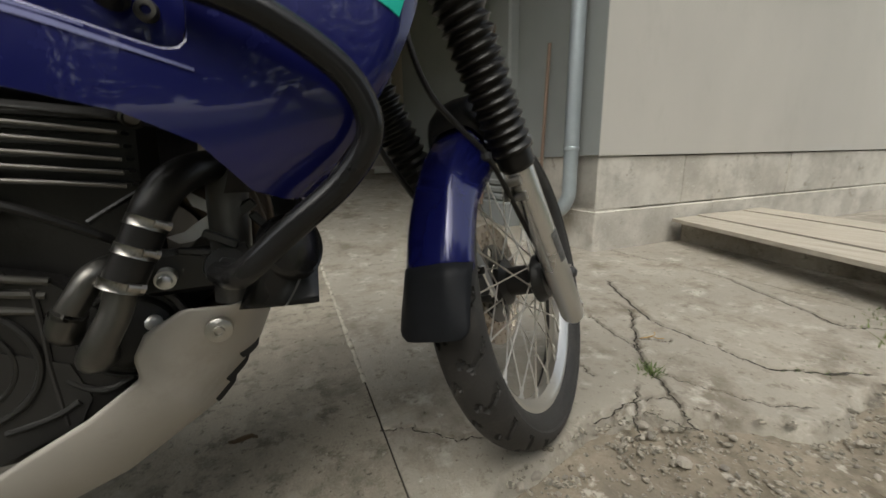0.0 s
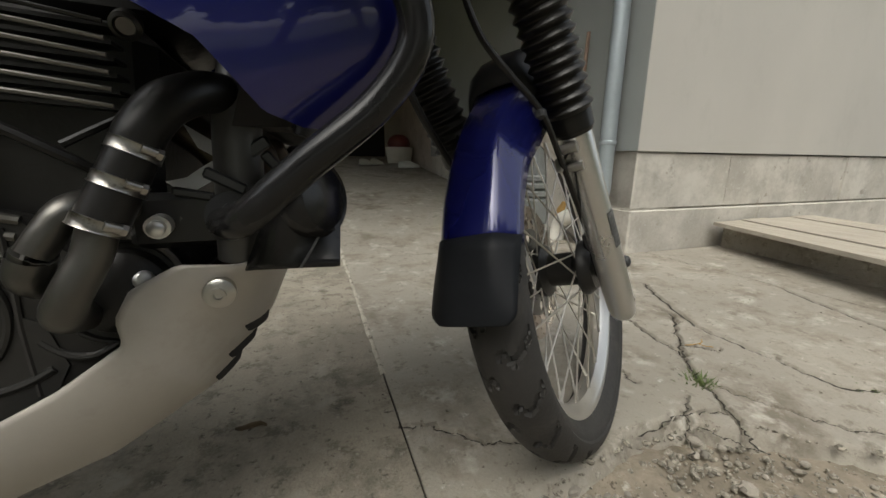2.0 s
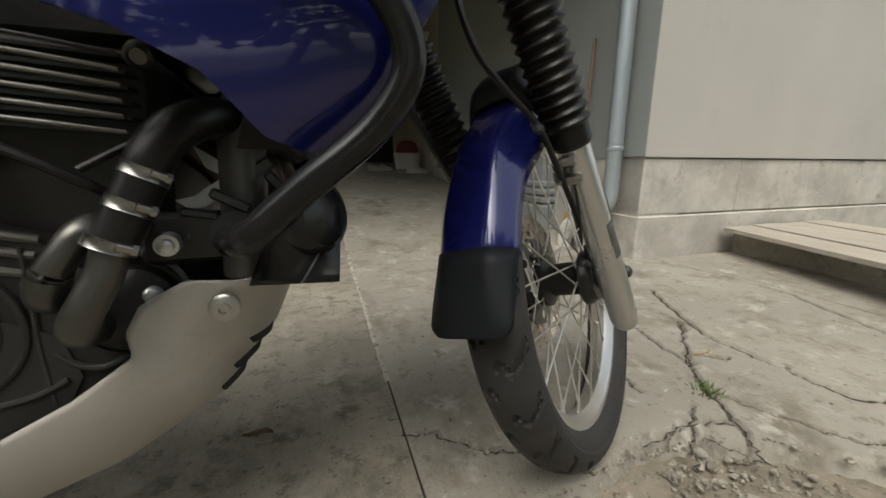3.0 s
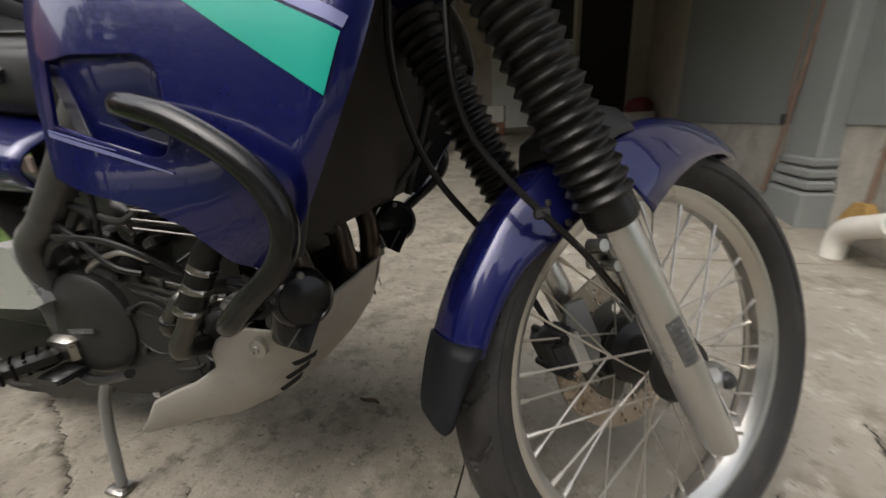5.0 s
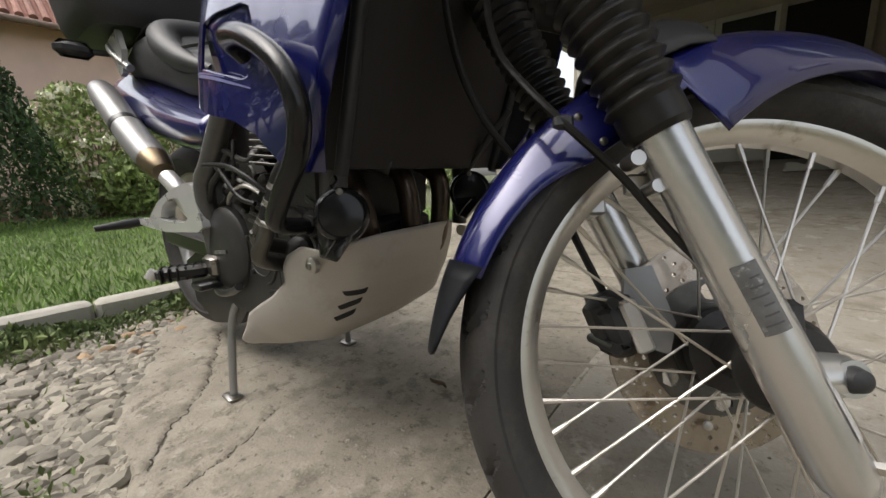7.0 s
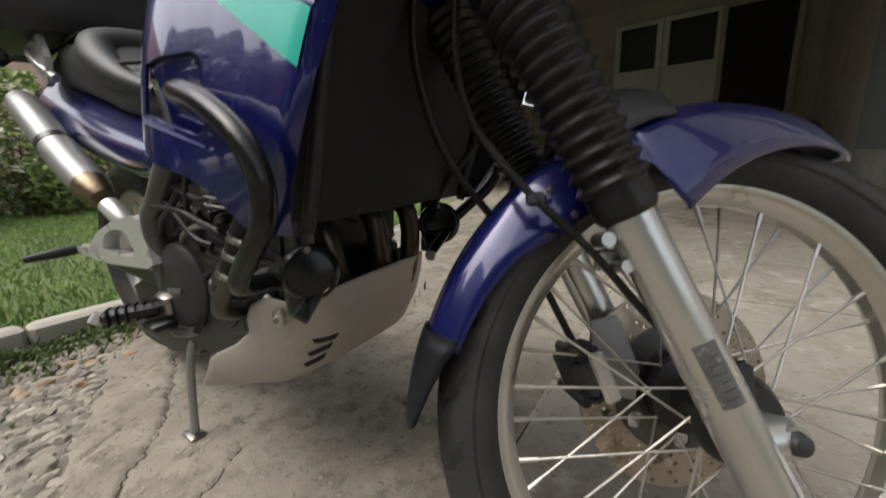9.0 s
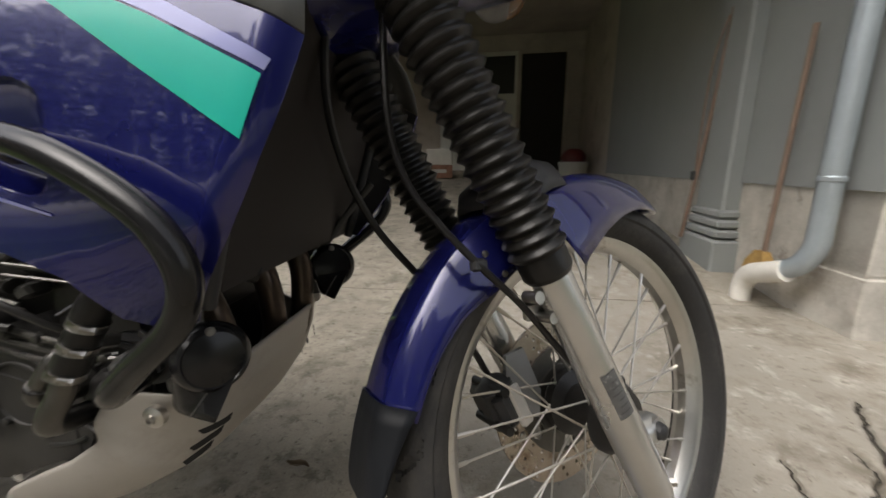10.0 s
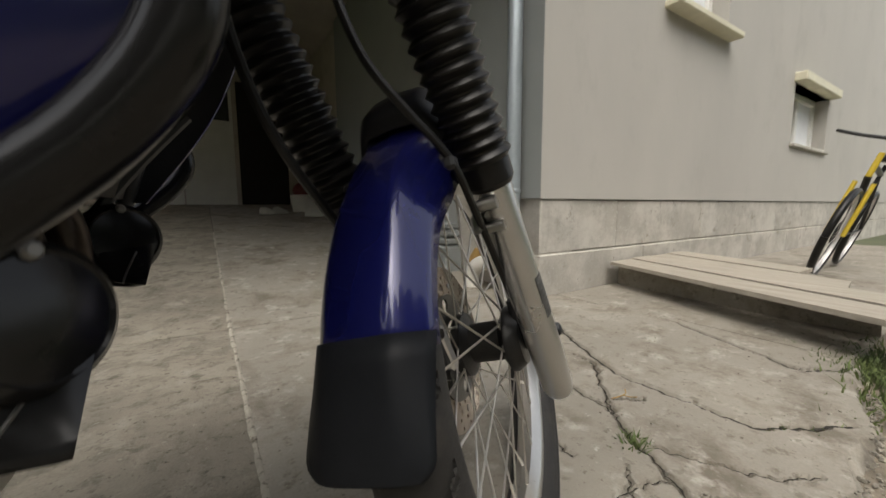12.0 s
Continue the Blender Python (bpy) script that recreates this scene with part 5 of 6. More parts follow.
def horn(F, R, U, ax, rh, back_corner, fore_corner):
    """A snail horn: a domed drum whose mouth flares down to two corners."""
    o, nrm = c3(F, R, U), Vector(ax).normalized()
    vert = (Vector((0, 0, 1)) - nrm * nrm.z).normalized()
    across = vert.cross(nrm)
    back_corner, fore_corner = c3(*back_corner), c3(*fore_corner)
    hn = part("horn", Build().lathe(o, nrm, [(0.014, -0.036), (rh * 0.55, -0.034), (rh * 0.86, -0.028), (rh * 0.97, -0.018), (rh, -0.008), (rh * 0.985, 0.0), (rh * 0.92, 0.007), (rh * 0.8, 0.011), (rh * 0.76, 0.0095), (rh * 0.5, 0.012), (0.006, 0.0135), (0.002, 0.0135)], 40), BAR_PAINT, bike, "glossy black snail horn")
    rows = []
    for t in range(13):
        k = t / 12
        b = lerp(o - across * rh * 0.97, back_corner, k)
        f = lerp(o + across * rh * 0.97, fore_corner, k ** 1.4)
        m, h, dp = (b + f) / 2 - nrm * 0.012, (f - b) / 2, lerp(0.018, 0.022, k)
        rows.append([m + h * cx + nrm * (cz * dp) for cx, cz in ((0.99, 0), (0.97, 0.45), (0.86, 0.82), (0.6, 0.97), (0, 1), (-0.6, 0.97), (-0.86, 0.82), (-0.97, 0.45), (-0.99, 0), (-0.97, -0.45), (-0.86, -0.82), (-0.6, -0.97), (0, -1), (0.6, -0.97), (0.86, -0.82), (0.97, -0.45))])
    thicken(part("horn_mouth", Build().rings(rows, True, False), BAR_PAINT, hn, "flared horn mouth", sharp=60), 0.002)
    seam = [rows[k][3] + (rows[k][5] - rows[k][3]) * (0.1 + 0.65 * (k / 12) ** 1.4) + nrm * 0.0012 for k in range(5, 13)]
    part("horn_seam", Build().tube(seam, 0.0011, 6, 2), FRAME_GREY, hn, "thin moulding seam")
    part("horn_screw", Build().lathe(o + nrm * 0.0085 + vert * rh * 0.8, nrm, [(0.005, 0), (0.005, 0.003), (0.003, 0.0045)], 10), FIN_EDGE, hn, "small bright screw")


horn(-0.473, 0.213, 0.49, (0.66, -0.58, 0.12), 0.039, (-0.523, 0.222, 0.428), (-0.458, 0.238, 0.43))
horn(-0.474, -0.115, 0.505, (0.45, -0.8, 0.16), 0.043, (-0.49, -0.085, 0.46), (-0.452, -0.068, 0.455))
part("horn_stay", Build().tube([c3(-0.5, -0.12, 0.53), c3(-0.45, -0.14, 0.6), c3(-0.4, -0.15, 0.66)], 0.007, 8, 3), FRAME_PAINT, bike, "thin black stay")

# rear half
rear = wheel("rear_wheel", 0.225, 0.315, 0.062, 0.036, Matrix.Translation(c3(-1.5, 0, 0.365)), "rear wheel with wire spokes", 0, 36, 0.06)
part("swingarm", Build().box((0.6, 0.05, 0.06), c3(-1.2, 0.11, 0.37), Matrix.Rotation(0.06, 3, "Y"), 0.012), FRAME_PAINT, bike, "dark swingarm")
part("chain_guard", Build().prism([(-0.98, 0.36), (-1.02, 0.24), (-1.12, 0.15), (-1.3, 0.12), (-1.42, 0.17), (-1.45, 0.3), (-1.3, 0.36)], 0.02, lambda a, c, d: c3(a, 0.08 + d, c)), ENGINE, bike, "black lower chain guard")
mf = part("muffler", Build().tube([c3(-1.575, 0.205, 0.838), c3(-1.545, 0.205, 0.816), c3(-1.36, 0.203, 0.685), c3(-1.255, 0.2, 0.618), c3(-1.235, 0.2, 0.606)], [0.024, 0.036, 0.039, 0.038, 0.037], 28, 3), MUFFLER, bike, "long silver muffler")
part("muffler_band", Build().rod(c3(-1.4, 0.203, 0.713), c3(-1.385, 0.203, 0.702), 0.0402, n=28), FRAME_PAINT, mf)
part("muffler_collar", Build().tube([c3(-1.24, 0.2, 0.609), c3(-1.235, 0.2, 0.606), c3(-1.205, 0.199, 0.587), c3(-1.19, 0.198, 0.577)], [0.037, 0.038, 0.031, 0.025], 24, 2), COLLAR, mf, "heat-browned muffler collar")
part("exhaust_pipe", Build().tube([c3(-1.17, 0.197, 0.564), c3(-1.13, 0.19, 0.53), c3(-1.09, 0.17, 0.46), c3(-1.0, 0.12, 0.36)], 0.021, 14, 4), SATIN, mf)
for side in (1, -1):
    rows = []
    for i in range(21):
        t = i / 20
        lo = along([(-1.6, 0.742), (-1.4, 0.68), (-1.22, 0.636), (-1.08, 0.61), (-0.95, 0.605)], t)
        hi = along([(-1.7, 0.945), (-1.47, 0.875), (-1.22, 0.795), (-0.95, 0.72)], t)
        rows.append([c3(lerp(lo[0], hi[0], q), side * (0.13 + float(np.interp(q, [0, 0.1, 0.22, 0.36, 0.48, 0.6, 0.72, 0.84, 0.93, 1], [-0.012, 0.024, 0.042, 0.05, 0.05, 0.042, 0.025, 0.0, -0.022, -0.045])) - 0.02 * (1 - t) ** 2), lerp(lo[1], hi[1], q)) for q in (0, 0.1, 0.22, 0.36, 0.48, 0.6, 0.72, 0.84, 0.93, 1)])
    thicken(part("tail_panel", Build().rings(rows, False), BLUE, bike, "glossy blue tail panel", sharp=60), 0.004, 0)
rows = []
for F, w, lo, hi in ((-0.84, 0.08, 0.76, 0.84), (-0.94, 0.115, 0.72, 0.855), (-1.06, 0.145, 0.735, 0.865), (-1.18, 0.15, 0.765, 0.885), (-1.24, 0.152, 0.785, 0.945), (-1.33, 0.15, 0.81, 0.97), (-1.46, 0.14, 0.85, 0.98), (-1.6, 0.12, 0.88, 0.97)):
    rows.append([c3(F, w * math.copysign(abs(math.cos(a)) ** 0.6, math.cos(a)), (lo + hi) / 2 + (hi - lo) / 2 * math.copysign(abs(math.sin(a)) ** 0.6, math.sin(a))) for a in (2 * math.pi * j / 28 for j in range(28))])
seat = part("seat", Build().rings(rows), SEAT_VINYL, bike, "stepped black vinyl seat")
for side in (1, -1):
    part("piping", Build().tube([c3(-0.92, side * 0.107, 0.85), c3(-1.06, side * 0.136, 0.858), c3(-1.17, side * 0.14, 0.88), c3(-1.26, side * 0.138, 0.945), c3(-1.34, side * 0.135, 0.965), c3(-1.55, side * 0.11, 0.97)], 0.004, 6, 5), BLACK_RUBBER, seat)
part("seat_bolster", Build().tube([c3(-1.0, 0.125, 0.795), c3(-1.1, 0.14, 0.83), c3(-1.2, 0.14, 0.885), c3(-1.26, 0.11, 0.93), c3(-1.28, 0, 0.95), c3(-1.26, -0.11, 0.93), c3(-1.2, -0.14, 0.885), c3(-1.1, -0.14, 0.83), c3(-1.0, -0.125, 0.795)], [0.012, 0.026, 0.036, 0.04, 0.042, 0.04, 0.036, 0.026, 0.012], 16, 5), SEAT_VINYL, seat, "raised vinyl roll behind the rider")
rk = part("luggage_rack", Build().box((0.3, 0.2, 0.012), c3(-1.66, 0, 0.981), bevel=0.004), SATIN, bike, "silver luggage rack")
for side in (1, -1):
    part("rack_arm", Build().tube([c3(-1.45, side * 0.155, 0.88), c3(-1.52, side * 0.17, 0.93), c3(-1.57, side * 0.16, 0.965), c3(-1.66, side * 0.1, 0.98)], 0.011, 12, 5), SATIN, rk)
    part("rack_plate", Build().prism([(-1.56, 0.975), (-1.47, 0.985), (-1.45, 0.93), (-1.47, 0.87), (-1.5, 0.865), (-1.53, 0.92)], 0.014, lambda a, c, d: c3(a, side * (0.155 + d), c)), SILVER_PAINT, rk, "upright silver rack plate")
    sg = part("rear_signal", Build().rod(c3(-1.58, side * 0.14, 0.945), c3(-1.6, side * 0.2, 0.945), 0.008), BLACK_PLASTIC, bike, "black rear turn signal")
    part("signal_body", Build().box((0.045, 0.09, 0.045), c3(-1.605, side * 0.24, 0.945), bevel=0.016), BLACK_PLASTIC, sg)
part("tail_light", Build().box((0.06, 0.16, 0.07), c3(-1.68, 0, 0.9), bevel=0.02), RED_PLASTIC, bike, "red tail light")


def case_shell(z0, z1, flare0, flare1):
    """A soft-cornered box shell between two heights."""
    rings = []
    for k in range(9):
        t = k / 8
        g = lerp(flare0, flare1, t) * (1 - 0.09 * (2 * t - 1) ** 6)
        rings.append([c3(-1.6 + 0.215 * g * math.copysign(abs(math.cos(a)) ** 0.42, math.cos(a)), 0.265 * g * math.copysign(abs(math.sin(a)) ** 0.42, math.sin(a)), lerp(z0, z1, t)) for a in (2 * math.pi * j / 48 for j in range(48))])
    return Build().rings(rings)


case = part("top_case", case_shell(0.99, 1.15, 0.9, 1.0), BLACK_PLASTIC, bike, "black plastic top case")
part("lid", case_shell(1.155, 1.31, 1.02, 0.94), BLACK_PLASTIC, case)
part("latch", Build().box((0.02, 0.1, 0.05), c3(-1.38, 0, 1.15), bevel=0.006), SATIN, case)
for side in (1, -1):
    o = [(-1.44, 0.451), (-1.31, 0.455), (-1.28, 0.475), (-1.224, 0.501), (-1.16, 0.521), (-1.102, 0.534), (-1.018, 0.547), (-0.985, 0.541), (-0.954, 0.449), (-0.991, 0.436), (-1.195, 0.426), (-1.307, 0.43), (-1.44, 0.44)]
    i_ = [(-1.215, 0.461), (-1.212, 0.463), (-1.207, 0.476), (-1.189, 0.493), (-1.16, 0.504), (-1.128, 0.511), (-1.075, 0.513), (-1.05, 0.498), (-1.034, 0.466), (-1.062, 0.455), (-1.12, 0.453), (-1.17, 0.454), (-1.2, 0.456)]
    h = Build()
    n = len(o)
    ringv = [[c3(a, side * r, c) for a, c in pts] for pts, r in ((o, 0.182), (o, 0.214), (i_, 0.214), (i_, 0.182))]
    hang = part("footrest_hanger", h.add([p for r in ringv for p in r], [(k * n + j, k * n + (j + 1) % n, ((k + 1) % 4) * n + (j + 1) % n, ((k + 1) % 4) * n + j) for k in range(4) for j in range(n)]), SILVER_PAINT, bike, "cast silver footrest hanger")
    part("pillion_peg", Build().tube([c3(-1.41, side * 0.2, 0.444), c3(-1.42, side * 0.24, 0.44), c3(-1.43, side * 0.31, 0.434)], [0.012, 0.014, 0.008], 12, 3), BLACK_RUBBER, hang, "folding black rubber peg")
    pg = part("footpeg", Build().box((0.042, 0.1, 0.03), c3(-1.0, side * 0.25, 0.352), Matrix.Rotation(-side * 0.5, 3, "Z"), 0.008), BLACK_RUBBER, bike, "ribbed rider footpeg")
    for k in range(6):
        part("peg_rib", Build().box((0.0435, 0.005, 0.0315), c3(-1.0 + (k - 2.5) * 0.0075 * -0.55, side * (0.25 + (k - 2.5) * 0.0145), 0.352), Matrix.Rotation(-side * 0.5, 3, "Z"), 0.003), BLACK_RUBBER, pg)
    part("peg_mount", Build().box((0.06, 0.05, 0.05), c3(-0.965, side * 0.19, 0.36), bevel=0.008), CLAMP, pg, "bare metal peg mount")
    part("peg_end", Build().rod(c3(-1.025, side * 0.295, 0.362), c3(-1.03, side * 0.306, 0.345), 0.011), SATIN, pg, "bare metal peg end")
part("brake_pedal", Build().tube([c3(-1.0, 0.19, 0.315), c3(-0.93, 0.21, 0.305), c3(-0.87, 0.21, 0.315), c3(-0.82, 0.215, 0.335)], 0.008, 10, 4).box((0.05, 0.06, 0.018), c3(-0.965, 0.215, 0.32), bevel=0.004), FRAME_PAINT, bike, "dark brake pedal")
part("peg_plate", Build().prism([(-1.03, 0.40), (-0.94, 0.40), (-0.9, 0.32), (-0.93, 0.26), (-1.02, 0.27)], 0.02, lambda a, c, d: c3(a, 0.15 + d, c)), COVER, bike, "grey cast peg plate")
part("sump_bolt", Build().lathe(c3(-0.835, 0.16, 0.265), (0, -1, 0), [(0.009, 0), (0.009, 0.02), (0.005, 0.022)], 10), SATIN, bike)
for side in (1, -1):
    stand = part("stand_leg", Build().tube([c3(-0.985, side * 0.13, 0.27), c3(-1.0, side * 0.155, 0.24), c3(-1.008, side * 0.17, 0.17), c3(-1.016, side * 0.184, 0.012)], 0.0095, 12, 5), MUFFLER, bike, "bare steel stand leg")
    part("stand_foot", Build().box((0.05, 0.034, 0.01), c3(-1.02, side * 0.186, 0.006), bevel=0.003), CLAMP, stand)

# ---- by the house ----
pipe = thing("downpipe", pose(HX - 0.075, 1.30, 0), "grey zinc downpipe ending in a white plastic bend", "downpipe")
part("pipe", Build().rod((0, 0, 5.5), (0, 0, 0.4), 0.043, n=24), ZINC, pipe)
for z in (0.62, 2.4, 4.2):
    part("pipe_collar", Build().lathe((0, 0, z), (0, 0, 1), [(0.044, 0), (0.048, 0.005), (0.048, 0.02), (0.044, 0.025)], 24), ZINC, pipe)
part("pipe_shoe", Build().tube([(0, 0, 0.42), (-0.005, 0, 0.34), (-0.03, 0.03, 0.26), (-0.05, 0.1, 0.22)], 0.044, 24, 6), ZINC, pipe, "bent zinc shoe")
part("plastic_bend", Build().tube([(-0.05, 0.06, 0.225), (-0.06, 0.16, 0.19), (-0.07, 0.26, 0.15), (-0.075, 0.3, 0.08), (-0.076, 0.3, 0.0)], [0.05, 0.05, 0.05, 0.046, 0.046], 24, 6), PVC, pipe, "white plastic drain bend")

pil = thing("pillar", pose(HX + 0.02, 2.17, 0), "grey plastered pillar with a stepped moulded base", "pillar", kind="structure")
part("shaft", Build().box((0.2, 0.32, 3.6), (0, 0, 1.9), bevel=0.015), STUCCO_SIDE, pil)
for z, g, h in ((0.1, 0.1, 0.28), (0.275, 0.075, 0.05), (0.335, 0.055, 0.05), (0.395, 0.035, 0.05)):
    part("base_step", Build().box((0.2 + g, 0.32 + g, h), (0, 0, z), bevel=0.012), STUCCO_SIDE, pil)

br1 = thing("broom", pose(HX - 0.05, 1.61, 0), "broom with yellow bristles leaning head down on the wall", "broom")
part("handle", Build().rod((-0.02, 0, 0.24), (0.005, -0.02, 1.3), 0.012), WOOD_HANDLE, br1)
part("bristles", Build().rings([[(x * w - 0.03, y * d, z) for x, y in ((-1, -1), (1, -1), (1, 1), (-1, 1))] for z, w, d in ((0.12, 0.04, 0.085), (0.2, 0.03, 0.07), (0.26, 0.02, 0.03))]), BROOM, br1, "yellow straw bristles")
st = thing("wooden_stick", pose(HX - 0.09, 2.27, 0), "long reddish wooden stick leaning beside the pillar", "stick")
part("shaft", Build().tube([(-0.06, 0.05, 0.2), (0.0, 0.02, 0.9), (0.02, -0.05, 1.6)], 0.013, 10, 4), WOOD_HANDLE, st)
part("metal_end", Build().box((0.03, 0.03, 0.06), (-0.035, 0.04, 0.62), bevel=0.004), BLACK_PLASTIC, st)
cord = part("hanging_cord", Build().tube([(HX - 0.1, 2.2, 1.55), (HX - 0.11, 2.3, 1.3), (HX - 0.11, 2.33, 0.7), (HX - 0.1, 2.3, 0.62)], 0.006, 8, 5), WOOD_HANDLE)
tagged(cord, "thin brown cord hanging by the pillar", "cord")

# board walk by the house
bd = thing("board_platform", Matrix.Identity(4), "low platform of weathered grey boards beside the house wall", "platform")
part("slab_base", Build().prism([(1.95, 1.12), (1.86, 0.3), (1.84, -0.1), (2.2, -0.05), (2.75, 0.5), (2.75, 1.1)], 0.14, lambda a, c, d: (a, c, d)), CONCRETE_OLD, bd, "grey concrete step under the boards")
for k, (L, lift) in enumerate(((1.44, 0.0), (1.4, 0.006), (1.16, 0.001), (0.9, 0.005))):
    x0, x1 = 1.85 + 0.25 * k, 2.09 + 0.25 * k
    part("board", Build().prism([(x0, 1.12), (x0 - 0.33 * L, 1.12 - 0.94 * L), (x1 - 0.33 * L, 1.12 - 0.94 * L + (0.02, -0.015, 0.03, 0.0)[k]), (x1, 1.12)], 0.022, lambda a, c, d, lift=lift: (a, c, 0.143 + lift + d)), WOOD, bd)

# windows in the house wall
for i, (xa, xb, za, zb) in enumerate(WIN):
    w = thing(f"window_{i + 1}", pose((xa + xb) / 2, HY + 0.16, za), "white framed house window with pale blind", "window", kind="structure")
    W2, H2 = (xb - xa) / 2, zb - za
    for nm, size, at in (("frame", (0.07, 0.06, H2), (-W2 + 0.035, 0, H2 / 2)), ("frame", (0.07, 0.06, H2), (W2 - 0.035, 0, H2 / 2)), ("frame", (2 * W2 - 0.14, 0.06, 0.07), (0, 0, 0.035)), ("frame", (2 * W2 - 0.14, 0.06, 0.07), (0, 0, H2 - 0.035)), ("mullion", (0.06, 0.05, H2 - 0.14), (0, 0, H2 / 2))):
        part(nm, Build().box(size, at, bevel=0.006), WINDOW_WHITE, w)
    for s in (-1, 1):
        part("pane", Build().box((W2 - 0.1, 0.012, H2 - 0.14), (s * (W2 / 2 - 0.01), 0.01, H2 / 2)), CURTAIN, w, "pale blind behind the pane")
    if i == 0:
        part("window_sill", Build().box((2 * W2 + 0.1, 0.26, 0.05), (0, -0.14, -0.026), bevel=0.008), SILL, w, "cream painted sill")
    else:
        part("lintel", Build().box((2 * W2 + 0.1, 0.3, 0.1), (0, -0.12, H2 + 0.05), bevel=0.01), SILL, w, "cream painted lintel")
        part("window_sill", Build().box((2 * W2 + 0.06, 0.2, 0.04), (0, -0.1, -0.021), bevel=0.008), PLINTH, w, "grey worn sill")

# bicycle
bk = thing("bicycle", pose(3.74, 0.47, 0.02, 0, 0, 184) @ pose(0, 0, 0, -17), "yellow and black bicycle leaning by the house wall", "bicycle")
for x in (-0.52, 0.52):
    wv = part("wheel", Build().lathe((x, 0, 0.33), (0, 1, 0), [(0.285, -0.012), (0.295, -0.012), (0.295, 0.012), (0.285, 0.012)], 40, True), SATIN, bk)
    part("tyre", Build().tube([(x + 0.31 * math.cos(2 * math.pi * k / 32), 0, 0.33 + 0.31 * math.sin(2 * math.pi * k / 32)) for k in range(33)], 0.022, 10, 1), BLACK_RUBBER, wv)
    sp = Build()
    for k in range(18):
        a = 2 * math.pi * k / 18
        sp.rod((x, 0.02 * (-1) ** k, 0.33), (x + 0.287 * math.cos(a), 0, 0.33 + 0.287 * math.sin(a)), 0.0013, n=4)
    part("spoking", sp, STEEL, wv)
part("frame", Build().tube([(0.4, 0, 0.82), (-0.15, 0, 0.78)], 0.018, 12, 1).tube([(0.42, 0, 0.74), (0.0, 0, 0.3)], 0.02, 12, 1).tube([(-0.17, 0, 0.85), (0, 0, 0.3), (-0.52, 0.03, 0.33), (-0.15, 0, 0.75)], 0.013, 10, 1), FRAME_PAINT, bk, "dark frame")
part("bicycle_fork", Build().tube([(0.38, 0, 0.9), (0.42, 0, 0.74)], 0.017, 12, 1).tube([(0.43, 0.045, 0.7), (0.48, 0.045, 0.5), (0.52, 0.045, 0.33)], 0.014, 10, 3).tube([(0.43, -0.045, 0.7), (0.48, -0.045, 0.5), (0.52, -0.045, 0.33)], 0.014, 10, 3), YELLOW, bk)
part("handlebar", Build().tube([(0.3, -0.28, 1.02), (0.36, -0.12, 1.0), (0.37, 0.12, 1.0), (0.3, 0.28, 1.02)], 0.012, 10, 4), BLACK_PLASTIC, bk)
part("saddle", Build().box((0.26, 0.13, 0.05), (-0.19, 0, 0.9), bevel=0.02), BLACK_RUBBER, bk)
part("crank", Build().lathe((0, -0.05, 0.3), (0, 1, 0), [(0.09, 0), (0.09, 0.006), (0.02, 0.02)], 24).rod((0, -0.08, 0.3), (0.08, -0.08, 0.16), 0.008), BLACK_PLASTIC, bk)

# ---- garage things ----
gw = thing("window_3", pose(-2.5, 5.575, 1.45), "small bright unglazed window in the dark garage wall", "window", kind="structure")
for nm, size, at in (("frame", (0.06, 0.04, 1.0), (0, -0.755, 0.5)), ("frame", (0.06, 0.04, 1.0), (0, 0.755, 0.5)), ("frame", (0.06, 1.47, 0.04), (0, 0, 0.02)), ("frame", (0.06, 1.47, 0.04), (0, 0, 0.98))):
    part(nm, Build().box(size, at, bevel=0.005), WHITE_PAINT, gw)
GZ = float(rise(GB + 0.1))
for i, (xa, xb) in enumerate(((-1.42, -0.72), (-0.70, 0.08))):
    d = thing(f"door_{i + 1}", pose((xa + xb) / 2, GB + 0.16, GZ), "dull white panelled garage door leaf with a dark upper pane", "door", kind="structure")
    w = xb - xa
    part("leaf", Build().box((w, 0.05, 1.42), (0, 0, 0.72), bevel=0.006), WHITE_PAINT, d)
    for s in (-1, 1):
        part("stile", Build().box((0.08, 0.05, 0.66), (s * (w / 2 - 0.04), 0, 1.765), bevel=0.004), WHITE_PAINT, d)
    part("top_rail", Build().box((w, 0.05, 0.07), (0, 0, 2.13), bevel=0.004), WHITE_PAINT, d)
    part("pane", Build().box((w - 0.16, 0.012, 0.66), (0, 0.01, 1.765)), DARK_GLASS, d, "dark pane")
dv = thing("door_3", pose(0.52, GB + 0.16, GZ), "garage doorway with a black sheet painted in for its shade", "door", kind="structure")
# No room is built beyond: this black sheet paints its shade.
part("doorway", Build().box((0.8, 0.03, 2.1), (0, 0, 1.06)), SHADE_SEAM_BLACK, dv)
for s in (-1, 1):
    part("jamb", Build().box((0.07, 0.08, 2.16), (s * 0.435, 0, 1.08), bevel=0.006), DARK_WALL, dv)
tub = thing("plastic_tub", pose(0.95, 6.0, float(rise(6.0))), "grey plastic tub holding something red, on the garage floor", "tub")
part("tub", Build().rings([[(w * math.cos(a), 0.75 * w * math.sin(a), z) for a in (2 * math.pi * k / 20 for k in range(20))] for z, w in ((0, 0.2), (0.26, 0.24), (0.27, 0.25), (0.27, 0.235), (0.2, 0.22))], caps=True), PVC, tub)
part("bundle", Build().ball((0, 0, 0.33), 0.2, 12, 8, (1, 0.75, 0.8)), RED_PLASTIC, tub, "red cloth bundle")
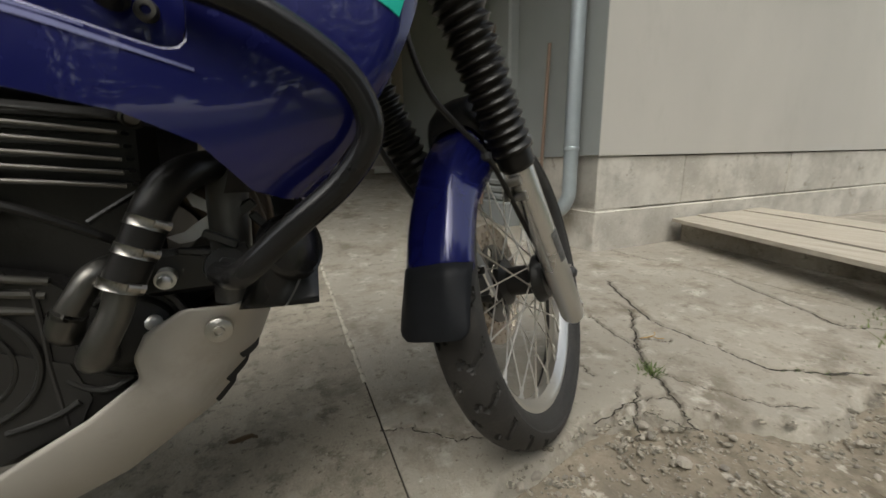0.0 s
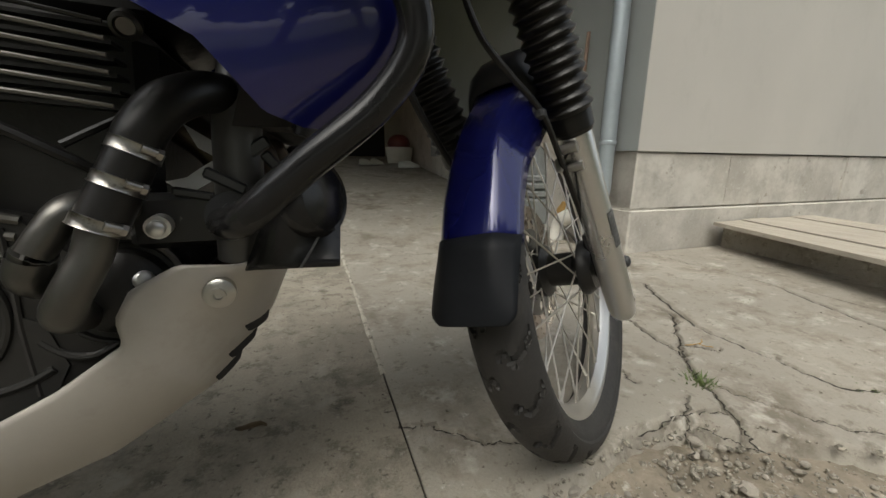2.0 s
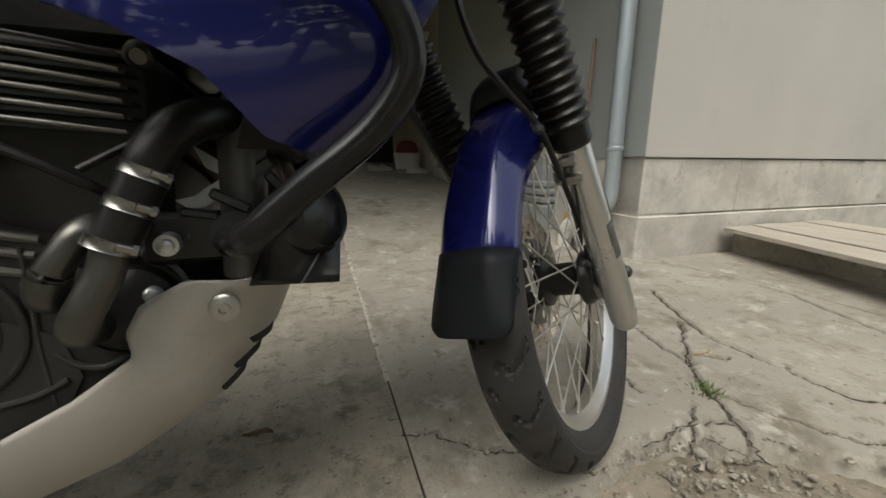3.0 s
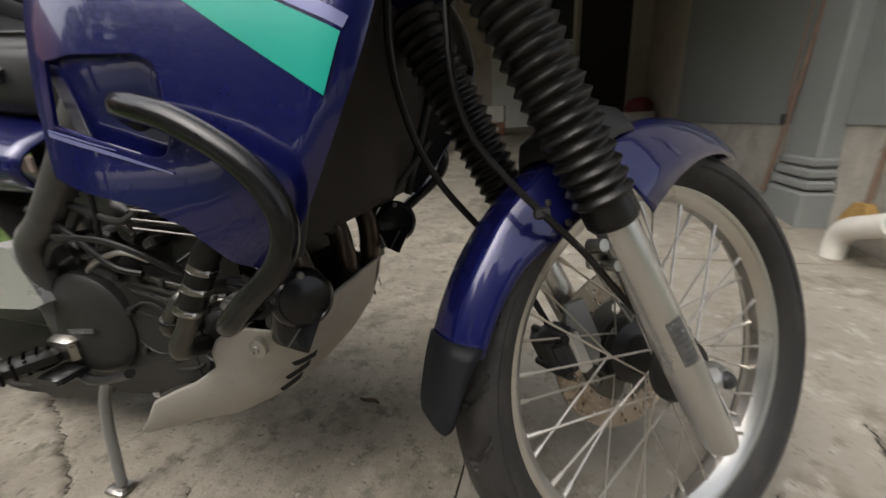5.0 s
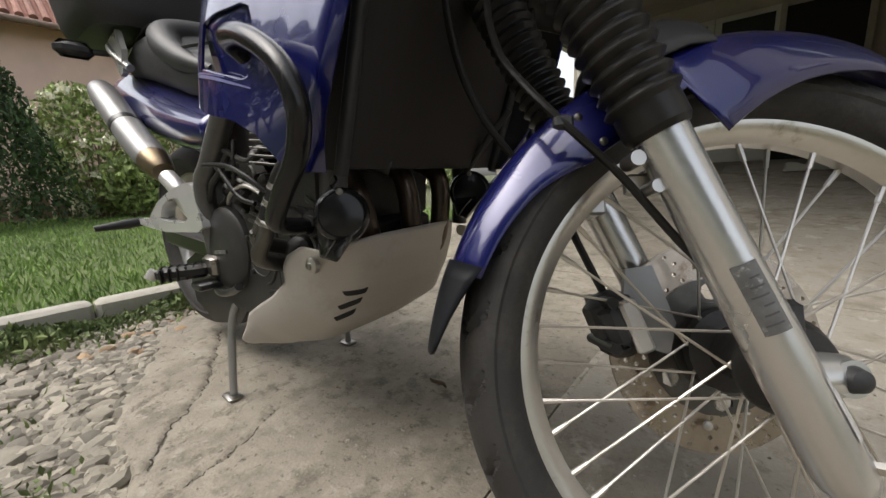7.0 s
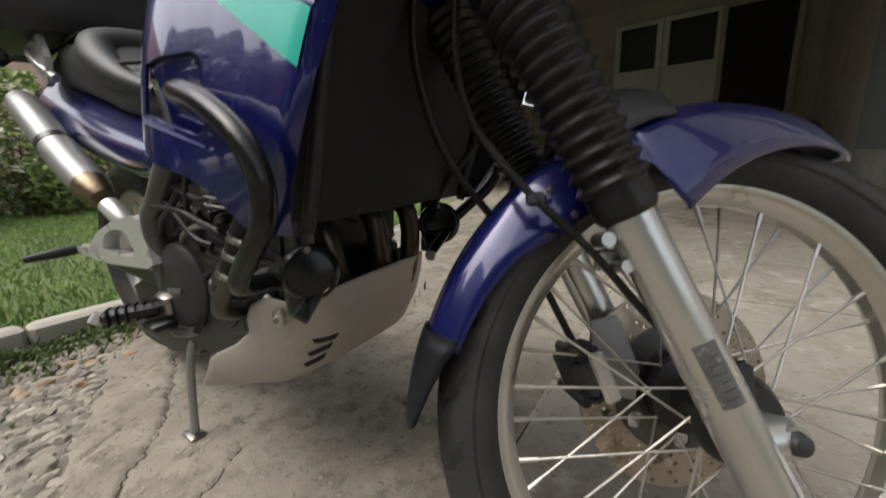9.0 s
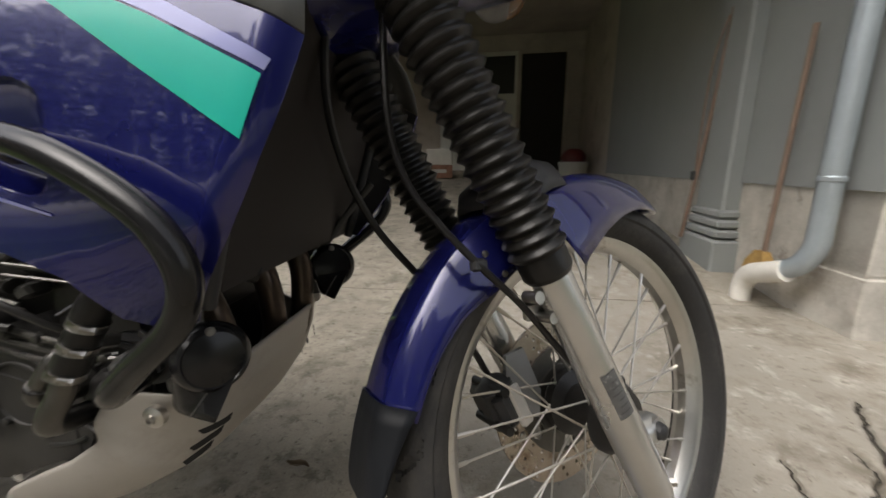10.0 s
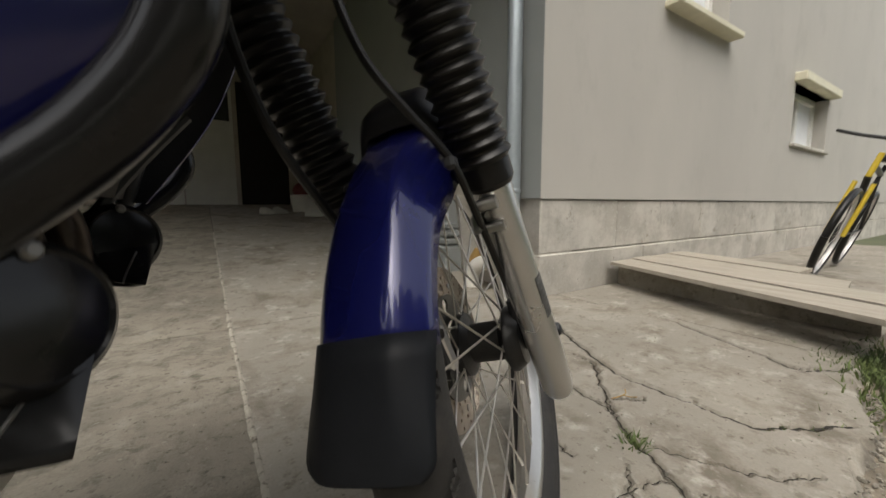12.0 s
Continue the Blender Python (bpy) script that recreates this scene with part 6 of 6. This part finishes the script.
for k, (x, y, r, g) in enumerate(((0.35, 5.7, 20, 1), (0.52, 5.75, 35, 1), (0.92, 5.35, -15, 0), (1.02, 5.42, 10, 0))):
    sh = thing("shoe", pose(x, y, float(rise(y)), 0, 0, r), "pale worn shoe on the garage floor", "shoe", "shoes on the garage floor")
    part("sole", Build().box((0.27, 0.09, 0.025), (0, 0, 0.013), bevel=0.01), WHITE_PAINT, sh)
    part("upper", Build().rings([[(F, w * math.cos(a), 0.025 + h * max(0, math.sin(a))) for a in (math.pi * j / 8 for j in range(9))] for F, w, h in ((-0.13, 0.03, 0.07), (-0.1, 0.04, 0.085), (-0.03, 0.042, 0.08), (0.05, 0.043, 0.05), (0.11, 0.038, 0.035), (0.135, 0.015, 0.02))], False), WHITE_PAINT, sh)
bx = thing("cardboard_box", pose(-1.3, 6.1, float(rise(6.1)), 0, 0, 6), "brown printed cardboard box on the garage floor", "box")
part("carton", Build().box((0.5, 0.3, 0.22), (0, 0, 0.11), bevel=0.006), BOX_CARD, bx)
part("white_label", Build().box((0.3, 0.004, 0.06), (0, -0.153, 0.12)), PVC, bx)
bx2 = thing("white_box", pose(-1.28, 6.2, float(rise(6.2)) + 0.22, 0, 0, 2), "white box standing on the cardboard box", "box")
part("carton", Build().box((0.44, 0.28, 0.26), (0, 0, 0.13), bevel=0.006), PVC, bx2)

# ---- garden ----
rnd = random.Random(7)
kerb = thing("kerb", Matrix.Identity(4), "row of weathered concrete kerb stones edging the lawn", "kerb", kind="structure")
kl = [(-2.2, -3.2), (-2.2, -1.2), (-2.21, -0.215), (-2.2, 0.78), (-2.2, 1.76), (-2.19, 2.75), (-2.6, 3.7)]
for i in range(len(kl) - 1):
    a, c = Vector((*kl[i], 0)), Vector((*kl[i + 1], 0))
    L = (c - a).length
    part("kerb_stone", Build().box((L - 0.012, 0.1, 0.24), (0, 0, 0), bevel=0.014), KERB, kerb, at=Matrix.Translation((a + c) / 2 + Vector((-0.05, 0, -0.05 + 0.004 * (i % 2)))) @ Matrix.Rotation(math.atan2(c.y - a.y, c.x - a.x), 4, "Z"))
lawn = Build()
xs = np.linspace(-16, -2.3, 60)
ys = np.linspace(-9, 11, 60)
lawn.add([(x, y, 0.005 + 0.02 * noise.noise((x * 0.7, y * 0.7, 1))) for y in ys for x in xs], [(j * 60 + i, j * 60 + i + 1, j * 60 + i + 61, j * 60 + i + 60) for j in range(59) for i in range(59)])
tagged(part("lawn", lawn, LAWN_SOIL), "mown green lawn behind the kerb", "lawn", kind="structure")


def blades(name, spots, height, mat, label):
    v, f = [], []
    for x, y, z, h in spots:
        a = rnd.uniform(0, 6.28)
        w = rnd.uniform(0.0025, 0.005) * (h / 0.05) ** 0.4
        dx, dy = math.cos(a) * w, math.sin(a) * w
        bx_, by_ = rnd.gauss(0, 0.45) * h, rnd.gauss(0, 0.45) * h
        k = len(v)
        v += [(x - dx, y - dy, z), (x + dx, y + dy, z), (x + bx_ * 0.4 + dx * 0.7, y + by_ * 0.4 + dy * 0.7, z + h * 0.6), (x + bx_ * 0.4 - dx * 0.7, y + by_ * 0.4 - dy * 0.7, z + h * 0.6), (x + bx_, y + by_, z + h)]
        f += [(k, k + 1, k + 2, k + 3), (k + 3, k + 2, k + 4)]
    me = bpy.data.meshes.new(name)
    me.from_pydata(v, [], f)
    me.materials.append(mat)
    return tagged(new(name, me), label, "grass", kind="stuff")


sp = []
while len(sp) < 52000:
    d = rnd.random() ** 1.8
    x = -2.31 - d * 8.5
    y = rnd.uniform(-3.2, 4.0) + (x + 2.3) * -0.12
    sp.append((x, y, 0.0, rnd.uniform(0.03, 0.06) * (1 + 0.5 * d)))
blades("lawn_grass", sp, 0.05, GRASS, "short green lawn grass")
sp = []
for cx, cy, n, s, h in ((-2.08, -0.3, 700, 0.35, 0.035), (-2.05, 0.1, 350, 0.12, 0.035), (-2.1, -0.9, 600, 0.3, 0.04), (0.345, 0.06, 120, 0.016, 0.03), (0.72, -0.12, 120, 0.035, 0.02), (1.42, -0.22, 1500, 0.09, 0.03), (1.62, -0.35, 1500, 0.16, 0.035), (1.15, -0.36, 900, 0.1, 0.04), (0.93, -0.17, 120, 0.04, 0.02), (-1.45, -0.62, 200, 0.12, 0.03), (1.2, -0.6, 900, 0.15, 0.05), (1.28, 1.12, 30, 0.03, 0.02)):
    for _ in range(n):
        x, y = rnd.gauss(cx, s * (0.4 if cx == -2.08 or cx == -2.1 else 1)), rnd.gauss(cy, s)
        if cx < -2 and x < -2.19:
            x = -2.19 + rnd.random() * 0.12
        sp.append((x, y, -0.02, rnd.uniform(0.5, 1.3) * h))
blades("weeds", sp, 0.04, WEED, "tufts of weeds growing in the cracks and along the kerb")


def pebble(b, at, r, flat=0.6):
    """A small angular stone."""
    o = Vector(at)
    tilt = Euler((rnd.uniform(-0.4, 0.4), rnd.uniform(-0.4, 0.4), rnd.uniform(0, 6.28))).to_matrix()
    rings = []
    sx, sy = rnd.uniform(0.7, 1.3), rnd.uniform(0.6, 1.0)
    for zz, w in ((-0.8, 0.6), (-0.1, 1.0), (0.55, 0.8), (0.9, 0.35)):
        rings.append([o + tilt @ Vector((math.cos(a) * r * sx * w * rnd.uniform(0.8, 1.15), math.sin(a) * r * sy * w * rnd.uniform(0.8, 1.15), zz * r * flat)) for a in (2 * math.pi * j / 6 for j in range(6))])
    return b.rings(rings)


g = Build()
for _ in range(4600):
    x = rnd.uniform(-2.06, -0.6)
    y = float(yard_edge(np.array(x))) - abs(rnd.gauss(0, 0.42)) + 0.03
    if y < -1.7:
        continue
    r = rnd.choice((0.009, 0.013, 0.016, 0.02, 0.024, 0.03, 0.034))
    pebble(g, (x, y, -0.038 + r * 0.3 + rnd.uniform(0, 0.014)), r, 0.5)
for _ in range(2600):
    x = rnd.uniform(-0.45, 1.1)
    y = float(yard_edge(np.array(x))) - abs(rnd.gauss(0, 0.22)) + 0.02
    r = rnd.choice((0.002, 0.0025, 0.003, 0.003, 0.003, 0.004, 0.004, 0.005, 0.006, 0.009))
    pebble(g, (x, y, (-0.035 if y < float(yard_edge(np.array(x))) else 0.0) + r * 0.3), r)
for _ in range(260):
    r = rnd.choice((0.002, 0.003, 0.004))
    pebble(g, (rnd.uniform(-1.5, 1.2), rnd.uniform(-0.3, 0.9), r * 0.4), r)
gravel = tagged(part("gravel", g, STONE, sharp=25), "loose grey gravel and crumbled concrete", "gravel", kind="stuff")
dirt = Build()
xs, ys = np.linspace(-2.4, 3.6, 240), np.linspace(-2.8, 0.1, 120)
dirt.add([(x, y, -0.036 + 0.012 * noise.noise((x * 6, y * 6, 2)) + 0.009 * noise.noise((x * 22, y * 22, 2)) + 0.006 * noise.noise((x * 60, y * 60, 4))) for y in ys for x in xs], [(j * 240 + i, j * 240 + i + 1, j * 240 + i + 241, j * 240 + i + 240) for j in range(119) for i in range(239)])
tagged(part("dirt_strip", dirt, DIRT), "dusty crumbled ground beside the slab", "ground", kind="structure")
for k in range(90):
    bb = Build()
    x = rnd.uniform(-2.16, -1.66)
    y = float(yard_edge(np.array(x))) + rnd.gauss(-0.02, 0.08)
    r = rnd.uniform(0.016, 0.034)
    pebble(bb, (0, 0, 0), r)
    part("stone", bb, BRICKBIT if k % 2 else RUBBLE, gravel, at=Matrix.Translation((x, y, -0.02 + r * 0.3)), sharp=25)
for k in range(46):
    bb = Build()
    x = rnd.uniform(-0.35, 0.75)
    y = float(yard_edge(np.array(x))) - abs(rnd.gauss(0, 0.16)) + 0.02
    r = 0.006 + 0.014 * rnd.random() ** 2
    pebble(bb, (0, 0, 0), r)
    part("stone", bb, RUBBLE, gravel, at=Matrix.Translation((x, y, -0.03 + r * 0.35)), sharp=25)
lf = Build().rings([[(-0.674 + 0.028 * t, 0.226 + w * s, 0.006 + 0.006 * abs(s) + 0.003 * math.sin(4 * t)) for s in (-1, -0.5, 0, 0.5, 1)] for t, w in ((-1, 0.001), (-0.6, 0.007), (0, 0.01), (0.6, 0.007), (1, 0.001))], False)
tagged(thicken(part("dry_leaf", lf, DRY_LEAF), 0.0008), "small curled dry leaf lying on the concrete", "leaf")


tw = Build().tube([(0.475, 0.205, 0.004), (0.5, 0.196, 0.007), (0.535, 0.2, 0.005), (0.555, 0.215, 0.004)], 0.0016, 6, 5).tube([(0.515, 0.197, 0.006), (0.525, 0.18, 0.005), (0.545, 0.172, 0.003)], 0.0012, 6, 4)
tagged(part("dry_twig", tw, BROOM), "thin pale dry twig lying on the cracked concrete", "twig")


def leaf_cloud(name, pts, size, mat, label, parent=None):
    """Many small leaves, each a bent quad, at pts (place, outward)."""
    v, f = [], []
    for p, s in pts:
        q = Euler((rnd.uniform(0, 6.28), rnd.uniform(0, 6.28), rnd.uniform(0, 6.28))).to_matrix()
        L = size * s
        k = len(v)
        for c in ((-1, 0, 0), (0, -0.45, 0.1), (1, 0, -0.1), (0, 0.45, 0.1)):
            v.append(tuple(Vector(p) + q @ (Vector(c) * L)))
        f.append((k, k + 1, k + 2, k + 3))
    me = bpy.data.meshes.new(name)
    me.from_pydata(v, [], f)
    me.materials.append(mat)
    ob = new(name, me)
    if parent:
        ob.parent = parent
        if label:
            ob["label"] = label
        return ob
    return tagged(ob, label, "plant", kind="stuff")


kw = []
for _ in range(5600):
    y = rnd.uniform(-1.5, 0.75)
    kw.append(((-2.19 + abs(rnd.gauss(0, 0.13)), y, -0.015 + 0.075 * rnd.random() * (0.6 + 0.4 * math.sin(9 * y))), rnd.uniform(0.6, 1.6)))
for cx, cy, n in ((-1.02, -0.52, 260), (-0.92, -0.62, 200), (-1.5, -0.9, 160)):
    kw += [((rnd.gauss(cx, 0.05), rnd.gauss(cy, 0.04), -0.03 + 0.05 * rnd.random()), rnd.uniform(0.4, 1.0)) for _ in range(n)]
leaf_cloud("kerb_weeds", kw, 0.016, WEED, "low leafy weeds growing along the kerb and in the gravel")


def conifer(x, y, h, w, label):
    t = thing("conifer_hedge_tree", pose(x, y, 0), label, "conifer", "conifers by the lawn")
    part("trunk", Build().tube([(0, 0, 0), (0.02, 0, h * 0.5), (0, 0, h * 0.95)], [0.07, 0.05, 0.01], 8, 3), WOOD_HANDLE, t)
    pts = []
    for _ in range(15000):
        z = rnd.random() ** 0.8
        a = rnd.uniform(0, 6.28)
        lump = 1 + 0.16 * math.sin(5 * a + 9 * z) + 0.1 * noise.noise((math.cos(a) * 3, math.sin(a) * 3, z * 8))
        r = w * (1 - z ** 1.35) ** 0.8 * lump * (0.72 + 0.28 * rnd.random()) + 0.03
        pts.append(((r * math.cos(a), r * math.sin(a), 0.1 + z * h), rnd.uniform(0.6, 1.2)))
    leaf_cloud("crown", pts, 0.055, HEDGE, "", t)
    return t


conifer(-9.0, -0.62, 3.5, 1.25, "dense dark green clipped conifer by the lawn")
conifer(-9.2, -3.0, 3.3, 1.2, "dense dark green conifer beside another")
conifer(-9.6, -5.2, 3.2, 1.2, "dense dark green conifer beside the fence")


def bush(x, y, h, w, n, flowers, label):
    t = thing("bush", pose(x, y, 0), label, "bush", "bushes behind the lawn")
    st_ = Build()
    for k in range(9):
        a = 2 * math.pi * k / 9
        st_.tube([(0.1 * math.cos(a), 0.1 * math.sin(a), 0), (0.35 * w * math.cos(a), 0.35 * w * math.sin(a), h * 0.5), (0.7 * w * math.cos(a + 0.3), 0.7 * w * math.sin(a + 0.3), h * 0.85)], [0.025, 0.016, 0.006], 6, 3)
    part("stem", st_, WOOD_HANDLE, t)
    pts, fl = [], []
    for _ in range(n):
        a, z = rnd.uniform(0, 6.28), rnd.random()
        c = 1 + 0.25 * noise.noise((math.cos(a) * 2 + x, math.sin(a) * 2, z * 3))
        r = w * math.sqrt(max(0.05, 1 - (2 * z - 1.05) ** 2 * 0.8)) * c * (0.55 + 0.45 * rnd.random())
        pts.append(((r * math.cos(a), r * math.sin(a), 0.12 + z * h), rnd.uniform(0.6, 1.3)))
    leaf_cloud("crown", pts, 0.075, LEAF, "", t)
    for k in range(flowers):
        p, s = pts[rnd.randrange(len(pts))]
        p = Vector((p[0] * 1.14, p[1] * 1.14, p[2] * 1.02))
        fl += [((p.x + rnd.gauss(0, 0.045), p.y + rnd.gauss(0, 0.045), p.z + rnd.gauss(0, 0.03)), rnd.uniform(0.7, 1.3)) for _ in range(18)]
    if fl:
        leaf_cloud("blossoms", fl, 0.05, PETAL, "cream blossom heads", t)
    return t


bush(-10.1, 1.1, 2.35, 0.82, 3000, 150, "leafy bush with cream blossoms by the lawn")
bush(-10.3, 2.5, 2.2, 0.9, 2600, 110, "leafy green bush with a few pale blossoms")
bush(-9.4, 1.45, 1.0, 0.5, 1800, 0, "low dark green bush at the lawn's edge")
bush(-8.5, 4.5, 2.0, 1.0, 3000, 10, "broad green bush behind the yard")
bush(-6.5, 6.8, 2.2, 1.1, 3000, 10, "broad green bush beside the garage")
fence = thing("garden_wall", pose(-11.2, 0, 0), "low dark wooden garden fence behind the bushes", "fence", kind="structure")
for k in range(40):
    part("slat", Build().box((0.03, 0.24, 0.5), (0, -6 + 0.3 * k, 0.27), bevel=0.004), WOOD_HANDLE, fence)
# neighbour's house
nb = thing("neighbour_house", pose(-12.6, -0.6, 0), "pink rendered house with a red tiled roof beyond the garden", "house")
part("wall", Build().box((6, 14, 4.2), (-3, 0, 2.1)), PINK_WALL, nb, "pink rendered wall")
rf = part("roof", Build().prism([(0.5, 4.15), (-3, 7.4), (-6.5, 4.15), (-6.5, 4.05), (-3, 7.25), (0.5, 4.05)], 14.8, lambda a, c, d: (a, d - 7.4, c)), ROOF_TILE, nb, "red-brown tiled roof")
tile = Build().tube([(0.52, 0, 4.18), (-3, 0, 7.44)], 0.07, 8, 1).mesh("roof_roll", ROOF_TILE)
for k in range(74):
    o = new("roof_tile", tile)
    o.parent = rf
    o.location = (0, -7.3 + 0.2 * k, 0)
part("gutter", Build().tube([(0.56, -7.4, 4.07), (0.56, 7.4, 4.07)], 0.07, 10, 1), WOOD_HANDLE, nb, "brown gutter")

# trees across the lane, which the paintwork mirrors
def tree(x, y, h, w, label):
    t = thing("tree", pose(x, y, 0), label, "tree", "trees across the lane")
    part("trunk", Build().tube([(0, 0, -0.1), (0.08, 0.03, h * 0.3), (-0.05, 0.05, h * 0.62), (0, 0, h * 0.9)], [0.17, 0.13, 0.08, 0.02], 10, 4), WOOD_HANDLE, t)
    for k in range(6):
        a, z = k * 1.1, h * (0.35 + 0.07 * k)
        part("limb", Build().tube([(0, 0, z), (0.4 * w * math.cos(a), 0.4 * w * math.sin(a), z + 0.3), (0.8 * w * math.cos(a), 0.8 * w * math.sin(a), z + 0.75)], [0.06, 0.04, 0.012], 7, 3), WOOD_HANDLE, t)
    pts = []
    for _ in range(4200):
        z, a = rnd.random(), rnd.uniform(0, 6.28)
        c = 1 + 0.45 * noise.noise((math.cos(a) * 1.5 + x, math.sin(a) * 1.5, z * 4))
        r = w * math.sqrt(max(0.03, 1 - (2 * z - 0.9) ** 2 * 0.75)) * c * (0.5 + 0.5 * rnd.random())
        pts.append(((r * math.cos(a), r * math.sin(a), h * (0.16 + 0.86 * z)), rnd.uniform(0.6, 1.3)))
    leaf_cloud("crown", pts, 0.17, HEDGE, "", t)


for x, y, h, w in ((-13.6, -7.4, 8.6, 2.2), (-9.6, -7.6, 8.4, 2.2), (-6.6, -7.9, 8.2, 2.1), (-4.2, -7.6, 5.6, 1.6), (-2.0, -7.6, 7.6, 2.0), (0.9, -7.4, 7.4, 2.1), (3.6, -7.8, 7.0, 2.1), (6.4, -7.4, 6.2, 1.9), (9.0, -7.8, 4.8, 1.6)):
    tree(x, y, h, w, "leafy dark green tree across the lane")
